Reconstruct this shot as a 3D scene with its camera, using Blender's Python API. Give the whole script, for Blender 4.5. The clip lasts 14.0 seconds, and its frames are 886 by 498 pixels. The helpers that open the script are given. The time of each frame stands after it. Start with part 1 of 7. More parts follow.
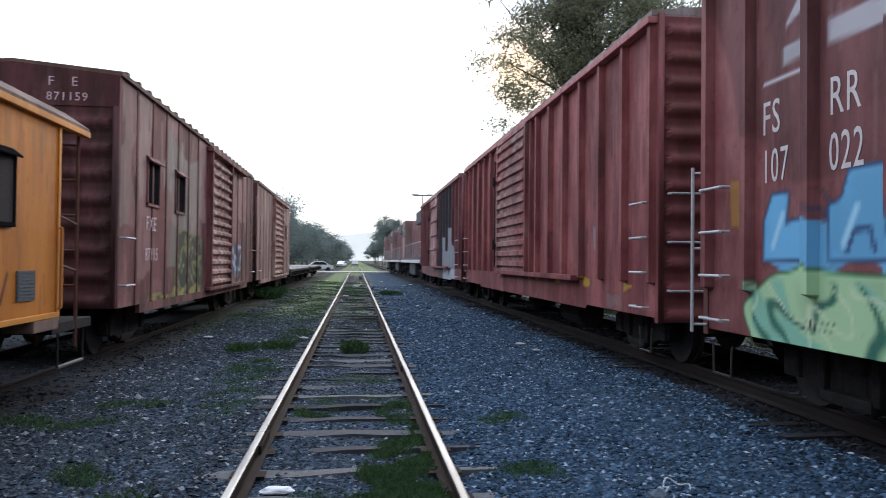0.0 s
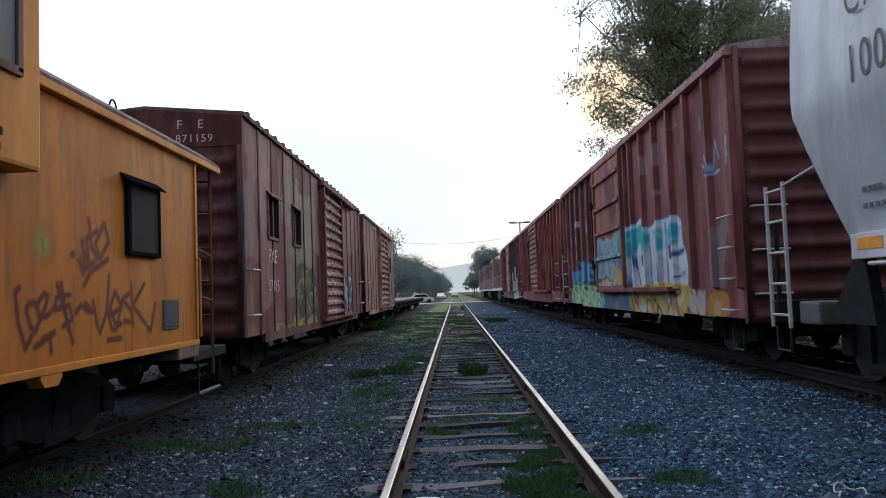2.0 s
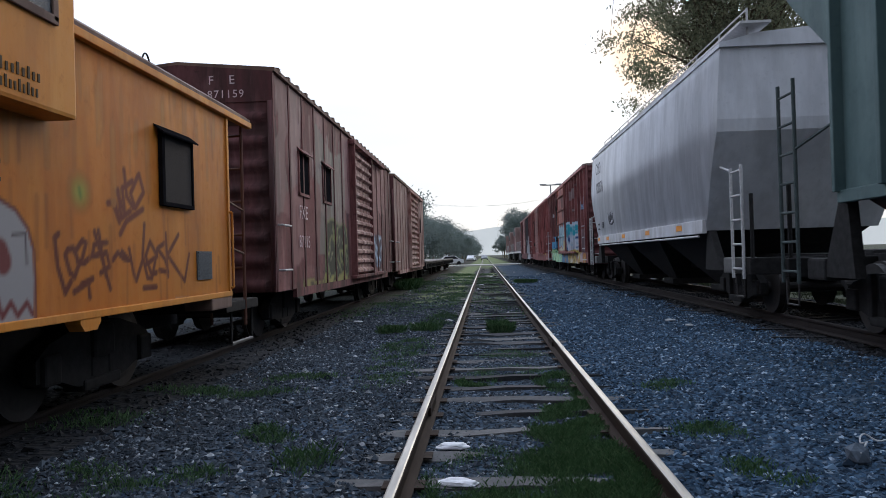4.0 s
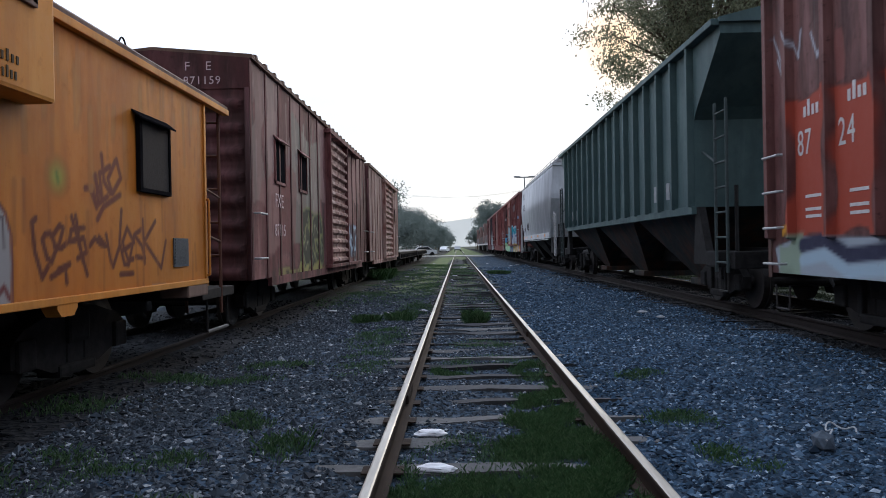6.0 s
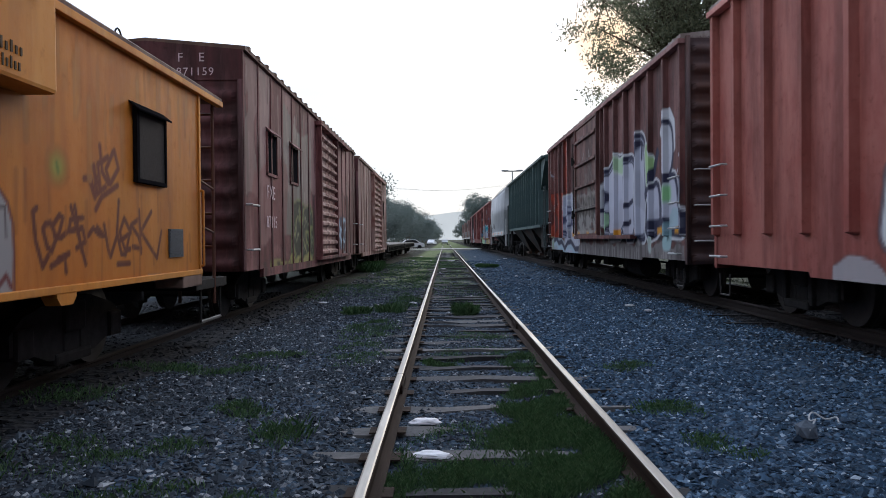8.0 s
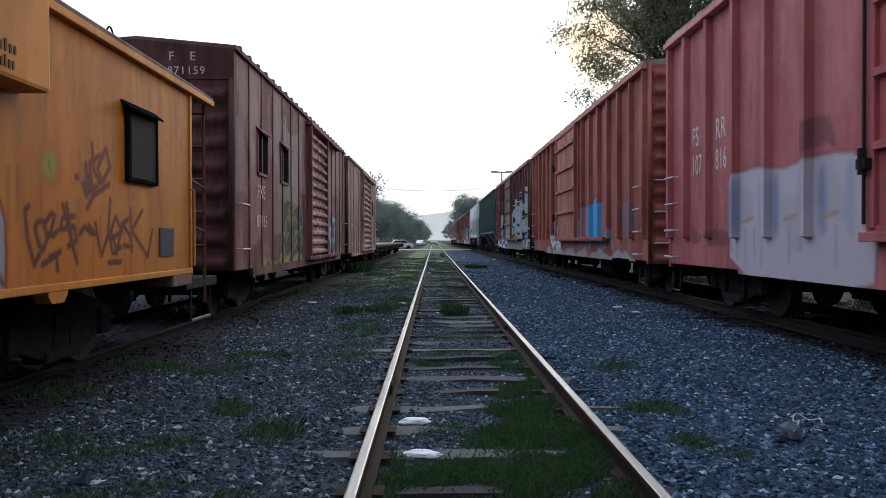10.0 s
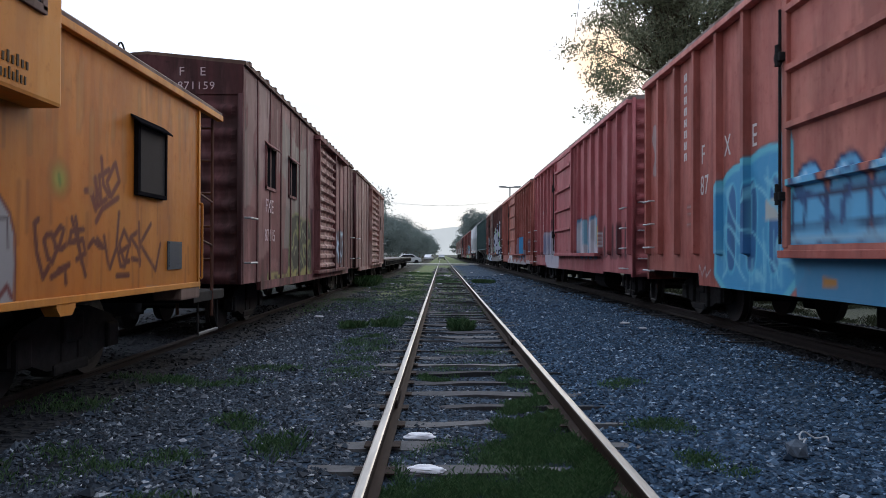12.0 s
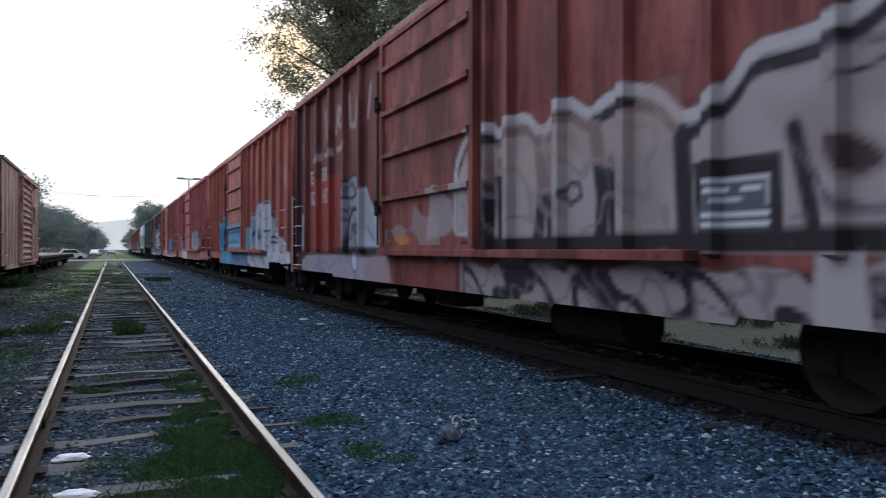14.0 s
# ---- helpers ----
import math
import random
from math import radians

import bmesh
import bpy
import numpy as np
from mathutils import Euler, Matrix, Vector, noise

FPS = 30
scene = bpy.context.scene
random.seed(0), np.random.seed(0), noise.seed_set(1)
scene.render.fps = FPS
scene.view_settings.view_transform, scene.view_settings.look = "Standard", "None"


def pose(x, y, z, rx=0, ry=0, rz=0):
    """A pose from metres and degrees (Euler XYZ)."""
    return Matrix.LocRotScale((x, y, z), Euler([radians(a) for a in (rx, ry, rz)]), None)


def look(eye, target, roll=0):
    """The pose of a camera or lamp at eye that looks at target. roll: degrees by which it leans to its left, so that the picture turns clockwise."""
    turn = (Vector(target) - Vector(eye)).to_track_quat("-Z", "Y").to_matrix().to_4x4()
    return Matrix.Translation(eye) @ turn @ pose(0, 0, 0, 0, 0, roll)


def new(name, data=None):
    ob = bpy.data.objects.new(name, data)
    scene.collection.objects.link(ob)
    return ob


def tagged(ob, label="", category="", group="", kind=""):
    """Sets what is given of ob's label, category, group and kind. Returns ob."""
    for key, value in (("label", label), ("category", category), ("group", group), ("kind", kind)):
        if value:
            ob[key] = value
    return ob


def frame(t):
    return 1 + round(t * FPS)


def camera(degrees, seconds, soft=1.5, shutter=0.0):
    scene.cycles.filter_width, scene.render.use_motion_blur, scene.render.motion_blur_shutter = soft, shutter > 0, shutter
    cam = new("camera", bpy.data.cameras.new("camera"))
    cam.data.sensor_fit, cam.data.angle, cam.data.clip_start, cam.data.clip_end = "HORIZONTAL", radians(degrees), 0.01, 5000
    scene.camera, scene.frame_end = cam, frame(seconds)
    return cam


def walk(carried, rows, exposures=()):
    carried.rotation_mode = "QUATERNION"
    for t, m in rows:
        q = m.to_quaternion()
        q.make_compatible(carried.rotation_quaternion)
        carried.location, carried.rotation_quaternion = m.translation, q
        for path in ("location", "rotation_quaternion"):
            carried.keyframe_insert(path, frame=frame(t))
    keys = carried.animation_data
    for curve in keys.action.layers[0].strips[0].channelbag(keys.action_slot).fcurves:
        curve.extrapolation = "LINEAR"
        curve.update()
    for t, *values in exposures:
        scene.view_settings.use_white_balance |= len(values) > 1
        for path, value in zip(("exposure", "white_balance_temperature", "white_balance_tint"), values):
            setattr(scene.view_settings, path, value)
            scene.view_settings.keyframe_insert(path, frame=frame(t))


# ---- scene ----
cam = camera(60.1, 14.0, soft=0.8, shutter=0.09)
PATH = [
    (0, (0.05, 0.342, 1.657), (0.274, 2.33, 1.689), 0.6),
    (0.5, (-0.08, 0.516, 1.581), (-0.264, 2.508, 1.579), -1.8),
    (1, (-0.184, 0.463, 1.558), (-0.363, 2.454, 1.541), -2.9),
    (1.5, (-0.213, 0.415, 1.529), (-0.254, 2.414, 1.574), -2.9),
    (2, (-0.236, 0.379, 1.49), (-0.263, 2.375, 1.604), -2.1),
    (2.5, (-0.22, 0.353, 1.454), (-0.326, 2.348, 1.549), -1.4),
    (5, (-0.226, 0.336, 1.38), (-0.327, 2.334, 1.38), -1.9),
    (5.5, (-0.255, 0.321, 1.378), (-0.327, 2.32, 1.391), -2.0),
    (6, (-0.27, 0.287, 1.382), (-0.309, 2.286, 1.376), -1.0),
    (6.5, (-0.297, 0.231, 1.383), (-0.29, 2.231, 1.397), -0.8),
    (7, (-0.301, 0.191, 1.387), (-0.294, 2.19, 1.352), -0.7),
    (7.5, (-0.318, 0.183, 1.378), (-0.326, 2.183, 1.353), -0.6),
    (10, (-0.35, 0.126, 1.383), (-0.326, 2.126, 1.36), -0.1),
    (10.5, (-0.344, 0.12, 1.383), (-0.326, 2.12, 1.37), -0.5),
    (11, (-0.321, 0.12, 1.39), (-0.292, 2.12, 1.383), -0.4),
    (11.5, (-0.322, 0.115, 1.386), (-0.322, 2.115, 1.404), 0.5),
    (12, (-0.331, 0.107, 1.387), (-0.328, 2.106, 1.402), 0.2),
    (12.5, (-0.331, 0.125, 1.402), (-0.337, 2.125, 1.415), -0.1),
    (13, (-0.344, 0.116, 1.393), (-0.353, 2.116, 1.414), 0.2),
    (13.5, (-0.319, 0.104, 1.418), (-0.092, 2.091, 1.441), -1.1),
    (14, (-0.239, 0.073, 1.442), (0.555, 1.909, 1.445), 0.1),
]
walk(cam, [(t, look(eye, target, roll)) for t, eye, target, roll in PATH],
     exposures=[(0, 0.62), (0.4, 0.33), (1.2, 0.18), (2, 0.02), (2.7, 0.04), (5, 0.11), (13.3, 0.11), (14, 0.2)])

# ---------------------------------------------------------------- light
SUN_AZ, SUN_EL = radians(12.2), radians(14.2)
world = bpy.data.worlds.new("world")
scene.world = world
world.use_nodes = True
wn, wl = world.node_tree.nodes, world.node_tree.links
wn.clear()
w_out = wn.new("ShaderNodeOutputWorld")
w_bg = wn.new("ShaderNodeBackground")
sky = wn.new("ShaderNodeTexSky")
sky.sky_type, sky.sun_disc = "NISHITA", False
sky.sun_elevation, sky.sun_rotation = SUN_EL, SUN_AZ
sky_dim = wn.new("ShaderNodeVectorMath")
sky_dim.operation = "SCALE"
sky_dim.inputs["Scale"].default_value = 0.12
w_tc = wn.new("ShaderNodeTexCoord")
w_sep = wn.new("ShaderNodeSeparateXYZ")
w_ramp = wn.new("ShaderNodeValToRGB")
w_ramp.color_ramp.elements[0].position, w_ramp.color_ramp.elements[0].color = 0.0, (0.74, 0.79, 0.85, 1)
w_ramp.color_ramp.elements[1].position, w_ramp.color_ramp.elements[1].color = 0.45, (1.37, 1.56, 1.97, 1)
w_mid = w_ramp.color_ramp.elements.new(0.16)
w_mid.color = (0.86, 0.93, 1.04, 1)
w_map = wn.new("ShaderNodeMapping")
w_map.inputs["Scale"].default_value = (1.2, 1.2, 7.0)
w_noise = wn.new("ShaderNodeTexNoise")
w_noise.inputs["Scale"].default_value, w_noise.inputs["Detail"].default_value = 1.6, 4
w_cloud = wn.new("ShaderNodeMapRange")
w_cloud.inputs["To Min"].default_value, w_cloud.inputs["To Max"].default_value = 0.82, 1.12
w_mul = wn.new("ShaderNodeVectorMath")
w_mul.operation = "SCALE"
w_mix = wn.new("ShaderNodeMix")
w_mix.data_type = "RGBA"
w_mix.inputs["Factor"].default_value = 0.95
wl.new(w_tc.outputs["Generated"], w_sep.inputs[0])
wl.new(w_sep.outputs["Z"], w_ramp.inputs[0])
wl.new(w_tc.outputs["Generated"], w_map.inputs["Vector"])
wl.new(w_map.outputs[0], w_noise.inputs["Vector"])
wl.new(w_noise.outputs["Fac"], w_cloud.inputs["Value"])
wl.new(w_ramp.outputs[0], w_mul.inputs[0])
wl.new(w_cloud.outputs[0], w_mul.inputs["Scale"])
# the evening sky: dim behind, bright up the line towards the sunset
w_turn = wn.new("ShaderNodeMapRange")
w_turn.inputs["From Min"].default_value, w_turn.inputs["From Max"].default_value = -1.0, 1.0
w_dusk = wn.new("ShaderNodeValToRGB")
for e, (q, v) in zip((w_dusk.color_ramp.elements[0], w_dusk.color_ramp.elements.new(0.5), w_dusk.color_ramp.elements[2]), ((0.0, 0.26), (0.52, 0.98), (1.0, 1.06))):
    e.position, e.color = q, (v, v, v, 1)
w_eve = wn.new("ShaderNodeVectorMath")
w_eve.operation = "MULTIPLY"
wl.new(w_sep.outputs["Y"], w_turn.inputs["Value"])
wl.new(w_turn.outputs[0], w_dusk.inputs[0])
wl.new(w_mul.outputs[0], w_eve.inputs[0])
wl.new(w_dusk.outputs[0], w_eve.inputs[1])
wl.new(sky.outputs[0], sky_dim.inputs[0])
wl.new(sky_dim.outputs[0], w_mix.inputs["A"])
wl.new(w_eve.outputs[0], w_mix.inputs["B"])
# the low sun behind thin cloud: a warm brightening about its direction
w_dir = wn.new("ShaderNodeVectorMath")
w_dir.operation = "DOT_PRODUCT"
w_dir.inputs[1].default_value = (math.sin(SUN_AZ) * math.cos(SUN_EL), math.cos(SUN_AZ) * math.cos(SUN_EL), math.sin(SUN_EL))
w_glow = wn.new("ShaderNodeMapRange")
w_glow.inputs["From Min"].default_value, w_glow.inputs["From Max"].default_value = math.cos(radians(4.2)), math.cos(radians(0.8))
w_warm = wn.new("ShaderNodeMix")
w_warm.data_type = "RGBA"
w_warm.inputs["B"].default_value = (1.3, 0.98, 0.68, 1)
wl.new(w_tc.outputs["Generated"], w_dir.inputs[0])
wl.new(w_dir.outputs["Value"], w_glow.inputs["Value"])
wl.new(w_glow.outputs[0], w_warm.inputs["Factor"])
wl.new(w_mix.outputs["Result"], w_warm.inputs["A"])
wl.new(w_warm.outputs["Result"], w_bg.inputs["Color"])
w_bg.inputs["Strength"].default_value = 1.0
wl.new(w_bg.outputs[0], w_out.inputs[0])

sun = new("sun", bpy.data.lights.new("sun", "SUN"))
sun.data.energy, sun.data.angle, sun.data.color = 0.5, radians(15), (1.0, 0.86, 0.68)
sun.matrix_world = look((math.sin(SUN_AZ) * 50, math.cos(SUN_AZ) * 50, math.tan(SUN_EL) * 50), (0, 0, 0))

# ---------------------------------------------------------------- materials
def nodes_of(name):
    m = bpy.data.materials.new(name)
    m.use_nodes = True
    t = m.node_tree
    return m, t.nodes, t.links, t.nodes["Principled BSDF"]


def ramp(n, stops):
    r = n.new("ShaderNodeValToRGB")
    while len(r.color_ramp.elements) < len(stops):
        r.color_ramp.elements.new(0.5)
    for e, (p, c) in zip(r.color_ramp.elements, stops):
        e.position, e.color = p, (*c, 1)
    return r


def noise_tex(n, l, scale, detail=4, rough=0.6, stretch=None, coord="Object"):
    tc = n.new("ShaderNodeTexCoord")
    t = n.new("ShaderNodeTexNoise")
    t.inputs["Scale"].default_value, t.inputs["Detail"].default_value, t.inputs["Roughness"].default_value = scale, detail, rough
    mp = n.new("ShaderNodeMapping")
    mp.inputs["Scale"].default_value = stretch or (1, 1, 1)
    l.new(tc.outputs[coord], mp.inputs["Vector"])
    l.new(mp.outputs[0], t.inputs["Vector"])
    return t


def mix(n, l, fac, a, b, mode="MIX"):
    m = n.new("ShaderNodeMix")
    m.data_type, m.blend_type = "RGBA", mode
    for sock, v in (("Factor", fac), ("A", a), ("B", b)):
        if isinstance(v, (int, float)):
            m.inputs[sock].default_value = v
        elif isinstance(v, tuple):
            m.inputs[sock].default_value = (*v, 1)
        else:
            l.new(v, m.inputs[sock])
    return m.outputs["Result"]


def bump(n, l, b, height, strength, dist):
    bp = n.new("ShaderNodeBump")
    bp.inputs["Strength"].default_value, bp.inputs["Distance"].default_value = strength, dist
    l.new(height, bp.inputs["Height"])
    l.new(bp.outputs[0], b.inputs["Normal"])


def paint(name, col, fade, rust=(0.09, 0.035, 0.02), wear=0.5, gloss=0.55, art=False):
    """Weathered paint on steel: fading, rust blooms, rain streaks; art: a painted layer from the colour attribute."""
    m, n, l, b = nodes_of(name)
    big = noise_tex(n, l, 0.9, 5, 0.62)
    fine = noise_tex(n, l, 9, 5, 0.7)
    streak = noise_tex(n, l, 2.0, 5, 0.6, (1.2, 1.2, 0.22))
    r1 = ramp(n, [(0.4, (0, 0, 0)), (0.6, (1, 1, 1))])
    l.new(big.outputs["Fac"], r1.inputs[0])
    c = mix(n, l, r1.outputs[0], col, fade)
    r2 = ramp(n, [(0.42, (0, 0, 0)), (0.6, (min(0.9, wear * 1.3),) * 3)])
    l.new(streak.outputs["Fac"], r2.inputs[0])
    c = mix(n, l, r2.outputs[0], c, rust)
    pale = noise_tex(n, l, 1.5, 5, 0.62, (1.7, 1.7, 0.3))
    pale.inputs["Distortion"].default_value = 0.4
    r4 = ramp(n, [(0.5, (0, 0, 0)), (0.7, (wear * 0.8,) * 3)])
    l.new(pale.outputs["Fac"], r4.inputs[0])
    c = mix(n, l, r4.outputs[0], c, tuple(min(0.7, f * 1.5 + 0.03) for f in fade))
    r3 = ramp(n, [(0.58, (0, 0, 0)), (0.72, (wear, wear, wear))])
    l.new(fine.outputs["Fac"], r3.inputs[0])
    c = mix(n, l, r3.outputs[0], c, rust)
    if art:
        at = n.new("ShaderNodeVertexColor")
        at.layer_name = "art"
        dust = mix(n, l, 0.04, at.outputs["Color"], c)
        old = n.new("ShaderNodeMath")
        old.operation = "MULTIPLY"
        keep = ramp(n, [(0.22, (0.7, 0.7, 0.7)), (0.36, (1, 1, 1))])
        l.new(fine.outputs["Fac"], keep.inputs[0])
        l.new(at.outputs["Alpha"], old.inputs[0])
        l.new(keep.outputs[0], old.inputs[1])
        c = mix(n, l, old.outputs[0], c, dust)
    l.new(c, b.inputs["Base Color"])
    rr = n.new("ShaderNodeMapRange")
    rr.inputs["To Min"].default_value, rr.inputs["To Max"].default_value = gloss, min(1, gloss + 0.3)
    l.new(fine.outputs["Fac"], rr.inputs["Value"])
    l.new(rr.outputs[0], b.inputs["Roughness"])
    b.inputs["Specular IOR Level"].default_value = 0.3
    bump(n, l, b, streak.outputs["Fac"], 0.25, 0.01)
    return m


def plain(name, col, rough=0.7, metal=0.0, var=0.25, scale=12, bumpy=0.2, coord="Object"):
    m, n, l, b = nodes_of(name)
    t = noise_tex(n, l, scale, 5, 0.65, coord=coord)
    lo, hi = tuple(c * (1 - var) for c in col), tuple(min(1, c * (1 + var)) for c in col)
    r = ramp(n, [(0.3, lo), (0.7, hi)])
    l.new(t.outputs["Fac"], r.inputs[0])
    l.new(r.outputs[0], b.inputs["Base Color"])
    b.inputs["Roughness"].default_value, b.inputs["Metallic"].default_value = rough, metal
    if rough > 0.6:
        b.inputs["Specular IOR Level"].default_value = 0.15 if rough < 0.99 else 0.0
    if bumpy:
        bump(n, l, b, t.outputs["Fac"], bumpy, 0.01)
    return m


def scatter(name, stops, rough=0.85, by_object=False):
    """A mass of pieces, each with its own tone."""
    m, n, l, b = nodes_of(name)
    if by_object:
        g = n.new("ShaderNodeObjectInfo").outputs["Random"]
    else:
        g = n.new("ShaderNodeNewGeometry").outputs["Random Per Island"]
    r = ramp(n, stops)
    l.new(g, r.inputs[0])
    t = noise_tex(n, l, 18, 4, 0.7)
    rr = ramp(n, [(0.3, (0.72, 0.72, 0.72)), (0.7, (1.2, 1.2, 1.2))])
    l.new(t.outputs["Fac"], rr.inputs[0])
    l.new(mix(n, l, 1.0, r.outputs[0], rr.outputs[0], "MULTIPLY"), b.inputs["Base Color"])
    b.inputs["Roughness"].default_value = rough
    b.inputs["Specular IOR Level"].default_value = 0.25
    bump(n, l, b, t.outputs["Fac"], 0.3, 0.01)
    return m


def ground_material():
    m, n, l, b = nodes_of("ballast_and_grass")
    stone = n.new("ShaderNodeTexVoronoi")
    stone.inputs["Scale"].default_value = 17
    tc = n.new("ShaderNodeTexCoord")
    l.new(tc.outputs["Object"], stone.inputs["Vector"])
    sr = ramp(n, [(0.0, (0.007, 0.018, 0.032)), (0.5, (0.021, 0.046, 0.079)), (0.85, (0.052, 0.079, 0.118)), (1.0, (0.18, 0.215, 0.26))])
    l.new(stone.outputs["Color"], sr.inputs[0])
    patch = noise_tex(n, l, 0.35, 6, 0.65)
    dirt = ramp(n, [(0.42, (0, 0, 0)), (0.68, (0.75, 0.75, 0.75))])
    l.new(patch.outputs["Fac"], dirt.inputs[0])
    c = mix(n, l, dirt.outputs[0], sr.outputs[0], (0.028, 0.042, 0.048))
    # grass takes over far up the line and beyond the tracks
    sep = n.new("ShaderNodeSeparateXYZ")
    l.new(tc.outputs["Object"], sep.inputs[0])
    far = n.new("ShaderNodeMapRange")
    far.inputs["From Min"].default_value, far.inputs["From Max"].default_value = 11, 32
    l.new(sep.outputs["Y"], far.inputs["Value"])
    side = n.new("ShaderNodeMapRange")
    side.inputs["From Min"].default_value, side.inputs["From Max"].default_value = 2.2, 0.2
    l.new(sep.outputs["X"], side.inputs["Value"])
    edge = n.new("ShaderNodeMapRange")
    edge.inputs["From Min"].default_value, edge.inputs["From Max"].default_value = 7.2, 8.4
    l.new(sep.outputs["X"], edge.inputs["Value"])
    back = n.new("ShaderNodeMapRange")
    back.inputs["From Min"].default_value, back.inputs["From Max"].default_value = -6.9, -7.8
    l.new(sep.outputs["X"], back.inputs["Value"])
    verge = n.new("ShaderNodeMath")
    verge.operation = "MAXIMUM"
    l.new(edge.outputs[0], verge.inputs[0]), l.new(back.outputs[0], verge.inputs[1])
    edge = verge
    both = n.new("ShaderNodeMath")
    both.operation = "MULTIPLY"
    l.new(far.outputs[0], both.inputs[0]), l.new(side.outputs[0], both.inputs[1])
    beyond = n.new("ShaderNodeMapRange")
    beyond.inputs["From Min"].default_value, beyond.inputs["From Max"].default_value = 104, 120
    l.new(sep.outputs["Y"], beyond.inputs["Value"])
    top = n.new("ShaderNodeMath")
    top.operation = "MAXIMUM"
    l.new(both.outputs[0], top.inputs[0]), l.new(edge.outputs[0], top.inputs[1])
    top2 = n.new("ShaderNodeMath")
    top2.operation = "MAXIMUM"
    l.new(top.outputs[0], top2.inputs[0]), l.new(beyond.outputs[0], top2.inputs[1])
    wob = n.new("ShaderNodeMath")
    wob.operation = "MULTIPLY_ADD"
    pn = noise_tex(n, l, 0.9, 6, 0.7)
    l.new(pn.outputs["Fac"], wob.inputs[0])
    wob.inputs[1].default_value = 1.4
    wob.inputs[2].default_value = -0.7
    tot = n.new("ShaderNodeMath")
    tot.operation, tot.use_clamp = "ADD", True
    l.new(top2.outputs[0], tot.inputs[0]), l.new(wob.outputs[0], tot.inputs[1])
    gr = ramp(n, [(0.45, (0, 0, 0)), (0.75, (1, 1, 1))])
    l.new(tot.outputs[0], gr.inputs[0])
    gn = noise_tex(n, l, 6, 6, 0.7)
    gc = ramp(n, [(0.3, (0.075, 0.10, 0.04)), (0.7, (0.17, 0.20, 0.085))])
    l.new(gn.outputs["Fac"], gc.inputs[0])
    # verge grass behind the wagons, darkened to hold their shade
    shade_c = ramp(n, [(0.3, (0.016, 0.022, 0.012)), (0.7, (0.036, 0.044, 0.024))])
    l.new(gn.outputs["Fac"], shade_c.inputs[0])
    lawn = mix(n, l, edge.outputs[0], gc.outputs[0], shade_c.outputs[0])
    c = mix(n, l, gr.outputs[0], c, lawn)
    # near-black bands along the two outer tracks: the wagons' shade put into the ground
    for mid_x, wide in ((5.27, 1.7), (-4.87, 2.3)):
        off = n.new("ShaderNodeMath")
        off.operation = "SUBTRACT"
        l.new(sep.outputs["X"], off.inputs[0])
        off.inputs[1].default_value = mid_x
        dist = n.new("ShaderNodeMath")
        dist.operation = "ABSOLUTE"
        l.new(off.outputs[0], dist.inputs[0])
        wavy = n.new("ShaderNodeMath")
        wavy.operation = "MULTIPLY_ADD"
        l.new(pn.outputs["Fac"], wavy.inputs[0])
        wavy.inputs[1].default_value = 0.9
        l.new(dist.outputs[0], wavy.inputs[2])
        near_black = n.new("ShaderNodeMapRange")
        near_black.inputs["From Min"].default_value, near_black.inputs["From Max"].default_value = wide + 0.75, wide + 0.15
        near_black.inputs["To Max"].default_value = 0.9
        l.new(wavy.outputs[0], near_black.inputs["Value"])
        c = mix(n, l, near_black.outputs[0], c, (0.009, 0.009, 0.010))
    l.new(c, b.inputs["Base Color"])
    b.inputs["Roughness"].default_value = 0.95
    b.inputs["Specular IOR Level"].default_value = 0.2
    bump(n, l, b, stone.outputs["Distance"], 0.8, 0.03)
    return m


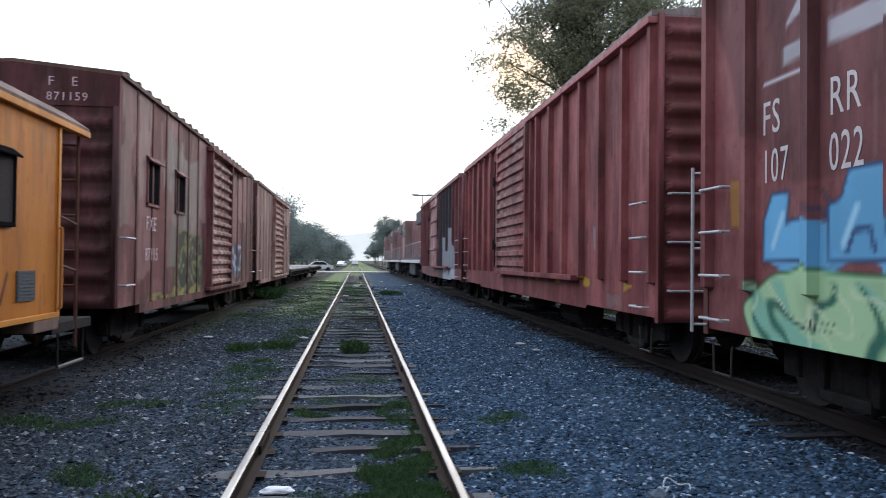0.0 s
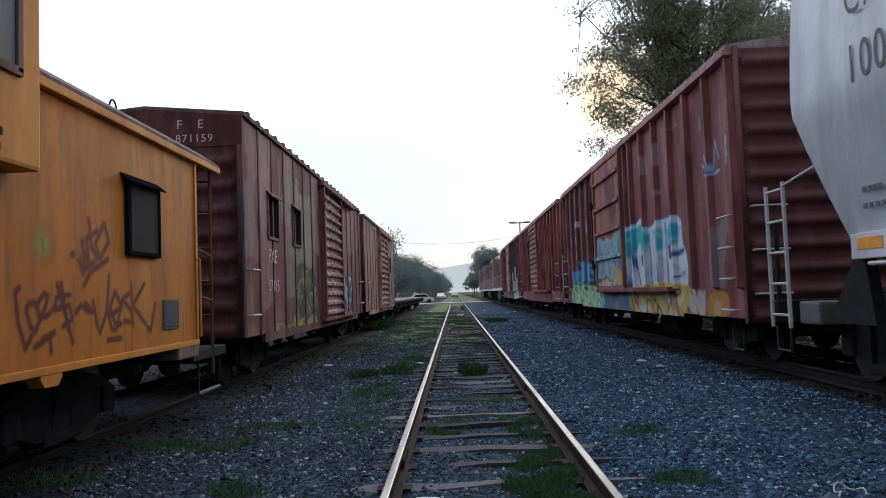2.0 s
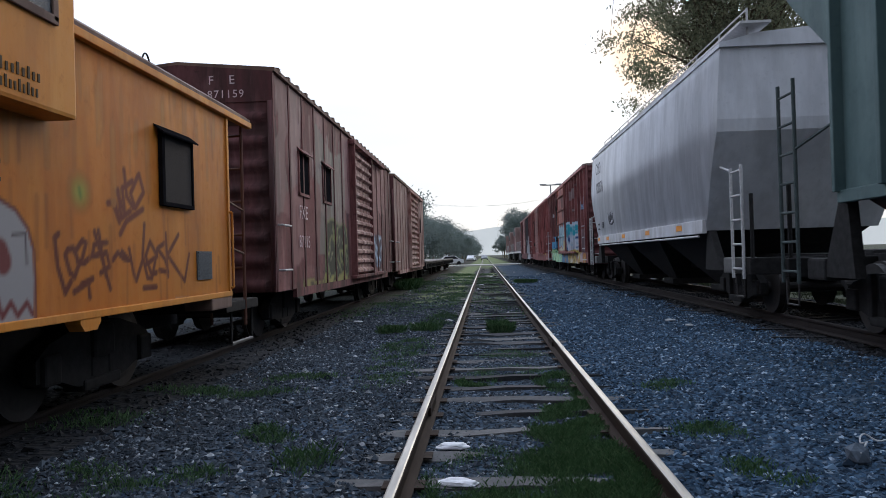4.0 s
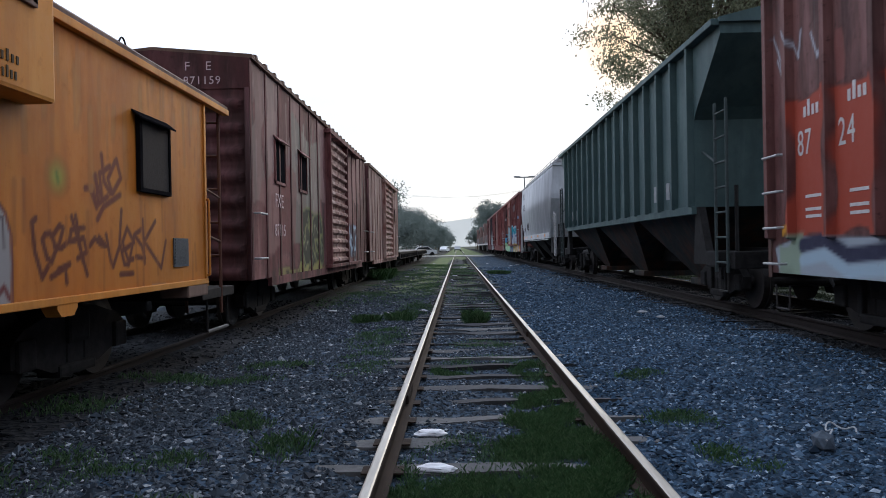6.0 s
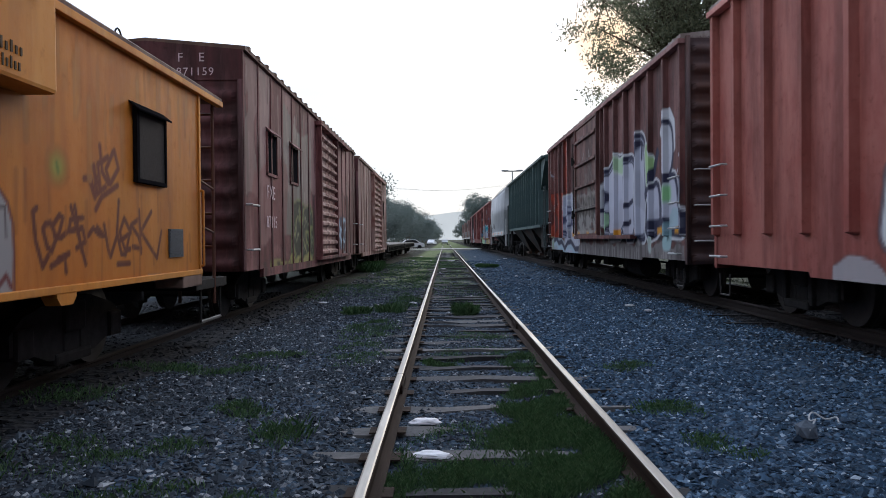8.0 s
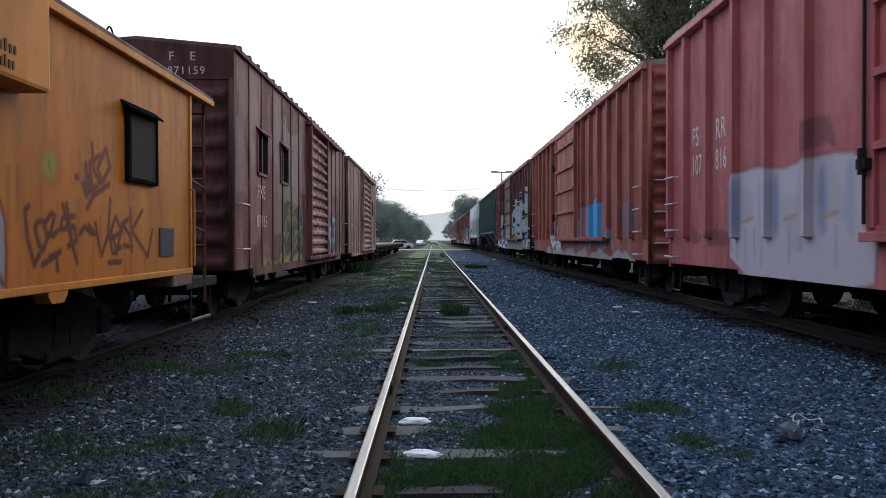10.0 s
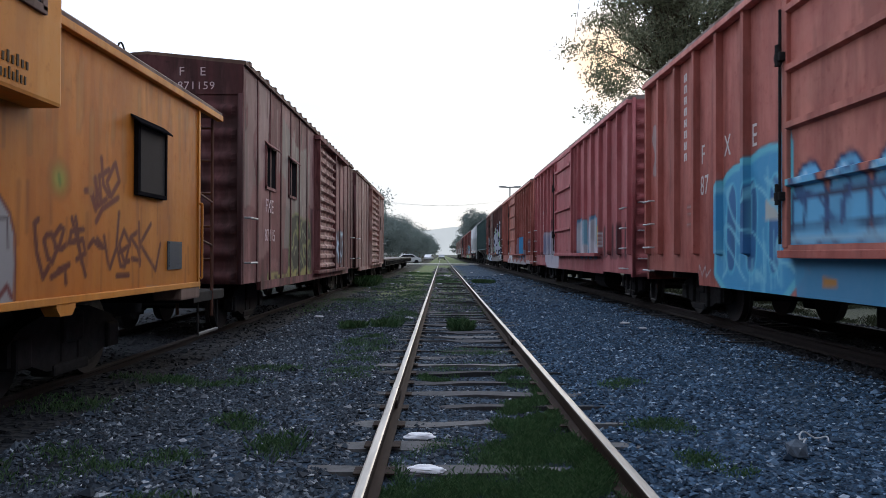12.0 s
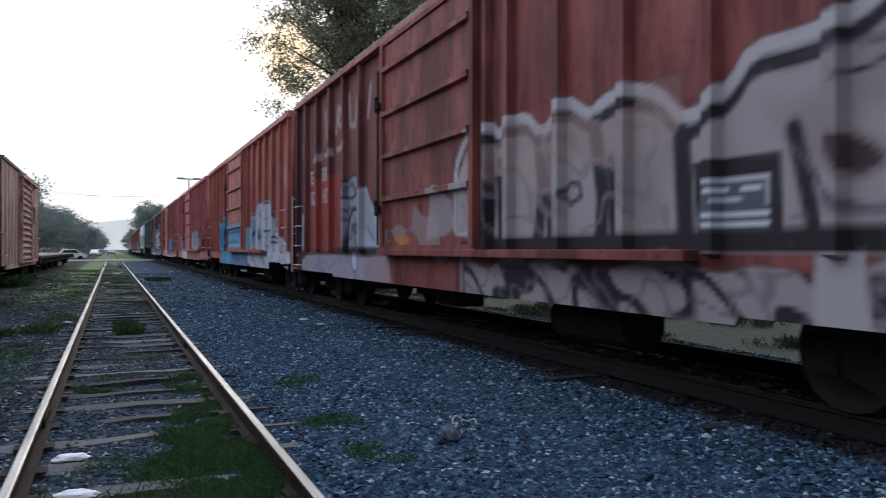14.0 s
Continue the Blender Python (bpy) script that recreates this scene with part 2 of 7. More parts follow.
M = {
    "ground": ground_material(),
    # stone under the wagons, their shade put into its tones
    "shaded_stone": scatter("stone_in_wagon_shade", [(0.0, (0.007, 0.008, 0.010)), (0.93, (0.022, 0.023, 0.027)), (1.0, (0.09, 0.09, 0.095))]),
    "stone": scatter("crushed_stone", [(0.0, (0.006, 0.016, 0.031)), (0.5, (0.025, 0.056, 0.095)), (0.84, (0.058, 0.112, 0.18)), (0.94, (0.13, 0.2, 0.28)), (1.0, (0.36, 0.43, 0.5))]),
    "old_stone": scatter("weathered_stone", [(0.0, (0.012, 0.018, 0.026)), (0.5, (0.034, 0.046, 0.06)), (0.86, (0.07, 0.088, 0.108)), (0.94, (0.14, 0.16, 0.18)), (1.0, (0.38, 0.4, 0.42))]),
    "grass": scatter("grass_blades", [(0.0, (0.055, 0.12, 0.05)), (0.6, (0.095, 0.185, 0.08)), (1.0, (0.17, 0.26, 0.13))], 0.7),
    # blades beyond the main track, with the train's shade in their green
    "weed": scatter("shaded_weeds", [(0.0, (0.02, 0.03, 0.014)), (1.0, (0.06, 0.07, 0.035))], 0.8),
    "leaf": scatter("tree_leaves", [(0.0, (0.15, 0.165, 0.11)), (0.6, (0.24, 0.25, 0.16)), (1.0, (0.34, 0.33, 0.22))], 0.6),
    # foliage up the line, paler and bluer: distance haze put into its colour
    "leaf_far": scatter("hazed_far_leaves", [(0.0, (0.125, 0.155, 0.145)), (1.0, (0.185, 0.22, 0.205))], 0.8),
    "old_pale": paint("sun_bleached_boxcar_red", (0.32, 0.14, 0.115), (0.5, 0.33, 0.28), (0.12, 0.045, 0.04), 0.8, 0.65, True),
    "bark": plain("bark", (0.11, 0.085, 0.06), 0.95, 0, 0.4, 8, 0.6),
    "tie": scatter("old_sleeper_wood", [(0.0, (0.035, 0.036, 0.038)), (0.6, (0.072, 0.072, 0.074)), (1.0, (0.15, 0.148, 0.145))], 0.9, True),
    # sleepers and rails of the outer tracks, coloured dark for the wagons' shade
    "shaded_tie": scatter("shaded_sleeper", [(0.0, (0.012, 0.012, 0.013)), (0.7, (0.025, 0.025, 0.027)), (1.0, (0.06, 0.06, 0.065))], 0.9, True),
    "rail_dull": plain("shaded_rail", (0.022, 0.017, 0.016), 0.8, 0.0, 0.4, 20, 0.2),
    "rail_side": plain("rusty_rail", (0.038, 0.026, 0.02), 0.85, 0.1, 0.4, 20, 0.3),
    "rail_top": plain("worn_rail_head", (0.4, 0.37, 0.32), 0.45, 0.5, 0.45, 9, 0.2),
    "iron": plain("dark_cast_iron", (0.018, 0.017, 0.017), 0.85, 0.0, 0.4, 10, 0.3),
    "dull": plain("dull_steel", (0.10, 0.098, 0.095), 0.6, 0.2, 0.3, 20, 0.1),
    "wheel": plain("wheel_steel", (0.03, 0.026, 0.025), 0.6, 0.4, 0.3, 10, 0.1),
    "grab": plain("pale_worn_steel", (0.42, 0.41, 0.41), 0.6, 0.2, 0.2, 20, 0.1),
    "yellow": paint("caboose_orange_paint", (0.44, 0.122, 0.003), (0.44, 0.145, 0.008), (0.28, 0.075, 0.006), 0.4, 0.5, True),
    "yellow_trim": paint("caboose_orange_trim", (0.57, 0.19, 0.014), (0.54, 0.21, 0.03), (0.32, 0.11, 0.02), 0.4, 0.5),
    "roof_brown": paint("brown_roof_paint", (0.13, 0.075, 0.055), (0.19, 0.12, 0.09), (0.07, 0.04, 0.03), 0.5, 0.7),
    "glass": plain("dark_window", (0.02, 0.022, 0.026), 0.25, 0, 0.3, 3, 0.0),
    "black": plain("black_opening", (0.012, 0.011, 0.012), 1.0, 0, 0.3, 5, 0.1),
    "mesh": plain("rusty_window_mesh", (0.03, 0.025, 0.023), 0.85, 0.0, 0.4, 60, 0.2),
    "rock": plain("broken_stone", (0.1, 0.125, 0.155), 0.9, 0, 0.3, 20, 0.4),
    "pink_ink": plain("faded_pink_lettering", (0.62, 0.46, 0.46), 0.8, 0, 0.25, 14, 0.0),
    "brown_ink": plain("brown_lettering", (0.07, 0.045, 0.025), 0.7, 0, 0.2, 10, 0.0),
    "white_ink": plain("white_lettering", (0.56, 0.52, 0.5), 0.8, 0, 0.15, 10, 0.0),
    "dark_ink": plain("grey_lettering", (0.14, 0.14, 0.15), 0.8, 0, 0.2, 10, 0.0),
    "orange_mark": plain("orange_reflector", (0.75, 0.28, 0.03), 0.5, 0, 0.2, 10, 0.0),
    "vent_grey": plain("grey_grille", (0.09, 0.10, 0.11), 0.7, 0.2, 0.3, 40, 0.3),
    "old_red": paint("old_boxcar_red", (0.13, 0.034, 0.034), (0.22, 0.085, 0.078), (0.055, 0.022, 0.021), 0.85, 0.65, True),
    # end walls of the stored boxcars, a darker red that carries their shade
    "old_end": paint("shaded_boxcar_red", (0.085, 0.027, 0.027), (0.12, 0.044, 0.044), (0.045, 0.02, 0.018), 0.7, 0.7),
    "concrete": plain("pale_concrete", (0.45, 0.43, 0.39), 0.9, 0, 0.2, 4, 0.3),
    "scrap": plain("weathered_litter", (0.4, 0.41, 0.42), 0.8, 0, 0.3, 20, 0.2),
    "bag": plain("white_plastic", (0.7, 0.7, 0.72), 0.45, 0, 0.08, 30, 0.3),
    "lamp_grey": plain("galvanised_steel", (0.3, 0.31, 0.32), 0.5, 0.5, 0.2, 6, 0.1),
    "wood": plain("grey_deck_planks", (0.24, 0.22, 0.20), 0.9, 0, 0.4, 6, 0.3),
    "car_white": plain("white_car_paint", (0.75, 0.75, 0.76), 0.3, 0, 0.05, 3, 0.0),
    "rubber": plain("tyre_rubber", (0.02, 0.02, 0.02), 0.9, 0, 0.2, 10, 0.1),
}
for leafy in ("leaf", "leaf_far", "grass"):
    t = M[leafy].node_tree
    thin = t.nodes.new("ShaderNodeBsdfTranslucent")
    blend = t.nodes.new("ShaderNodeMixShader")
    bs = t.nodes["Principled BSDF"]
    t.links.new(bs.inputs["Base Color"].links[0].from_socket, thin.inputs["Color"])
    blend.inputs[0].default_value = 0.6
    t.links.new(bs.outputs[0], blend.inputs[1])
    t.links.new(thin.outputs[0], blend.inputs[2])
    t.links.new(blend.outputs[0], t.nodes["Material Output"].inputs["Surface"])
# backdrop hill that glows, its haze put into the emitted colour
hill_m, hill_n, hill_l, hill_b = nodes_of("hazy_hill_glow")
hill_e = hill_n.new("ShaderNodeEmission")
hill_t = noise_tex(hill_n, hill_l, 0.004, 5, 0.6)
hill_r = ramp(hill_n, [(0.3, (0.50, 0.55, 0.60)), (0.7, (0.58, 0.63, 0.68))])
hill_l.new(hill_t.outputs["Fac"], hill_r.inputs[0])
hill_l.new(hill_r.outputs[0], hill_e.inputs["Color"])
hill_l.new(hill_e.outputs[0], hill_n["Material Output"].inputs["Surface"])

# ---------------------------------------------------------------- building helpers
def mesh_from(name, bm, material):
    me = bpy.data.meshes.new(name)
    bm.to_mesh(me)
    bm.free()
    for m in material if isinstance(material, (list, tuple)) else [material]:
        me.materials.append(m)
    return me


def part(name, bm, material, parent=None, label="", at=None):
    """One mesh object from a bmesh (or a shared mesh), under a thing or a part."""
    ob = new(name, bm if isinstance(bm, bpy.types.Mesh) else mesh_from(name, bm, material))
    if parent:
        ob.parent = parent
    if at:
        ob.matrix_basis = at
    if label:
        tagged(ob, label)
    return ob


def thing(name, label, category, group="", kind="", at=None):
    ob = new(name)
    ob.empty_display_size = 0.2
    if at:
        ob.matrix_basis = at
    return tagged(ob, label, category, group, kind)


def box(bm, x0, x1, y0, y1, z0, z1, bevel=0.0):
    r = bmesh.ops.create_cube(bm, size=1)
    for v in r["verts"]:
        v.co = ((x0 + x1) / 2 + v.co.x * (x1 - x0), (y0 + y1) / 2 + v.co.y * (y1 - y0), (z0 + z1) / 2 + v.co.z * (z1 - z0))
    if bevel:
        es = list({e for v in r["verts"] for e in v.link_edges})
        bmesh.ops.bevel(bm, geom=es, offset=bevel, segments=2, affect="EDGES", profile=0.6)
    return bm


def rod(bm, a, b, r, n=8, r2=None):
    a, b = Vector(a), Vector(b)
    turn = (b - a).to_track_quat("Z", "Y").to_matrix().to_4x4()
    bmesh.ops.create_cone(bm, cap_ends=True, segments=n, radius1=r, radius2=r if r2 is None else r2, depth=(b - a).length,
                          matrix=Matrix.Translation((a + b) / 2) @ turn)
    return bm


def prism(bm, outline, x0, x1, axis="x"):
    """A closed outline drawn out along one axis. outline: pairs in the two other axes."""
    def put(u, a, b):
        return {"x": (u, a, b), "y": (a, u, b), "z": (a, b, u)}[axis]
    one = [bm.verts.new(put(x0, a, b)) for a, b in outline]
    two = [bm.verts.new(put(x1, a, b)) for a, b in outline]
    k = len(outline)
    bm.faces.new(one[::-1]), bm.faces.new(two)
    for i in range(k):
        bm.faces.new((one[i], one[(i + 1) % k], two[(i + 1) % k], two[i]))
    bmesh.ops.recalc_face_normals(bm, faces=bm.faces)
    return bm


def bms():
    return bmesh.new()


def raw_mesh(name, verts, faces, material, smooth=False):
    me = bpy.data.meshes.new(name)
    me.from_pydata(np.asarray(verts).tolist(), [], np.asarray(faces).tolist())
    me.materials.append(material)
    if smooth:
        me.polygons.foreach_set("use_smooth", [True] * len(me.polygons))
    return me


def text_mesh(body, size, spacing=1.0):
    cu = bpy.data.curves.new("lettering", "FONT")
    cu.body, cu.size, cu.extrude, cu.space_character, cu.resolution_u = body, size, 0.001, spacing, 3
    ob = bpy.data.objects.new("lettering", cu)
    scene.collection.objects.link(ob)
    bpy.context.view_layer.update()
    me = bpy.data.meshes.new_from_object(ob)
    bpy.data.objects.remove(ob)
    bpy.data.curves.remove(cu)
    me.materials.clear()
    return me


def glyphs(me):
    """Splits a line of text into one mesh for each letter, by their stretches along x."""
    bm = bms()
    bm.from_mesh(me)
    spans, seen = [], set()
    for v in bm.verts:
        if v.index in seen:
            continue
        pile, isle = [v], []
        seen.add(v.index)
        while pile:
            u = pile.pop()
            isle.append(u.index)
            for e in u.link_edges:
                o = e.other_vert(u)
                if o.index not in seen:
                    seen.add(o.index), pile.append(o)
        xs = [bm.verts[k].co.x for k in isle] if not bm.verts.ensure_lookup_table() else []
        spans.append((min(xs), max(xs), isle))
    groups = []
    for a, b, isle in sorted(spans):
        if groups and a < groups[-1][1]:
            groups[-1] = (groups[-1][0], max(b, groups[-1][1]), groups[-1][2] + isle)
        else:
            groups.append((a, b, isle))
    made = []
    for _, _, keep in groups:
        one, keep = bm.copy(), set(keep)
        bmesh.ops.delete(one, geom=[v for v in one.verts if v.index not in keep], context="VERTS")
        m = bpy.data.meshes.new("letter")
        one.to_mesh(m)
        one.free()
        made.append(m)
    bm.free()
    return made


def lettering(body, size, material, parent, at, spacing=1.0, wide=1.0):
    me = text_mesh(body, size, spacing)
    me.transform(Matrix.Diagonal((wide, 1, 1, 1)))
    for m in glyphs(me):
        m.materials.append(material)
        part("letter", m, None, parent, at=at)
    bpy.data.meshes.remove(me)


# lettering on a wall that faces +x reads along +y; on one that faces -x it reads along -y
FACE_PX = Matrix(((0, 0, 1, 0), (1, 0, 0, 0), (0, 1, 0, 0), (0, 0, 0, 1)))
FACE_NX = Matrix(((0, 0, -1, 0), (-1, 0, 0, 0), (0, 1, 0, 0), (0, 0, 0, 1)))
FACE_NY = Matrix(((1, 0, 0, 0), (0, 0, -1, 0), (0, 1, 0, 0), (0, 0, 0, 1)))

# ---------------------------------------------------------------- ground and tracks
LEFT_X, RIGHT_X = -4.87, 5.27          # centre lines of the two outer tracks
RAIL_MID, RAIL_RIGHT, RAIL_LEFT = 0.16, 0.32, 0.14


def smooth(a, b, x):
    t = np.clip((x - a) / (b - a), 0, 1)
    return t * t * (3 - 2 * t)


def ground_z(x, y):
    x, y = np.asarray(x, float), np.asarray(y, float)
    z = 0.13 * smooth(2.7, 3.9, x) * (1 - smooth(6.9, 8.6, x)) - 0.12 * smooth(7.2, 9.5, x)
    z = z + 0.05 * smooth(-2.6, -3.6, x)
    z = z - 0.03 * smooth(1.12, 0.92, np.abs(x)) * (1 - smooth(70, 95, y))
    near = np.where((np.abs(x) < 9) & (y < 60), 1.0, 0.0)
    return z + near * 0.014 * (np.sin(x * 2.1 + y * 1.3) + np.sin(x * 4.7 - y * 2.9) * 0.6)


gx = np.r_[-3000, -800, -200, -60, -25, -14, np.arange(-9, 10.01, 0.3), 14, 25, 60, 200, 800, 3000]
gy = np.r_[-300, -60, -20, -8, np.arange(-4, 30, 0.4), np.arange(30, 60, 1.5), 70, 85, 100, 130, 180, 300, 600, 1500, 4500]
GX, GY = np.meshgrid(gx, gy)
gverts = np.stack([GX, GY, ground_z(GX, GY)], -1).reshape(-1, 3)
k = len(gx)
gi = (np.arange(len(gy) - 1)[:, None] * k + np.arange(k - 1)[None, :]).ravel()
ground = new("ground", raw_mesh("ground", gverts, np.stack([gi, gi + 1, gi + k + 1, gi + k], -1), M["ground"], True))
tagged(ground, "dusty grey ballast with grass spreading up the line", "ground", kind="structure")


def rail_mesh(length, worn=True):
    """A rail of flat-bottom section, along +y, its head at z = 0."""
    half = [(0.07, -0.16), (0.07, -0.148), (0.012, -0.125), (0.012, -0.045), (0.033, -0.033), (0.033, -0.012), (0.028, -0.004), (0.019, 0.0)]
    outline = half + [(-a, b) for a, b in half[::-1]]
    bm = prism(bms(), outline, 0, length, "y")
    for f in bm.faces:
        c = f.calc_center_median()
        f.material_index = 1 if worn and c.z > -0.004 and abs(f.normal.y) < 0.5 else 0
    return mesh_from("rail", bm, [M["rail_side"] if worn else M["rail_dull"], M["rail_top"]])


def tie_mesh(rng, stuff, long=2.36):
    bm = box(bms(), -long / 2, long / 2, -0.08, 0.08, -0.17, 0)
    bmesh.ops.subdivide_edges(bm, edges=[e for e in bm.edges if abs(e.verts[0].co.x - e.verts[1].co.x) > 1], cuts=5)
    for v in bm.verts:
        v.co += Vector((rng.uniform(-0.03, 0.03), rng.uniform(-0.018, 0.018), rng.uniform(-0.018, 0.008)))
        if v.co.z > -0.05 and rng.random() < 0.2:
            v.co.z -= 0.015
    return mesh_from("tie", bm, stuff)


rng = random.Random(4)
TIES = [tie_mesh(rng, M["tie"]) for _ in range(7)]
SHADED = [tie_mesh(rng, M["shaded_tie"], 2.5) for _ in range(7)]
LONG = [tie_mesh(rng, M["shaded_tie"], 2.95) for _ in range(7)]


def track(name, x, head, y0, y1, spacing, label, near_to, start):
    """Two rails on wooden sleepers."""
    t = thing(name, label, "railway track", kind="structure", at=pose(x, 0, 0))
    me = rail_mesh(1.0, name == "track_middle")
    for s in (-0.755, 0.755):
        cuts = [y0, 7.17 if s < 0 and name == "track_middle" else 11.9, 24.2, 36.3, 60, 110, 330]
        for a, b in zip(cuts, cuts[1:]):
            r = part("rail", me, None, t, "rusty steel rail with a worn head" if name == "track_middle" else "dull rusty steel rail")
            r.matrix_basis = pose(s, a, head) @ Matrix.Diagonal((1, b - a - 0.006, 1, 1))
    y, far, n = start, [], 0
    while y < 95:
        m = pose(rng.uniform(-0.06, 0.06), y + rng.uniform(-0.04, 0.04), head - (0.176 if name == "track_right" else 0.16) + rng.uniform(-0.012, 0.01), 0, rng.uniform(-0.4, 0.4), rng.uniform(-1.6, 1.6))
        me_t = {"track_middle": TIES, "track_right": LONG, "track_left": SHADED}[name][rng.randrange(7)]
        if y < near_to:
            part("tie", me_t, None, t, at=m)
        else:
            far.append(m)
        y += spacing + rng.uniform(-0.03, 0.03)
    v, f = [], []
    base = TIES[0]
    bv = [u.co.copy() for u in base.vertices]
    bf = [tuple(p.vertices) for p in base.polygons]
    for m in far:
        o = len(v)
        v += [tuple(m @ u) for u in bv]
        f += [tuple(i + o for i in p) for p in bf]
    me = bpy.data.meshes.new("tie")
    me.from_pydata(v, [], f)
    me.materials.append(M["tie"] if name == "track_middle" else M["shaded_tie"])
    tagged(part("tie", me, None, t), kind="stuff")
    return t


mid = track("track_middle", 0.0, RAIL_MID, -6, 330, 0.68, "disused track with worn rails and split grey sleepers", 48, -5.2)
right = track("track_right", RIGHT_X, RAIL_RIGHT, -170, 330, 0.56, "main track on fresh ballast under a moving train", 34, -1.5)
left = track("track_left", LEFT_X, RAIL_LEFT, -14, 100, 0.66, "siding track under stored wagons, half buried", 14, -1.0)


def plates():
    bm = bms()
    for s, y in ((-0.755, 7.17), (0.755, 11.9)):
        for o in (-0.028, 0.028):
            box(bm, s + o - 0.012, s + o + 0.012, y - 0.32, y + 0.32, RAIL_MID - 0.125, RAIL_MID - 0.05, 0.006)
    for y in np.arange(2.28, 24, 0.68):
        for s in (-0.755, 0.755):
            box(bm, s - 0.13, s + 0.13, y - 0.08, y + 0.08, RAIL_MID - 0.157, RAIL_MID - 0.147)
    return part("rail_fixings", bm, M["rail_side"], mid, "rusted joint bars and tie plates")


plates()

# a paved road across the tracks
bm = box(bms(), -40, 40, 99, 106, -0.2, 0.17)
crossing = part("road", bm, M["concrete"])
tagged(crossing, "pale paved road across the tracks", "road", kind="structure")


def stones(n, x0, x1, y0, y1, size, name, seed, gap=None, stuff="stone"):
    """Crushed stone: many small eight-sided lumps in one mesh."""
    r = np.random.RandomState(seed)
    px, py = r.uniform(x0, x1, n), y0 + (y1 - y0) * r.uniform(0, 1, n) ** 1.5
    keep = np.ones(n, bool)
    for a, b in gap or ():
        keep &= ~((px > a) & (px < b))
    px, py = px[keep], py[keep]
    n = len(px)
    s = size * r.uniform(0.5, 1.25, n) * np.where(r.uniform(0, 1, n) > 0.98, 1.9, 1)
    base = np.array([(1, 0, 0), (-1, 0, 0), (0, 1, 0), (0, -1, 0), (0, 0, 1), (0, 0, -1)], float)
    tri = np.array([(0, 2, 4), (2, 1, 4), (1, 3, 4), (3, 0, 4), (2, 0, 5), (1, 2, 5), (3, 1, 5), (0, 3, 5)])
    v = base[None] * r.uniform(0.55, 1.2, (n, 6, 1)) + r.uniform(-0.35, 0.35, (n, 6, 3))
    v *= s[:, None, None] * np.array([1.0, 1.0, 0.62])
    th = r.uniform(0, 6.28, n)
    c, d = np.cos(th)[:, None], np.sin(th)[:, None]
    vx, vy = v[..., 0] * c - v[..., 1] * d, v[..., 0] * d + v[..., 1] * c
    v = np.stack([vx + px[:, None], vy + py[:, None], v[..., 2] + (ground_z(px, py) + s * r.uniform(-0.15, 0.3, n))[:, None]], -1)
    f = (tri[None] + 6 * np.arange(n)[:, None, None]).reshape(-1, 3)
    ob = new(name, raw_mesh(name, v.reshape(-1, 3), f, M[stuff]))
    return tagged(ob, "loose crushed grey ballast stones", "gravel", kind="stuff")


stones(62000, 0.83, 4.1, 2.4, 22, 0.024, "ballast", 1)
stones(46000, -3.3, -0.83, 2.4, 22, 0.024, "ballast", 7, None, "old_stone")
stones(24000, -0.69, 0.69, 2.4, 24, 0.02, "ballast", 8, None, "old_stone")
stones(9000, 0.83, 4.1, -4.0, 2.5, 0.023, "ballast", 6)
stones(8000, -3.3, 0.69, -4.0, 2.5, 0.023, "ballast", 9, ((-0.83, -0.69),), "old_stone")
stones(9000, 0.83, 4.1, 19, 50, 0.036, "ballast", 2)
stones(8000, -3.3, 0.69, 19, 50, 0.036, "ballast", 10, ((-0.83, -0.69),), "old_stone")
stones(30000, 4.0, 7.4, 1.0, 34, 0.036, "ballast", 3, ((4.44, 4.6), (5.95, 6.1)), "shaded_stone")
stones(5000, -6.6, -3.0, 2.0, 20, 0.035, "ballast", 5, ((-5.7, -5.55), (-4.2, -4.05)), "shaded_stone")


def blades(name, spots, seed, label, stuff="grass"):
    """Grass tufts: spots of (x, y, radius x, radius y, count, height)."""
    r = np.random.RandomState(seed)
    vs, n0 = [], 0
    spots = [(a, b, c, d, int(n * 4.2), h * 0.72) for a, b, c, d, n, h in spots]
    for x, y, rx, ry, n, h in spots:
        a, q = r.uniform(0, 6.28, n), np.sqrt(r.uniform(0, 1, n)) * r.uniform(0.55, 1.05, n)
        px, py = x + rx * q * np.cos(a), y + ry * q * np.sin(a)
        ragged = np.sin(px * 9 + 2 * np.sin(py * 5)) + np.sin(py * 7 + 1.5 * np.sin(px * 6)) + r.normal(0, 0.7, n) > -0.1
        px, py, n = px[ragged], py[ragged], int(ragged.sum())
        hh, lean, b = h * r.uniform(0.35, 1.15, n), r.uniform(0.1, 0.9, n) * h, r.uniform(0, 6.28, n)
        w = 0.0018 + 0.009 * np.minimum(hh, 0.5) * r.uniform(0.5, 1, n)
        z = ground_z(px, py)
        dx, dy = np.cos(b), np.sin(b)
        p1 = np.stack([px - dy * w, py + dx * w, z], -1)
        p2 = np.stack([px + dy * w, py - dx * w, z], -1)
        p3 = np.stack([px + dx * lean * 0.45, py + dy * lean * 0.45, z + hh * 0.75], -1)
        p4 = np.stack([px + dx * lean, py + dy * lean, z + hh], -1)
        p3b = p3 + np.stack([dy * w * 0.6, -dx * w * 0.6, 0 * w], -1)
        vs.append(np.stack([p1, p2, p3b, p4, p3], 1).reshape(-1, 3))
        n0 += n
    f = np.arange(5)[None] + 5 * np.arange(n0)[:, None]
    ob = new(name, raw_mesh(name, np.concatenate(vs), f, M[stuff]))
    return tagged(ob, label, "grass", kind="stuff")


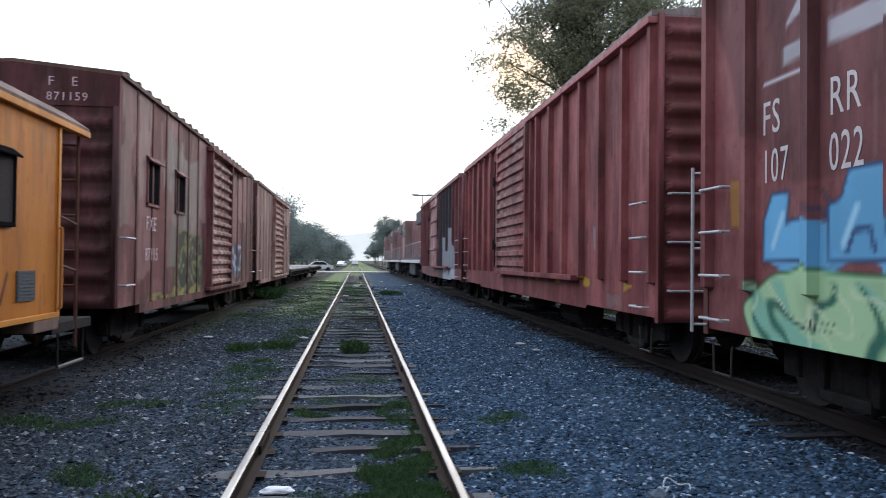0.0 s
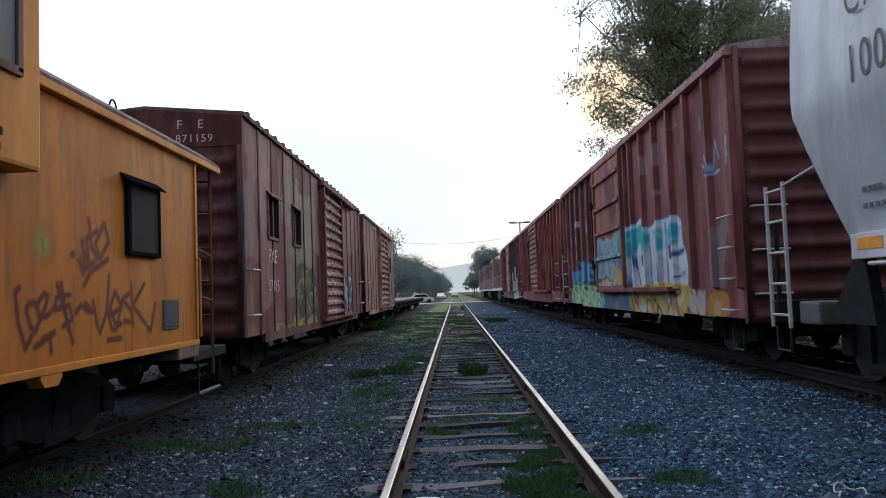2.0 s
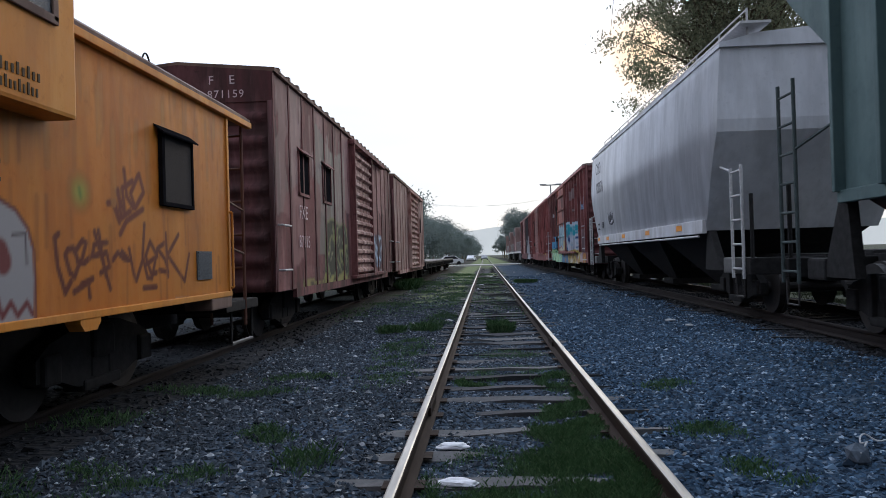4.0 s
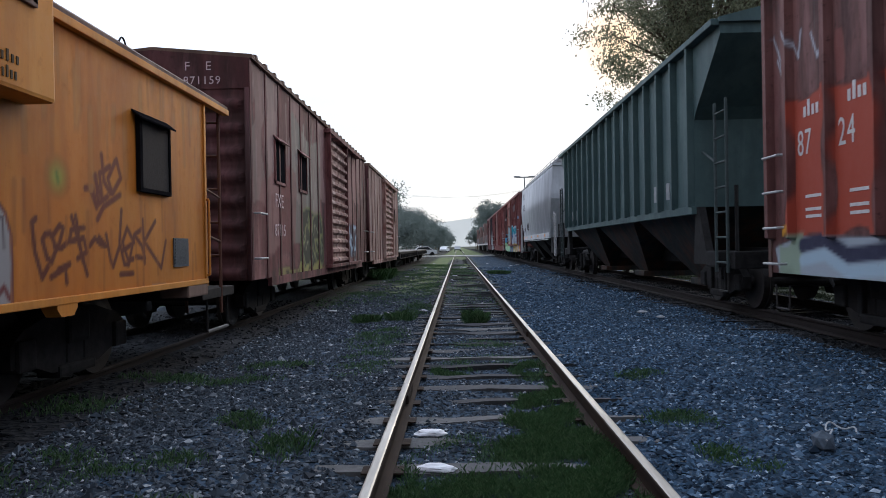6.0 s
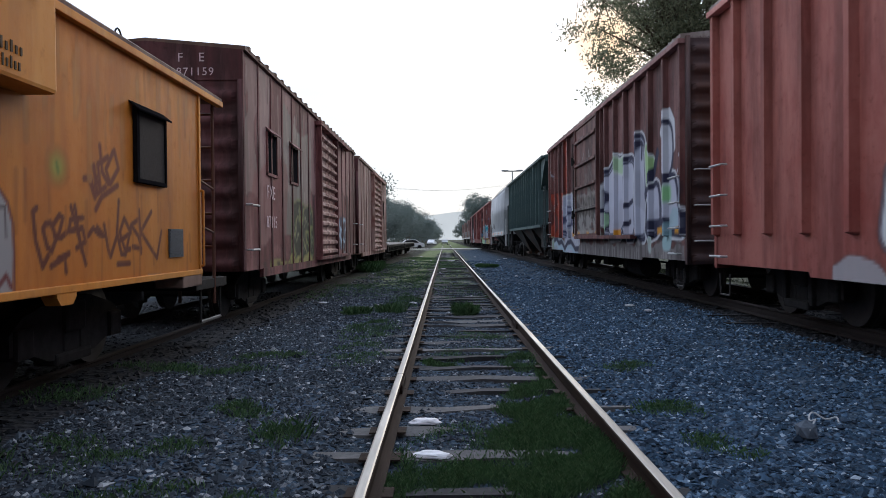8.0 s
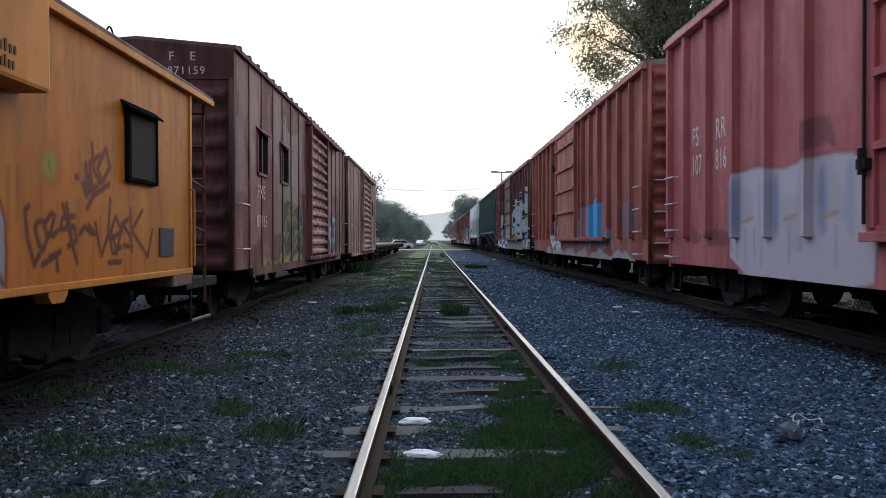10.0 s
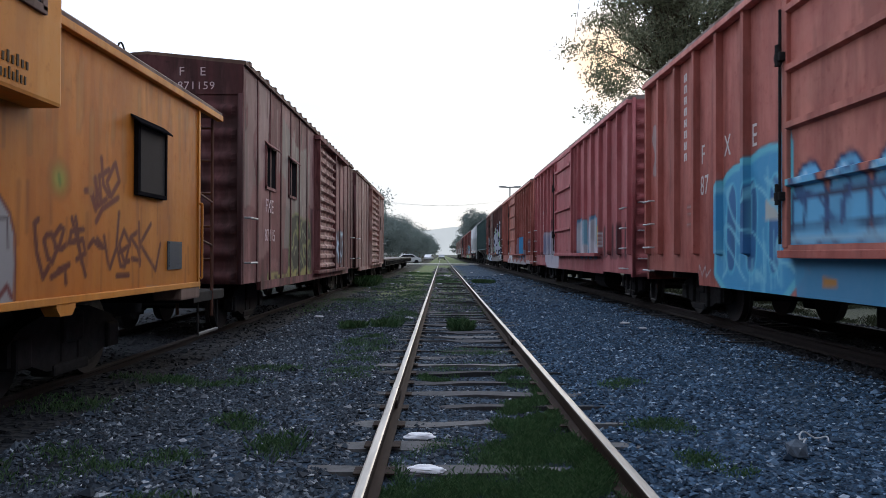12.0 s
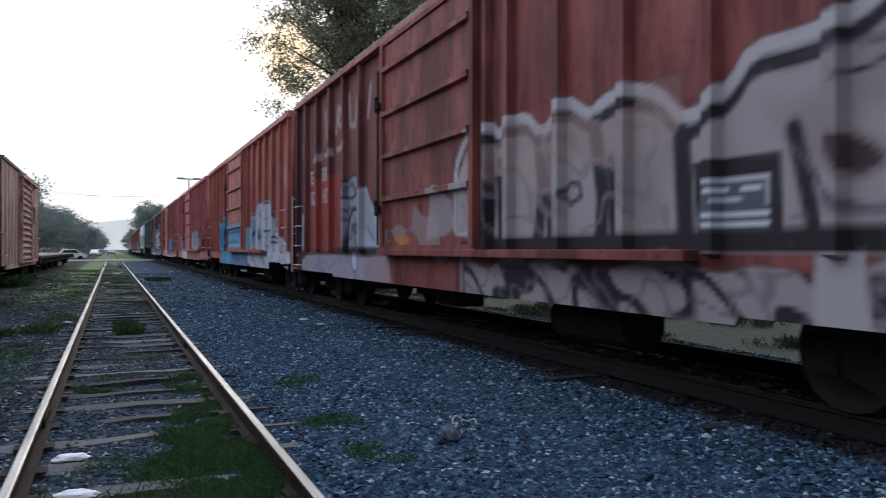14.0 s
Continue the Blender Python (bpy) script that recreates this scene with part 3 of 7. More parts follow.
spots = [(0.42, 4.2, 0.4, 1.0, 4600, 0.09), (0.25, 5.0, 0.55, 0.8, 2000, 0.08), (0.4, 5.9, 0.4, 1.0, 3600, 0.085), (-0.3, 3.7, 0.42, 0.7, 900, 0.06), (-0.25, 5.4, 0.4, 0.6, 500, 0.05), (0.0, 9.6, 0.6, 0.5, 500, 0.05), (0.1, 11.2, 0.6, 0.6, 500, 0.05), (-1.4, 9.5, 0.4, 1.5, 500, 0.06), (-1.5, 12.0, 0.5, 1.6, 600, 0.08), (0.62, 4.6, 0.14, 2.2, 3600, 0.11), (0.5, 4.9, 0.3, 1.6, 3000, 0.08), (0.45, 6.6, 0.3, 1.2, 2400, 0.08), (0.66, 7.4, 0.09, 1.6, 900, 0.09), (0.5, 7.2, 0.26, 0.9, 1300, 0.075), (-0.1, 4.6, 0.5, 0.4, 1500, 0.08),
         (-0.35, 8.9, 0.28, 0.3, 700, 0.08), (0.5, 8.9, 0.25, 0.7, 600, 0.08), (-0.62, 4.6, 0.12, 0.7, 500, 0.08), (0.05, 3.5, 0.65, 0.6, 2500, 0.09),
         (1.45, 6.3, 0.35, 0.35, 260, 0.07), (1.5, 5.2, 0.3, 0.4, 220, 0.07), (1.6, 8.2, 0.35, 0.4, 180, 0.07),
         (-1.5, 5.6, 0.25, 0.5, 110, 0.12), (-2.3, 5.2, 0.4, 0.3, 260, 0.08), (-2.0, 6.4, 0.3, 0.4, 200, 0.08), (-3.0, 8.3, 0.9, 0.35, 420, 0.08), (-2.4, 9.2, 0.5, 0.4, 200, 0.08),
         (-1.4, 15.0, 0.35, 0.7, 260, 0.2), (-2.0, 14.4, 0.3, 0.4, 220, 0.2), (-1.2, 17.5, 0.5, 2.0, 420, 0.1), (-1.9, 4.2, 0.7, 0.3, 240, 0.08),
         (-3.0, 5.0, 0.7, 0.5, 260, 0.09), (-3.6, 6.8, 0.6, 0.5, 200, 0.09)]
rr = random.Random(9)
for i in range(70):
    y = rr.uniform(19, 60)
    spots.append((rr.uniform(-3.4, -0.2) if rr.random() < 0.8 else rr.uniform(-0.5, 0.6), y, rr.uniform(0.5, 1.0), rr.uniform(1.2, 3.2), 260, rr.uniform(0.05, 0.11)))
rough = []
for i in range(60):
    rough.append((rr.uniform(8.2, 14), rr.uniform(2, 34), 0.9, 0.9, 220, rr.uniform(0.12, 0.25)))
blades("grass", spots, 3, "short green grass and weeds between the sleepers")
blades("grass", rough, 4, "rough grass beyond the main track, coloured dark for the train's shade", "weed")
blades("weed_bush", [(0.02, 14.3, 0.22, 0.25, 420, 0.26), (-0.06, 14.4, 0.13, 0.15, 160, 0.32)], 5, "bushy green weed growing between the rails")
blades("weed_bush", [(1.7, 38, 0.6, 1.4, 1600, 0.22)], 6, "dark green weed clump beside the track")
blades("weed_bush", [(-3.6, 34, 0.5, 2.4, 2200, 0.5)], 7, "dark green bushy weeds beside the wagons")

# ---------------------------------------------------------------- painted letters on wagon sides
GLYPHS = {
    "E": [[(1, 1), (0.1, 1), (0, 0.5), (0.1, 0), (1, 0)], [(0, 0.5), (0.8, 0.52)]],
    "U": [[(0, 1), (0.05, 0.2), (0.5, 0), (0.95, 0.2), (1, 1)]],
}


def wob(Y, Z, f, seed):
    return (np.sin(Y * f + seed * 1.7 + 1.3 * np.sin(Z * f * 0.8 + seed)) + np.sin(Z * f * 1.31 + seed * 2.3 + 0.9 * np.sin(Y * f * 1.7))
            + 0.5 * np.sin((Y + Z) * f * 2.3 + seed * 3.1)) / 2.5


class Art:
    """Paint laid on a wall, over its height Z and the distance Y behind the wagon's front."""

    def __init__(self, Y, Z):
        self.Y, self.Z = Y, Z
        self.rgb, self.a = np.zeros((*Y.shape, 3)), np.zeros(Y.shape)

    def lay(self, w, col):
        w = np.clip(w, 0, 1)
        self.rgb = self.rgb * (1 - w[..., None]) + np.array(col) * w[..., None]
        self.a = np.maximum(self.a, w)

    def near(self, line):
        d = np.full(self.Y.shape, 9.0)
        for (a, b), (c, e) in zip(line, line[1:]):
            u, v = c - a, e - b
            t = np.clip(((self.Y - a) * u + (self.Z - b) * v) / (u * u + v * v + 1e-9), 0, 1)
            d = np.minimum(d, np.hypot(self.Y - a - t * u, self.Z - b - t * v))
        return d

    def stroke(self, line, w, col, soft=0.03):
        self.lay((w / 2 - self.near(line)) / soft + 0.5, col)

    def patch(self, y0, y1, z0, z1, col, rough=0.15, f=4.0, seed=0.0, a=1.0):
        n = wob(self.Y, self.Z, f, seed) * rough
        d = np.minimum(np.minimum(self.Y - y0, y1 - self.Y), np.minimum(self.Z - z0, z1 - self.Z)) + n
        self.lay(np.clip(d / 0.04 + 0.5, 0, 1) * a, col)

    def letters(self, word, y0, y1, z0, z1, fill, line, shine=None, thick=0.26, lean=0.12, edge=0.07, seed=1.0, glow=None):
        n = len(word)
        step = (y1 - y0) / n
        Y0, Z0 = self.Y, self.Z
        w = min(thick * step * 0.62, (z1 - z0) * 0.3)
        z0, z1 = z0 + w, z1 - w
        self.Y, self.Z = Y0 + 0.07 * wob(Y0, Z0, 2.2, seed), Z0 + 0.09 * wob(Z0, Y0, 2.6, seed + 2)
        for i, ch in enumerate(word):
            h = (z1 - z0) * (0.86 + 0.14 * math.sin(i * 2.4 + seed))
            d = np.full(self.Y.shape, 9.0)
            for s in GLYPHS[ch]:
                d = np.minimum(d, self.near([(y0 + (i + 0.16 + 0.68 * p) * step + lean * (q - 0.5), z0 + q * h) for p, q in s]))
            if glow:
                self.lay((w + edge * 2.4 - d) / 0.04, glow)
            self.lay((w + edge - d) / 0.03, line)
            self.lay((w - d) / 0.03, fill)
            if shine:
                self.lay(np.clip((w - d) / 0.03, 0, 1) * np.clip(wob(self.Y, self.Z, 3.1, seed + 5) * 6 - 1, 0, 1), shine)
            if w > 0.12:
                self.lay(np.clip(1.5 - d / 0.02, 0, 1) * np.clip(wob(self.Y, self.Z, 2.0, seed + i) * 6 + 2, 0, 1), line)
        self.Y, self.Z = Y0, Z0

    def shape(self, outline, fill, edge=None, w=0.07, soft=0.03, round_off=2, shade=0.25, seed=1.0):
        """A filled outline with softened corners, an edge line round it and a smoky shading inside."""
        p = [np.array(q, float) for q in outline]
        for _ in range(round_off):
            p = [v for a, b in zip(p, p[1:] + p[:1]) for v in (a * 0.78 + b * 0.22, a * 0.22 + b * 0.78)]
        inside = np.zeros(self.Y.shape, bool)
        for (a, b), (c, e) in zip(p, p[1:] + p[:1]):
            if abs(e - b) > 1e-9:
                inside ^= ((b > self.Z) != (e > self.Z)) & (self.Y < (c - a) * (self.Z - b) / (e - b) + a)
        d = self.near(p + p[:1])
        d = np.where(inside, -d, d)
        if edge:
            self.lay((w - d) / soft + 0.5, edge)
        self.lay(-d / soft + 0.5, fill)
        if shade:
            self.lay(np.clip(-d / soft, 0, 1) * np.clip(wob(self.Y, self.Z, 2.7, seed) * 2 - 0.5, 0, shade * 2), tuple(c * 0.62 for c in fill))

    def scroll(self, y0, y1, z0, z1, col, f=3.0, w=0.12, seed=1.0, a=1.0, fade=0.06):
        """Curling brush lines that fill a field."""
        n = np.abs(wob(self.Y * 1.1 + 0.2 * self.Z, self.Z * 1.3, f, seed))
        room = np.clip(np.minimum(np.minimum(self.Y - y0, y1 - self.Y), np.minimum(self.Z - z0, z1 - self.Z)) / fade, 0, 1)
        self.lay(np.clip((w - n) / 0.13 + 0.5, 0, 1) * room * a, col)

    def scratch(self, y0, y1, z0, z1, col, n, seed, w=0.02, a=0.5):
        """Thin worn upright streaks."""
        r = random.Random(seed)
        for _ in range(n):
            y, z = r.uniform(y0, y1), r.uniform(z0, z1)
            d = self.near([(y, z), (y + r.uniform(-0.03, 0.03), z - r.uniform(0.15, 0.6))])
            self.lay(np.clip((w * r.uniform(0.6, 1.6) - d) / 0.02 + 0.5, 0, 1) * a * r.uniform(0.5, 1), col)

    def drips(self, y0, y1, z, long, col, n, seed):
        r = random.Random(seed)
        for _ in range(n):
            y = r.uniform(y0, y1)
            self.stroke([(y, z + 0.1), (y + r.uniform(-0.02, 0.02), z - long * r.uniform(0.3, 1))], 0.035, col, 0.02)


def art_wall(name, ys, xs, zs, material, parent, paint_it=None, flip=False, label=""):
    """A pressed sheet: its section (ys, xs) drawn up through the heights zs, with a painted colour layer."""
    ny, nz = len(ys), len(zs)
    V = np.zeros((nz, ny, 3))
    V[..., 0], V[..., 1] = np.asarray(xs), np.asarray(ys)[None]
    V[..., 2] = zs if np.ndim(zs) == 2 else np.asarray(zs)[:, None]
    i = (np.arange(nz - 1)[:, None] * ny + np.arange(ny - 1)[None]).ravel()
    f = np.stack([i, i + 1, i + ny + 1, i + ny], -1)
    me = raw_mesh(name, V.reshape(-1, 3), f[:, ::-1] if flip else f, material)
    art = Art(-V[..., 1], V[..., 2])
    if paint_it:
        paint_it(art)
    col = np.concatenate([art.rgb * 0.8, art.a[..., None]], -1).reshape(-1, 4).astype(np.float32)
    at = me.color_attributes.new("art", "FLOAT_COLOR", "POINT")
    at.data.foreach_set("color", col.ravel())
    return part(name, me, None, parent, label)


# ---------------------------------------------------------------- running gear, shared by all wagons
SHARED = {}


def shared(name, make):
    if name not in SHARED:
        SHARED[name] = make()
    return SHARED[name]


def wheelset_mesh():
    bm = bms()
    rod(bm, (-0.72, 0, 0), (0.72, 0, 0), 0.075, 12)
    for s in (-1, 1):
        rod(bm, (s * 0.69, 0, 0), (s * 0.74, 0, 0), 0.45, 28)
        rod(bm, (s * 0.735, 0, 0), (s * 0.83, 0, 0), 0.42, 28)
        rod(bm, (s * 0.83, 0, 0), (s * 0.85, 0, 0), 0.34, 24, 0.12)
        rod(bm, (s * 0.85, 0, 0), (s * 0.98, 0, 0), 0.1, 12)
        for k in range(3):
            a = k * 2.094
            rod(bm, (s * 0.98, 0.055 * math.cos(a), 0.055 * math.sin(a)), (s * 1.0, 0.055 * math.cos(a), 0.055 * math.sin(a)), 0.018, 6)
    return mesh_from("wheelset", bm, M["wheel"])


def side_frame_mesh():
    bm = bms()
    top = [(-1.05, 0.5), (-0.86, 0.62), (-0.36, 0.74), (0.36, 0.74), (0.86, 0.62), (1.05, 0.5), (1.05, 0.32), (0.8, 0.32), (0.42, 0.2), (-0.42, 0.2), (-0.8, 0.32), (-1.05, 0.32)]
    prism(bm, top, -0.06, 0.06, "x")
    for s in (-1, 1):
        box(bm, -0.1, 0.1, s * 0.86 - 0.13, s * 0.86 + 0.13, 0.28, 0.54, 0.03)
        rod(bm, (0, s * 0.16, 0.26), (0, s * 0.16, 0.6), 0.075, 10)
        box(bm, -0.12, 0.02, s * 0.36 - 0.05, s * 0.36 + 0.05, 0.2, 0.74, 0.02)
    box(bm, -0.14, 0.08, -0.34, 0.34, 0.14, 0.25, 0.03)
    return mesh_from("side_frame", bm, M["iron"])


def bolster_mesh():
    bm = box(bms(), -1.1, 1.1, -0.2, 0.2, 0.42, 0.72, 0.04)
    for s in (-1, 1):
        box(bm, -0.7, 0.7, s * 0.42 - 0.03, s * 0.42 + 0.03, 0.3, 0.42)
    return mesh_from("bolster", bm, M["iron"])


SPIN = []


def bogie(parent, y, spin=True):
    b = part("bogie", shared("bolster", bolster_mesh), None, parent, "cast iron two-axle bogie", pose(0, y, 0))
    for s in (-1, 1):
        part("side_frame", shared("side_frame", side_frame_mesh), None, b, at=pose(s * 1.0, 0, 0))
    for s in (-0.86, 0.86):
        w = part("wheelset", shared("wheelset", wheelset_mesh), None, b, at=pose(0, s, 0.42))
        if spin:
            SPIN.append((w, s))


def coupler_mesh():
    bm = box(bms(), -0.09, 0.09, -0.6, 0.12, 0.75, 0.95, 0.03)
    box(bm, -0.18, 0.16, 0.1, 0.36, 0.7, 1.0, 0.05)
    box(bm, 0.04, 0.2, 0.3, 0.5, 0.73, 0.97, 0.04)
    rod(bm, (0.25, -0.1, 0.7), (0.25, 0.3, 0.35), 0.025, 8)
    return mesh_from("coupler", bm, M["iron"])


def coupler(parent, y, back=False):
    part("coupler", shared("coupler", coupler_mesh), None, parent, at=pose(0, y, 0, 0, 0, 180 if back else 0))


def grab_mesh(w=0.46):
    bm = rod(bms(), (0, -w / 2, 0), (0, w / 2, 0), 0.016, 8)
    for s in (-1, 1):
        rod(bm, (0, s * w / 2, 0), (0.09, s * w / 2, 0), 0.016, 8)
    return mesh_from("grab_iron", bm, M["grab"])


def stirrup_mesh():
    bm = bms()
    for s in (-0.2, 0.2):
        rod(bm, (0, s, 0), (0, s * 0.9, -0.3), 0.012, 6)
    rod(bm, (0, -0.19, -0.3), (0, 0.19, -0.3), 0.014, 6)
    return mesh_from("stirrup_step", bm, M["wheel"])


# ---------------------------------------------------------------- goods wagons
BODY = 16.5
SIDE = -1.52
WAGONS = []


def rib_section(ys0, ys1, ribs, x, proud, half, step=0.037):
    """y and x of a wall's section with pressed hat ribs, from front to back."""
    pts = {}
    for y in np.arange(ys0, ys1 + 1e-6, (ys1 - ys0) / max(2, round((ys1 - ys0) / step))):
        if all(abs(y - r) > half + 0.03 for r in ribs):
            pts[round(float(y), 4)] = x
    for r in ribs:
        for o, p in ((-half - 0.025, 0), (-half, 1), (-half * 0.3, 1), (half * 0.3, 1), (half, 1), (half + 0.025, 0)):
            pts[round(r + o, 4)] = x - p * proud
    ys = sorted(pts)
    return np.array(ys), np.array([pts[y] for y in ys])


def corrugated_end(material, parent, y, out, h0, h1, w, n=12):
    """A steel end wall with rounded horizontal corrugations."""
    bm = bms()
    zs = np.linspace(h0, h1, n * 8 + 1)
    rows = []
    for z in zs:
        ph = (z - h0) / (h1 - h0) * n % 1
        d = 0.075 * max(0.0, math.sin(math.pi * min(1, ph / 0.62))) if ph < 0.62 else 0.0
        rows.append([bm.verts.new((x, y + out * d * (1 if abs(x) < w - 0.1 else 0), z)) for x in (-w, -w + 0.09, -w + 0.16, 0, w - 0.16, w - 0.09, w)])
    for a, b in zip(rows, rows[1:]):
        for i in range(6):
            bm.faces.new((a[i], a[i + 1], b[i + 1], b[i]) if out < 0 else (a[i + 1], a[i], b[i], b[i + 1]))
    for s in (-1, 1):
        box(bm, s * w - 0.05 * (s > 0) - 0.01, s * w + 0.05 * (s < 0) + 0.01, y - 0.05, y + 0.05, h0, h1)
    for f in bm.faces:
        f.smooth = len(f.verts) == 4 and abs(f.normal.x) < 0.5
    return part("end_wall", bm, material, parent)


def boxcar(front, col, fade, label, paint_it=None, door=None, door_style="bars", mark="", number="", wear=0.5, ink="white_ink", door_col=None, extra=None, end_col=None, end_sill=0.66, rib_first=0.92, rib_step=1.0):
    """A fifty-foot boxcar with outside posts, sliding door and peaked roof. Origin: front end, rail height."""
    w = thing("boxcar", label, "freight wagon", "wagons of the moving train")
    body = paint("boxcar_paint", col, fade, tuple(c * 0.42 for c in col), wear, 0.55, True)
    H0, H1, D0, D1 = 0.6, 4.42, -6.3, -9.65
    ribs = [-0.1] + [-rib_first - rib_step * i for i in range(5)] + [-6.18, -9.78] + [-10.3 - 1.02 * i for i in range(0, 6)] + [-BODY + 0.1]
    ys, xs = rib_section(-BODY, 0, ribs, SIDE, 0.095, 0.05)
    zs = np.r_[np.arange(H0, 1.06, 0.035), 1.07, 1.1, np.arange(1.13, 3.6, 0.035), np.arange(3.6, H1 + 0.01, 0.07)]
    foot = np.clip((zs - 1.07) / 0.03, 0, 1)[:, None]      # posts stop short of the sill
    hem = np.where((ys > -2.95) | (ys < -13.55), end_sill, H0)      # the sill hangs lower between the bogies
    low = np.where(zs[:, None] < 1.06, hem[None] + (zs[:, None] - H0) * (1.06 - hem[None]) / (1.06 - H0), zs[:, None])
    wall = art_wall("side_wall", ys, SIDE + (xs - SIDE)[None] * foot, low, body, w, paint_it, flip=True)
    ys2, xs2 = rib_section(-BODY, 0, ribs, SIDE, 0.095, 0.05, 2.0)
    art_wall("side_wall", ys2, -xs2, np.array([H0, H1]), body, w)
    # sliding door, proud of the wall
    dz0, dz1 = 1.16, 4.3
    dcol = paint("boxcar_door_paint", door_col or tuple(min(1, c * 1.12) for c in col), fade, tuple(c * 0.45 for c in col), wear, 0.55, True)
    bars = [1.9, 2.55, 3.2, 3.88] if door_style == "bars" else list(np.arange(1.3, 4.2, 0.235))
    half, pr = (0.035, 0.07) if door_style == "bars" else (0.05, 0.06)
    pts = {}
    for z in np.arange(dz0, dz1 + 0.01, 0.05):
        if all(abs(z - b) > half + 0.025 for b in bars):
            pts[round(float(z), 4)] = 0.0
    for b in bars:
        for o, p in ((-half - 0.02, 0), (-half, 1), (half, 1), (half + 0.02, 0)):
            pts[round(b + o, 4)] = p * pr
    dzs = np.array(sorted(pts))
    dys = np.linspace(D1 + 0.12, D0 - 0.12, 60)
    V = np.zeros((len(dzs), 60, 3))
    V[..., 0] = (SIDE - 0.12 - np.array([pts[z] for z in dzs]))[:, None]
    V[..., 1], V[..., 2] = dys[None], dzs[:, None]
    i = (np.arange(len(dzs) - 1)[:, None] * 60 + np.arange(59)[None]).ravel()
    me = raw_mesh("door", V.reshape(-1, 3), np.stack([i, i + 60, i + 61, i + 1], -1), dcol)
    art = Art(-V[..., 1], V[..., 2])
    if paint_it:
        paint_it(art)
    if door:
        door(art)
    me.color_attributes.new("art", "FLOAT_COLOR", "POINT").data.foreach_set("color", np.concatenate([art.rgb * 0.8, art.a[..., None]], -1).astype(np.float32).ravel())
    d = part("door", me, None, w, "sliding steel door with horizontal stiffeners")
    bm = bms()
    for y in (D0 - 0.06, D1 + 0.06):
        box(bm, SIDE - 0.17, SIDE - 0.04, y - 0.06, y + 0.06, dz0, dz1, 0.012)
    box(bm, SIDE - 0.15, SIDE - 0.06, D1, D0, dz0 - 0.04, dz0 + 0.03)
    box(bm, SIDE - 0.15, SIDE - 0.06, D1, D0, dz1 - 0.03, dz1 + 0.04)
    part("door_frame", bm, dcol, d)
    bm = bms()
    for z in (1.75, 3.35):
        rod(bm, (SIDE - 0.22, D0 - 0.02, z - 0.1), (SIDE - 0.22, D0 - 0.02, z + 0.14), 0.04, 8)
        box(bm, SIDE - 0.24, SIDE - 0.1, D0 - 0.1, D0 + 0.06, z - 0.05, z + 0.05, 0.015)
    rod(bm, (SIDE - 0.2, D0 - 0.02, 1.2), (SIDE - 0.2, D0 - 0.02, 3.9), 0.018, 6)
    part("door_latch", bm, M["iron"], d)
    # door rail, sills, roof and ends
    bm = box(bms(), SIDE - 0.16, SIDE - 0.01, -13.2, D0 + 0.15, 1.04, 1.13, 0.01)
    part("door_rail", bm, body, w)
    bm = prism(bms(), [(-BODY, end_sill + 0.02), (-BODY, 0.84), (0, 0.84), (0, end_sill + 0.02), (-3.0, end_sill + 0.02), (-3.2, 0.6), (-13.3, 0.6), (-13.5, end_sill + 0.02)], SIDE + 0.012, SIDE + 0.07, "x")
    part("side_sill", bm, body, w)
    chord = paint("top_chord_paint", tuple(min(0.6, c * 1.3 + 0.04) for c in fade), tuple(min(0.7, c * 1.5 + 0.08) for c in fade), col, 0.4, 0.6)
    part("top_chord", box(bms(), SIDE - 0.135, SIDE - 0.004, -BODY, 0, H1 - 0.09, H1 - 0.002, 0.012), chord, w)
    bm = bms()
    W = -SIDE + 0.09
    prism(bm, [(-W, H1), (-W, H1 + 0.07), (0, H1 + 0.24), (W, H1 + 0.07), (W, H1)], -BODY, 0, "y")
    roof = part("roof", bm, shared("roof_paint", lambda: paint("galvanised_roof", (0.22, 0.17, 0.15), (0.32, 0.29, 0.27), (0.12, 0.06, 0.04), 0.5, 0.6)), w)
    seam = shared("roof_seam", lambda: mesh_from("roof_seam", prism(bms(), [(-W + 0.02, H1 + 0.05), (-W + 0.02, H1 + 0.11), (0, H1 + 0.29), (W - 0.02, H1 + 0.11), (W - 0.02, H1 + 0.05), (0, H1 + 0.2)], -0.05, 0.05, "y"), SHARED["roof_paint"]))
    for y in np.arange(-BODY + 0.5, 0, 1.03):
        part("roof_seam", seam, None, roof, at=pose(0, y, 0))
    # ends with their own colour are darker than the sides, shade put into it
    tip = paint("boxcar_end_shade", end_col, tuple(c * 1.4 for c in end_col)) if end_col else body
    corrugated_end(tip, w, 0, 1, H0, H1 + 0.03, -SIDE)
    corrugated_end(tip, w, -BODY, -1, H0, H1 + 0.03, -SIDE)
    bm = box(bms(), -0.4, 0.4, -BODY + 0.2, -0.2, 0.62, 0.95)
    for y in np.arange(-BODY + 0.6, 0, 1.6):
        box(bm, SIDE + 0.05, -SIDE - 0.05, y - 0.06, y + 0.06, 0.68, 0.84)
    box(bm, SIDE + 0.03, -SIDE - 0.03, -BODY + 0.02, -0.02, 0.8, 0.86)
    part("underframe", bm, M["iron"], w)
    bm = rod(bms(), (-0.85, -11.7, 0.4), (-0.85, -10.4, 0.4), 0.25, 14)
    box(bm, -0.95, -0.5, -7.6, -6.9, 0.3, 0.62, 0.04)
    rod(bm, (-0.6, -12.5, 0.5), (-0.6, -4.2, 0.5), 0.02, 6)
    part("brake_gear", bm, M["iron"], w)
    for y in (-1.75, -BODY + 1.75):
        bogie(w, y)
    coupler(w, 0.1), coupler(w, -BODY - 0.1, True)
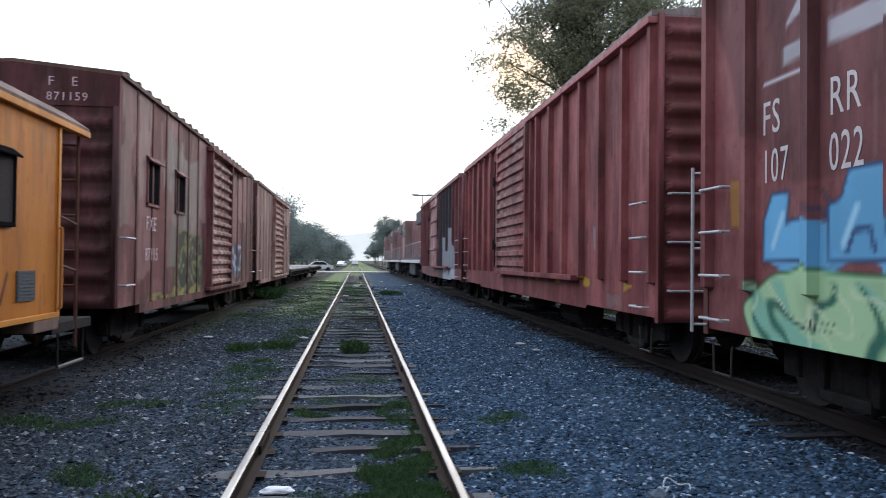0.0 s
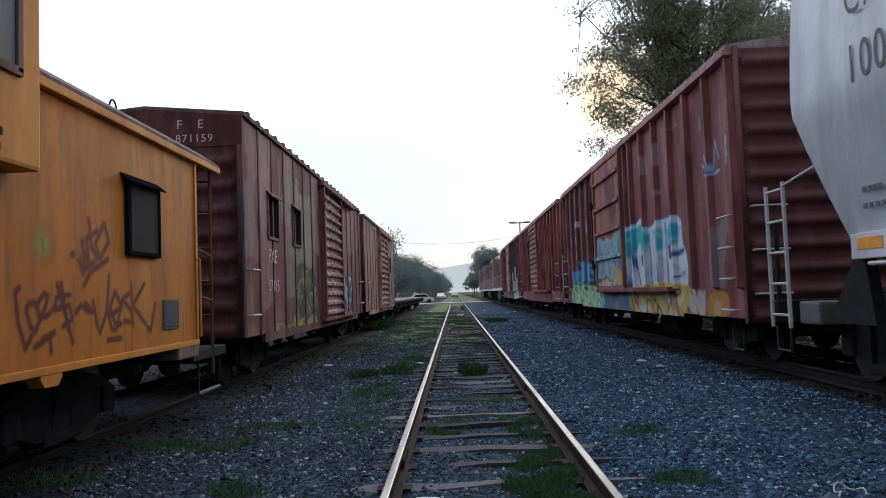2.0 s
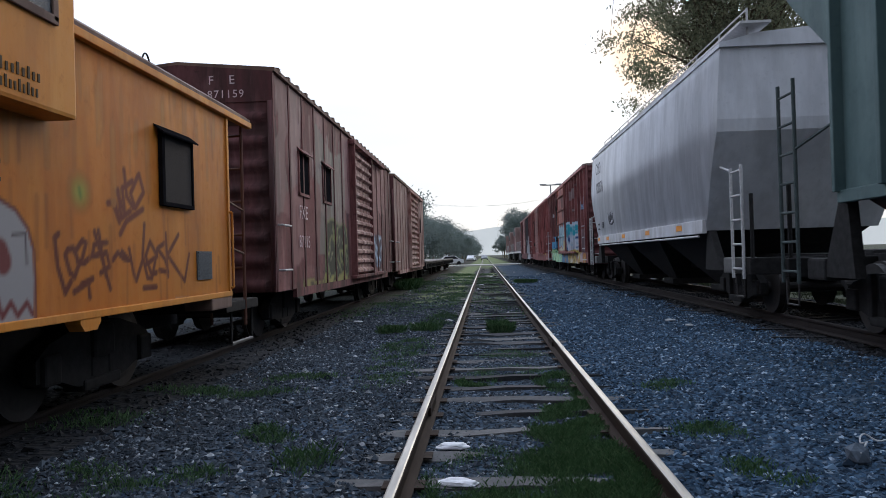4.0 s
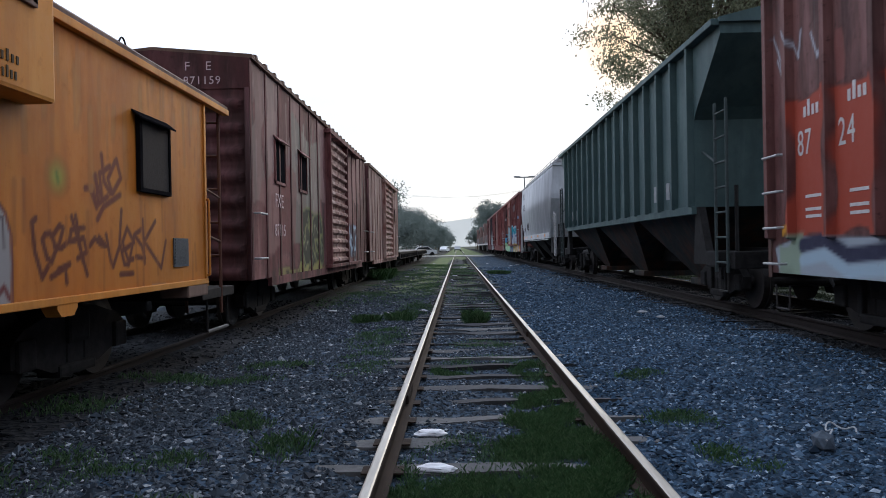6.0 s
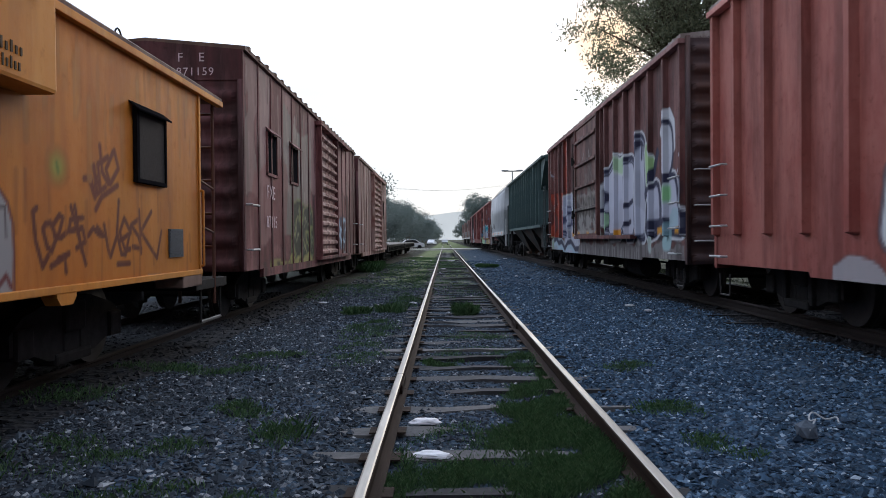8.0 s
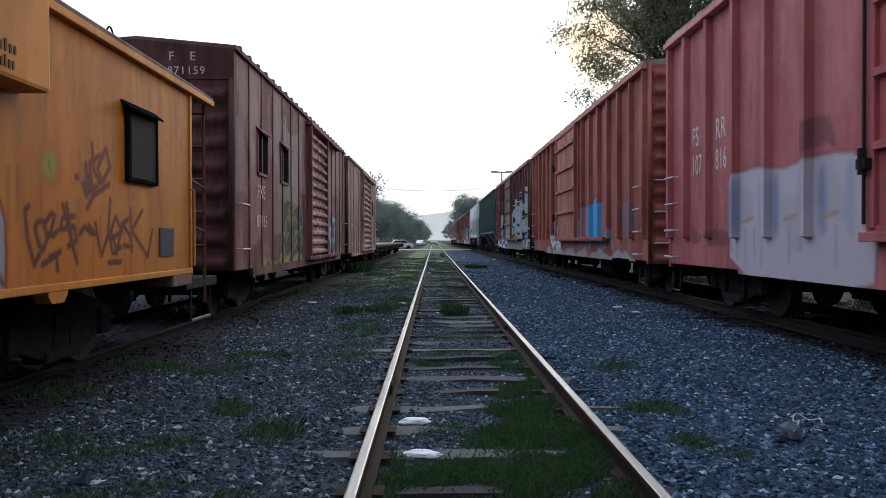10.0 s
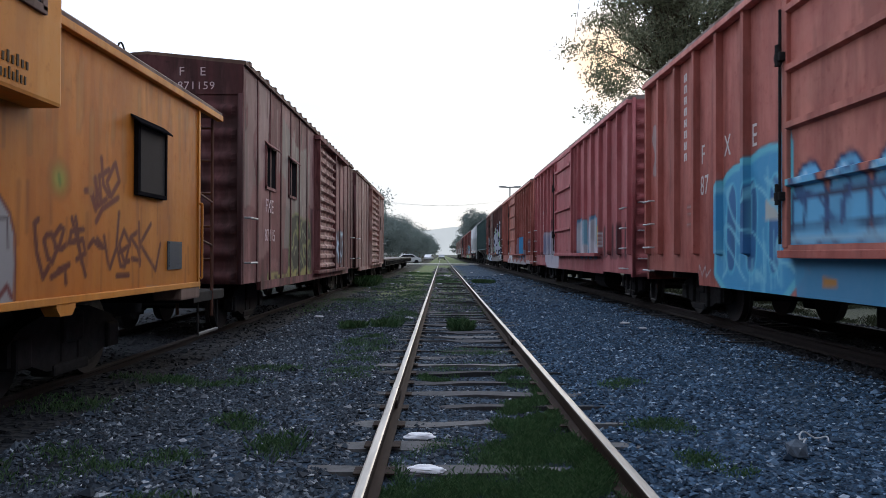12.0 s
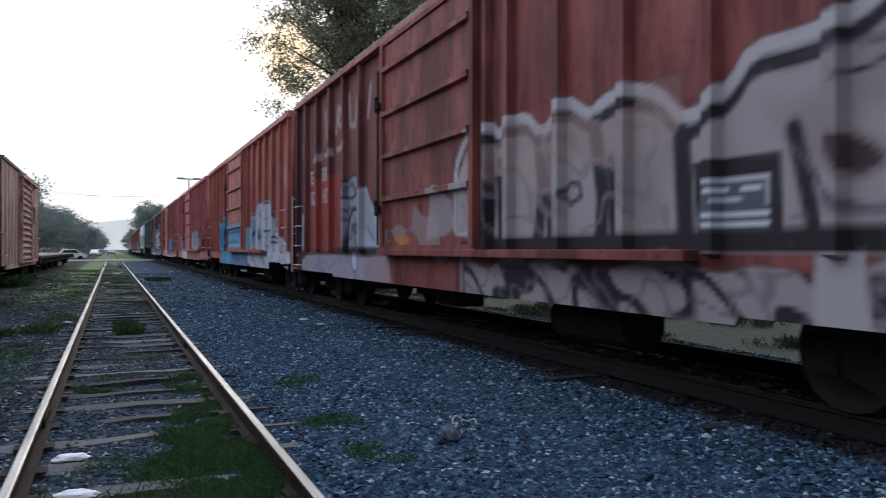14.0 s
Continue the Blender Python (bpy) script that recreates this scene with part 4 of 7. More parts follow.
    g = shared("grab", grab_mesh)
    for y in (-0.36, -BODY + 0.36):
        for z in (0.78, 1.22, 1.66, 2.1):
            part("grab_iron", g, None, w, at=pose(SIDE - 0.14, y, z))
        part("stirrup_step", shared("stirrup", stirrup_mesh), None, w, at=pose(SIDE, y, 0.52))
    for y, k in ((0.13, -90), (-BODY - 0.13, 90)):
        for z in (1.0, 1.6, 2.2):
            part("grab_iron", g, None, w, at=pose(SIDE + 0.35, y, z, 0, 0, k))
    if mark:
        for txt, z, s in ((mark, 2.52, 0.46), (number, 2.08, 0.46)):
            cells = [txt[i:i + 2] if len(txt) <= 4 else txt[i:i + 3] for i in range(0, len(txt), 2 if len(txt) <= 4 else 3)]
            for c, y in zip(cells, (-rib_first - 0.2, -rib_first - rib_step - 0.2)):
                lettering(c, s * 0.94, M[ink], wall, Matrix.Translation((SIDE - 0.004, y, z)) @ FACE_NX, 1.1, 0.72 if len(c) < 3 else 0.62)
    if extra:
        extra(w)
    WAGONS.append((w, front))
    return w


NAVY, WHITE, BLACK = (0.025, 0.03, 0.07), (0.72, 0.74, 0.78), (0.015, 0.015, 0.02)


def art_b(a):
    sky, deep = (0.16, 0.5, 0.78), (0.03, 0.1, 0.22)
    a.patch(0.3, 6.3, 2.2, 4.5, (0.11, 0.04, 0.04), 0.6, 1.4, 5, 0.45), a.scratch(0.3, 16.2, 2.2, 4.4, (0.42, 0.3, 0.29), 60, 4, 0.02, 0.4)
    for q in ([(1.45, 3.24), (1.79, 3.26), (1.79, 3.1), (1.45, 3.08)], [(2.1, 3.3), (3.05, 3.26), (3.05, 3.06), (2.1, 3.09)], [(1.5, 3.45), (1.78, 3.7), (1.78, 3.5), (1.5, 3.4)], [(4.15, 3.2), (4.5, 3.2), (4.5, 2.8), (4.15, 2.8)]):
        a.shape(q, (0.5, 0.48, 0.5), None, round_off=0)
    a.stroke([(1.15, 2.98), (1.82, 2.98)], 0.03, (0.66, 0.62, 0.62), 0.015), a.patch(0.5, 0.84, 1.68, 2.2, (0.42, 0.2, 0.03), 0.05, 5, 1, 0.85)
    # blue letters, one to a panel
    a.patch(1.1, 6.35, 1.34, 1.72, sky, 0.14, 4.5, 3, 0.95), a.patch(3.0, 6.35, 1.5, 1.95, (0.12, 0.42, 0.68), 0.18, 4.0, 6, 0.9), a.patch(5.1, 6.35, 1.5, 2.15, (0.16, 0.5, 0.78), 0.14, 4.0, 2, 0.9)
    a.scroll(1.1, 6.35, 1.34, 2.0, deep, 4.2, 0.1, 2, 0.8)
    a.shape([(1.16, 1.72), (1.3, 1.96), (1.53, 1.94), (1.5, 1.68), (1.69, 1.72), (1.82, 1.66), (1.79, 1.39), (1.15, 1.38)], sky, deep, 0.035, 0.025, 0)
    a.shape([(2.14, 1.38), (2.13, 1.8), (2.28, 1.84), (2.38, 2.06), (2.76, 2.06), (2.95, 1.39)], sky, deep, 0.035, 0.025, 0), a.stroke([(2.35, 1.45), (2.43, 1.6), (2.6, 1.62), (2.66, 1.45)], 0.05, deep, 0.02)
    a.shape([(3.2, 1.36), (3.2, 2.0), (3.42, 2.02), (3.7, 1.66), (3.74, 1.98), (3.98, 1.96), (3.98, 1.36), (3.72, 1.36), (3.46, 1.7), (3.44, 1.36)], sky, deep, 0.035, 0.025, 0)
    a.shape([(4.15, 1.34), (4.3, 1.9), (4.7, 2.0), (5.05, 1.8), (4.75, 1.6), (5.1, 1.34)], sky, deep, 0.035, 0.025, 0), a.stroke([(4.45, 1.75), (4.8, 1.78)], 0.05, deep, 0.02)
    a.shape([(5.2, 1.34), (5.25, 2.12), (5.5, 2.15), (5.62, 1.7), (5.85, 1.7), (5.9, 2.1), (6.2, 2.05), (6.2, 1.34)], sky, deep, 0.035, 0.025, 0)
    for y in (1.3, 2.3, 3.3, 4.5, 5.4, 6.0):
        a.stroke([(y, 1.5), (y + 0.16, 1.78)], 0.06, (0.42, 0.74, 0.9), 0.04)
    # pale green piece along the foot
    a.shape([(0.74, 0.92), (0.98, 1.06), (1.3, 1.24), (1.59, 1.26), (1.84, 1.36), (1.99, 1.27), (2.8, 1.24), (3.6, 1.3), (4.6, 1.2), (5.6, 1.28), (6.5, 1.1), (6.5, 0.5), (1.09, 0.5)], (0.46, 0.7, 0.38), (0.06, 0.26, 0.1), 0.03)
    a.scroll(0.9, 6.4, 0.55, 1.24, (0.24, 0.56, 0.4), 2.6, 0.2, 3, 0.9), a.scroll(0.9, 6.4, 0.55, 1.22, (0.03, 0.17, 0.11), 3.6, 0.13, 7), a.scroll(0.9, 6.4, 0.55, 1.2, (0.66, 0.8, 0.5), 4.4, 0.08, 1, 0.8)
    for k in range(6):
        a.stroke([(1.78 + k * 0.075, 0.8), (1.8 + k * 0.075, 0.88)], 0.022, BLACK, 0.012)
    # the door: upper half bare, lower half pale blue with bubble outlines
    a.patch(7.6, 8.8, 3.2, 3.9, (0.1, 0.04, 0.035), 0.5, 2, 6, 0.6)
    a.patch(6.3, 9.75, 1.4, 2.42, (0.3, 0.5, 0.58), 0.12, 3, 4, 0.9), a.shape([(8.9, 1.5), (8.9, 2.2), (9.3, 2.5), (9.75, 2.55), (9.75, 1.5)], (0.05, 0.36, 0.38), (0.45, 0.55, 0.5), 0.06)
    for k in range(3):
        y = 6.5 + k * 0.76
        a.stroke([(y, 1.5), (y + 0.04, 2.0), (y + 0.3, 2.25), (y + 0.62, 2.05), (y + 0.66, 1.5)], 0.05, (0.05, 0.2, 0.28), 0.03), a.stroke([(y + 0.2, 1.55), (y + 0.3, 1.95), (y + 0.46, 1.6)], 0.04, (0.6, 0.7, 0.72), 0.03)
    a.shape([(8.5, 1.2), (8.6, 1.75), (9.0, 1.6), (9.5, 1.45), (9.7, 1.2)], (0.55, 0.42, 0.12), (0.25, 0.08, 0.05), 0.03), a.patch(6.3, 8.7, 1.12, 1.36, (0.6, 0.58, 0.42), 0.1, 4, 2, 0.9)
    a.patch(6.5, 9.6, 0.5, 0.98, (0.08, 0.24, 0.42), 0.16, 3, 8, 0.9), a.patch(7.9, 8.3, 0.62, 0.78, (0.6, 0.26, 0.05), 0.05, 4, 2, 0.8)
    # white letters shaded teal over a yellow foot
    teal = (0.03, 0.42, 0.52)
    a.shape([(9.4, 1.1), (9.4, 2.45), (10.3, 2.42), (10.96, 2.56), (11.38, 2.25), (12.15, 2.36), (12.82, 2.34), (13.66, 2.34), (13.66, 1.89), (13.92, 1.6), (13.86, 1.1)], (0.68, 0.72, 0.8), (0.5, 0.7, 0.8), 0.07, 0.05, 1)
    for q in ([(9.53, 2.4), (10.3, 2.38), (10.96, 2.48), (11.47, 2.2), (11.43, 1.96), (11.19, 1.74), (10.88, 1.79), (10.72, 2.16), (10.18, 1.76), (9.68, 1.79)], [(11.77, 2.24), (12.49, 2.28), (12.5, 1.87), (12.23, 1.77), (12.04, 2.1)], [(12.81, 2.29), (13.54, 2.28), (13.49, 1.93), (13.31, 1.84), (12.83, 1.88)]):
        a.shape(q, teal, (0.3, 0.6, 0.7), 0.02, 0.06, 1, 0.1)
    a.shape([(10.76, 1.8), (11.26, 1.78), (11.24, 1.58), (10.8, 1.6)], (0.14, 0.03, 0.04), NAVY, 0.02, round_off=0), a.shape([(12.83, 1.92), (13.24, 1.9), (13.24, 1.66), (12.88, 1.66)], (0.16, 0.03, 0.04), NAVY, 0.02, round_off=0)
    for q in ([(10.2, 2.3), (10.35, 1.7), (10.6, 1.2)], [(9.6, 1.7), (9.9, 1.15)], [(11.5, 2.2), (11.55, 1.2)], [(12.05, 2.1), (12.3, 1.5), (12.35, 1.2)], [(12.7, 2.3), (12.75, 1.2)], [(13.0, 1.25), (13.3, 1.7), (13.75, 1.75)]):
        a.stroke(q, 0.1, (0.04, 0.12, 0.28), 0.04)
    a.stroke([(13.4, 1.3), (13.75, 1.36)], 0.05, (0.05, 0.1, 0.3), 0.03)
    a.shape([(9.41, 1.12), (11.19, 1.18), (12.64, 1.22), (13.89, 1.15), (14.77, 1.07), (14.71, 0.5), (9.43, 0.5)], (0.62, 0.46, 0.1), None, round_off=1, shade=0.4)
    a.scroll(9.4, 14.7, 0.5, 1.1, (0.66, 0.64, 0.6), 2.8, 0.2, 2, 0.9), a.scroll(9.4, 14.7, 0.5, 1.12, (0.14, 0.08, 0.08), 3.8, 0.13, 5), a.scroll(9.4, 14.7, 0.5, 1.1, (0.5, 0.24, 0.1), 3.0, 0.1, 9, 0.8)
    a.scroll(6.4, 9.6, 1.4, 2.3, (0.06, 0.2, 0.28), 3.4, 0.1, 3, 0.8), a.scroll(9.5, 13.8, 1.2, 2.3, (0.34, 0.56, 0.7), 3.2, 0.12, 3, 0.7)
    a.patch(13.9, 14.8, 0.6, 1.05, (0.5, 0.4, 0.46), 0.15, 4, 3, 0.8), a.shape([(14.86, 1.02), (15.83, 1.08), (15.9, 0.64), (14.8, 0.57)], (0.5, 0.2, 0.04), None, shade=0.5), a.patch(15.2, 15.7, 0.7, 1.0, (0.5, 0.42, 0.2), 0.2, 5, 2, 0.7)
    a.patch(15.26, 15.8, 1.2, 2.0, (0.4, 0.36, 0.38), 0.22, 5, 3, 0.65)
    for q in ([(14.98, 3.04), (15.2, 2.87), (15.37, 3.12), (15.47, 2.87), (15.61, 3.31), (15.74, 3.02)], [(16.01, 2.9), (16.05, 3.3), (16.18, 3.1), (16.06, 3.03), (16.22, 3.0)], [(15.3, 2.8), (15.75, 2.84)]):
        a.stroke(q, 0.06, (0.3, 0.45, 0.66), 0.03)
    for y, z in ((11.3, 3.4), (11.5, 3.4), (12.1, 3.45), (12.35, 3.45), (13.2, 3.4), (14.9, 3.6)):
        a.patch(y, y + 0.14, z, z + 0.42, (0.46, 0.38, 0.38), 0.06, 5, y, 0.7)
    a.patch(12.1, 12.6, 2.9, 2.98, (0.46, 0.38, 0.38), 0.03, 5, 1, 0.7), a.patch(13.1, 13.9, 3.9, 4.0, (0.4, 0.32, 0.32), 0.05, 5, 2, 0.6)


def art_e(a):
    lilac, red = (0.5, 0.53, 0.63), (0.46, 0.07, 0.035)
    a.scratch(0.2, 16.3, 2.0, 4.4, (0.34, 0.25, 0.23), 70, 8, 0.02, 0.45)
    for y0, y1, z1 in ((0.72, 1.62, 2.74), (1.7, 2.62, 2.7), (2.72, 3.62, 2.6)):
        a.patch(y0, y1, 1.12, z1, red, 0.07, 4, y0, 0.95)
    a.patch(3.62, 4.3, 1.1, 4.4, red, 0.02, 4, 2, 0.9), a.patch(1.75, 1.95, 2.7, 3.3, (0.4, 0.12, 0.1), 0.06, 4, 2, 0.7), a.patch(3.0, 3.34, 2.6, 3.02, (0.42, 0.48, 0.6), 0.03, 4, 1, 0.9)
    for q in ([(0.2, 3.6), (0.43, 3.23), (0.63, 3.57), (0.88, 3.2), (0.95, 3.5)], [(0.3, 3.3), (0.55, 2.9)], [(1.2, 3.4), (1.35, 3.1), (1.53, 3.35)]):
        a.stroke(q, 0.05, (0.5, 0.5, 0.56), 0.03)
    # pale piece with dripping marks, over a dark wave along the foot
    a.shape([(0.1, 1.12), (3.3, 1.08), (3.3, 0.5), (0.3, 0.5)], (0.38, 0.43, 0.48), None, round_off=1), a.patch(0.2, 0.9, 0.6, 1.1, (0.3, 0.4, 0.26), 0.15, 5, 2, 0.8)
    a.shape([(3.35, 0.5), (3.3, 2.29), (3.75, 2.54), (4.13, 2.36), (4.88, 2.54), (5.07, 2.32), (5.8, 2.36), (6.13, 2.5), (6.22, 2.25), (6.22, 0.5)], lilac, (0.7, 0.74, 0.7), 0.05, 0.05, 1)
    for q in ([(3.39, 1.79), (3.87, 1.62), (4.22, 1.74), (3.9, 1.5)], [(4.85, 1.67), (4.64, 1.51), (5.6, 1.56), (5.1, 1.4)], [(5.35, 2.1), (5.43, 1.77), (6.03, 1.79), (6.12, 2.02)], [(4.01, 2.22), (4.11, 1.85), (4.65, 1.89), (4.7, 2.2)], [(4.3, 2.4), (4.35, 1.2)], [(5.15, 2.3), (5.2, 1.1)], [(3.6, 1.3), (3.9, 1.2), (4.1, 1.35)], [(5.5, 1.25), (5.8, 1.15), (6.0, 1.3)]):
        a.stroke(q, 0.1, (0.06, 0.07, 0.14), 0.04)
    a.scroll(3.4, 6.2, 1.05, 2.3, (0.08, 0.09, 0.17), 3.8, 0.13, 3), a.scroll(3.4, 6.2, 0.6, 2.4, (0.7, 0.73, 0.76), 5.0, 0.09, 6, 0.8)
    wave = [(0.9, 1.0), (1.45, 1.07), (1.95, 0.9), (2.69, 0.95), (3.3, 0.72), (3.96, 0.92), (4.62, 0.96), (5.02, 0.86), (5.39, 0.73), (6.24, 0.75)]
    a.stroke(wave, 0.17, NAVY, 0.04), a.stroke([(y, z - 0.17) for y, z in wave], 0.14, (0.42, 0.56, 0.66), 0.05)
    # grimy door with old scrawls
    a.patch(6.3, 9.8, 1.2, 2.2, (0.2, 0.19, 0.165), 0.3, 3, 5, 0.85), a.patch(6.3, 9.8, 2.22, 2.32, (0.34, 0.31, 0.28), 0.05, 4, 3, 0.85), a.patch(6.3, 9.8, 1.2, 1.28, (0.46, 0.44, 0.4), 0.02, 4, 3, 0.9)
    a.scratch(6.4, 9.6, 1.6, 3.2, (0.4, 0.36, 0.32), 50, 3, 0.035, 0.6), a.scratch(6.4, 9.6, 1.4, 2.4, (0.03, 0.03, 0.03), 30, 5, 0.06, 0.7)
    for q in ([(6.64, 3.8), (7.06, 3.95), (7.6, 3.95)], [(6.77, 3.39), (7.03, 3.1), (7.3, 3.26), (7.67, 3.48), (7.78, 3.2)], [(8.3, 3.0), (8.4, 3.5), (8.6, 3.1)]):
        a.stroke(q, 0.05, (0.36, 0.3, 0.28), 0.03)
    a.patch(6.5, 9.6, 1.3, 1.75, (0.4, 0.4, 0.37), 0.3, 3, 7, 0.8)
    a.scroll(6.4, 9.7, 1.3, 2.2, (0.05, 0.05, 0.05), 4.2, 0.2, 4, 0.8), a.scroll(6.4, 9.7, 1.3, 3.9, (0.4, 0.37, 0.34), 1.6, 0.03, 8, 0.6)
    # tall lilac letters outlined in black and white
    a.patch(9.8, 16.0, 0.98, 1.34, BLACK, 0.08, 2.4, 8, 0.95)
    big = [[(9.97, 1.12), (9.95, 2.6), (10.5, 2.68), (11.19, 2.95), (11.6, 2.85), (11.95, 2.86), (12.0, 2.18), (12.0, 1.12)], [(12.15, 1.07), (12.1, 2.6), (12.36, 2.78), (12.86, 2.74), (12.96, 2.5), (12.85, 1.8), (12.95, 1.1)],
           [(13.2, 1.06), (13.01, 1.79), (13.1, 2.73), (13.18, 3.07), (13.5, 3.15), (13.76, 3.02), (13.75, 2.85), (13.86, 2.22), (13.86, 1.09)], [(13.9, 1.06), (14.0, 1.82), (14.61, 2.08), (14.83, 2.0), (14.93, 1.5), (14.82, 1.2)],
           [(15.2, 1.2), (15.22, 2.0), (15.6, 2.14), (15.87, 2.1), (16.03, 1.57), (16.44, 1.45), (16.44, 1.15)]]
    for k, q in enumerate(big):
        a.shape(q, lilac, (0.7, 0.72, 0.75), 0.17, 0.03, 1, 0), a.shape(q, lilac, NAVY, 0.11, 0.03, 1, 0.15, k + 1), a.shape([(y + (sum(v[0] for v in q) / len(q) - y) * 0.13, z + (1.9 - z) * 0.07) for y, z in q], (0.58, 0.6, 0.7), NAVY, 0.05, 0.03, 1, 0.2, k + 4)
    a.shape([(11.15, 3.1), (11.55, 2.85), (11.99, 2.94), (11.99, 2.5), (11.29, 2.62)], (0.46, 0.66, 0.42), (0.66, 0.72, 0.68), 0.05, 0.04, 1)
    a.shape([(13.82, 2.97), (14.14, 2.91), (14.38, 2.68), (14.61, 2.53), (14.49, 2.19), (14.0, 1.99), (13.9, 2.22)], (0.4, 0.62, 0.28), (0.66, 0.7, 0.7), 0.06, 0.04, 1)
    a.stroke([(13.87, 1.94), (14.13, 2.08), (14.49, 2.3), (14.75, 2.69)], 0.2, NAVY, 0.03), a.stroke([(14.0, 1.3), (15.42, 1.34)], 0.2, NAVY, 0.04)
    for q in ([(10.0, 2.6), (10.37, 2.1), (10.24, 1.8), (9.72, 1.75)], [(11.1, 2.6), (11.15, 1.3)], [(12.34, 1.77), (12.77, 1.86)], [(13.33, 2.81), (13.4, 3.03), (13.61, 3.0), (13.58, 2.71)], [(12.3, 1.35), (12.6, 1.42)], [(10.9, 1.4), (11.0, 1.55)]):
        a.stroke(q, 0.12, NAVY, 0.03)
    a.stroke([(15.05, 3.04), (15.25, 3.26), (15.53, 3.3), (15.75, 3.1), (15.78, 2.7)], 0.24, (0.68, 0.7, 0.74), 0.03)
    a.shape([(15.4, 3.16), (15.66, 3.0), (15.72, 2.62), (15.6, 2.3), (15.4, 2.2), (15.2, 2.35), (15.1, 2.7), (15.18, 3.02)], (0.62, 0.64, 0.7), NAVY, 0.1, 0.03, 2, 0.15)
    a.shape([(15.3, 1.7), (15.3, 2.0), (15.6, 2.02), (15.62, 1.72)], (0.3, 0.62, 0.3), None, soft=0.1), a.shape([(15.95, 1.66), (16.11, 1.98), (16.4, 2.15), (16.42, 1.7), (16.18, 1.55)], (0.34, 0.35, 0.42), NAVY, 0.04), a.stroke([(15.99, 2.22), (16.38, 2.48)], 0.06, (0.55, 0.5, 0.54), 0.03)
    a.patch(15.4, 16.3, 1.12, 1.6, (0.34, 0.58, 0.62), 0.25, 4, 2, 0.6), a.shape([(10.0, 1.1), (10.0, 1.5), (10.25, 1.75), (10.45, 1.6), (10.3, 1.2)], (0.36, 0.6, 0.38), NAVY, 0.04)
    a.patch(6.0, 16.4, 0.4, 0.96, (0.25, 0.235, 0.23), 0.1, 4, 3, 0.9), a.scratch(6.4, 16.2, 0.7, 0.98, (0.48, 0.46, 0.44), 60, 9, 0.03, 0.6), a.scratch(6.4, 16.2, 0.7, 0.98, (0.07, 0.06, 0.06), 40, 10, 0.04, 0.7)
    a.shape([(15.03, 1.08), (15.6, 1.1), (15.6, 0.82), (15.05, 0.8)], (0.4, 0.6, 0.62), None, soft=0.05), a.shape([(13.95, 1.1), (14.3, 1.1), (14.25, 0.72), (14.05, 0.76)], (0.5, 0.6, 0.56), None, soft=0.05)
    for y in (0.35, 3.05, 4.9, 6.6, 8.0, 9.2, 11.3, 12.9, 14.7, 15.8):
        a.patch(y, y + 0.36, 1.12, 1.26, (0.75, 0.34, 0.03), 0.02, 5, 1)


def art_f(a):
    a.letters("UE", 4.4, 6.5, 0.75, 1.75, WHITE, (0.15, 0.12, 0.14), None, 0.3, seed=2)
    a.patch(9.8, 11.0, 0.9, 1.9, (0.42, 0.3, 0.36), 0.2, 4, 1, 0.8), a.patch(11.0, 12.5, 0.95, 2.0, (0.08, 0.4, 0.72), 0.16, 4, 2), a.patch(12.6, 13.6, 0.9, 1.4, (0.35, 0.4, 0.5), 0.25, 4, 2, 0.7)
    a.patch(14.6, 15.6, 1.1, 1.9, (0.35, 0.3, 0.38), 0.2, 4, 3, 0.6)
    a.patch(3.5, 15.5, 0.38, 0.72, (0.5, 0.5, 0.52), 0.18, 3, 2, 0.85)


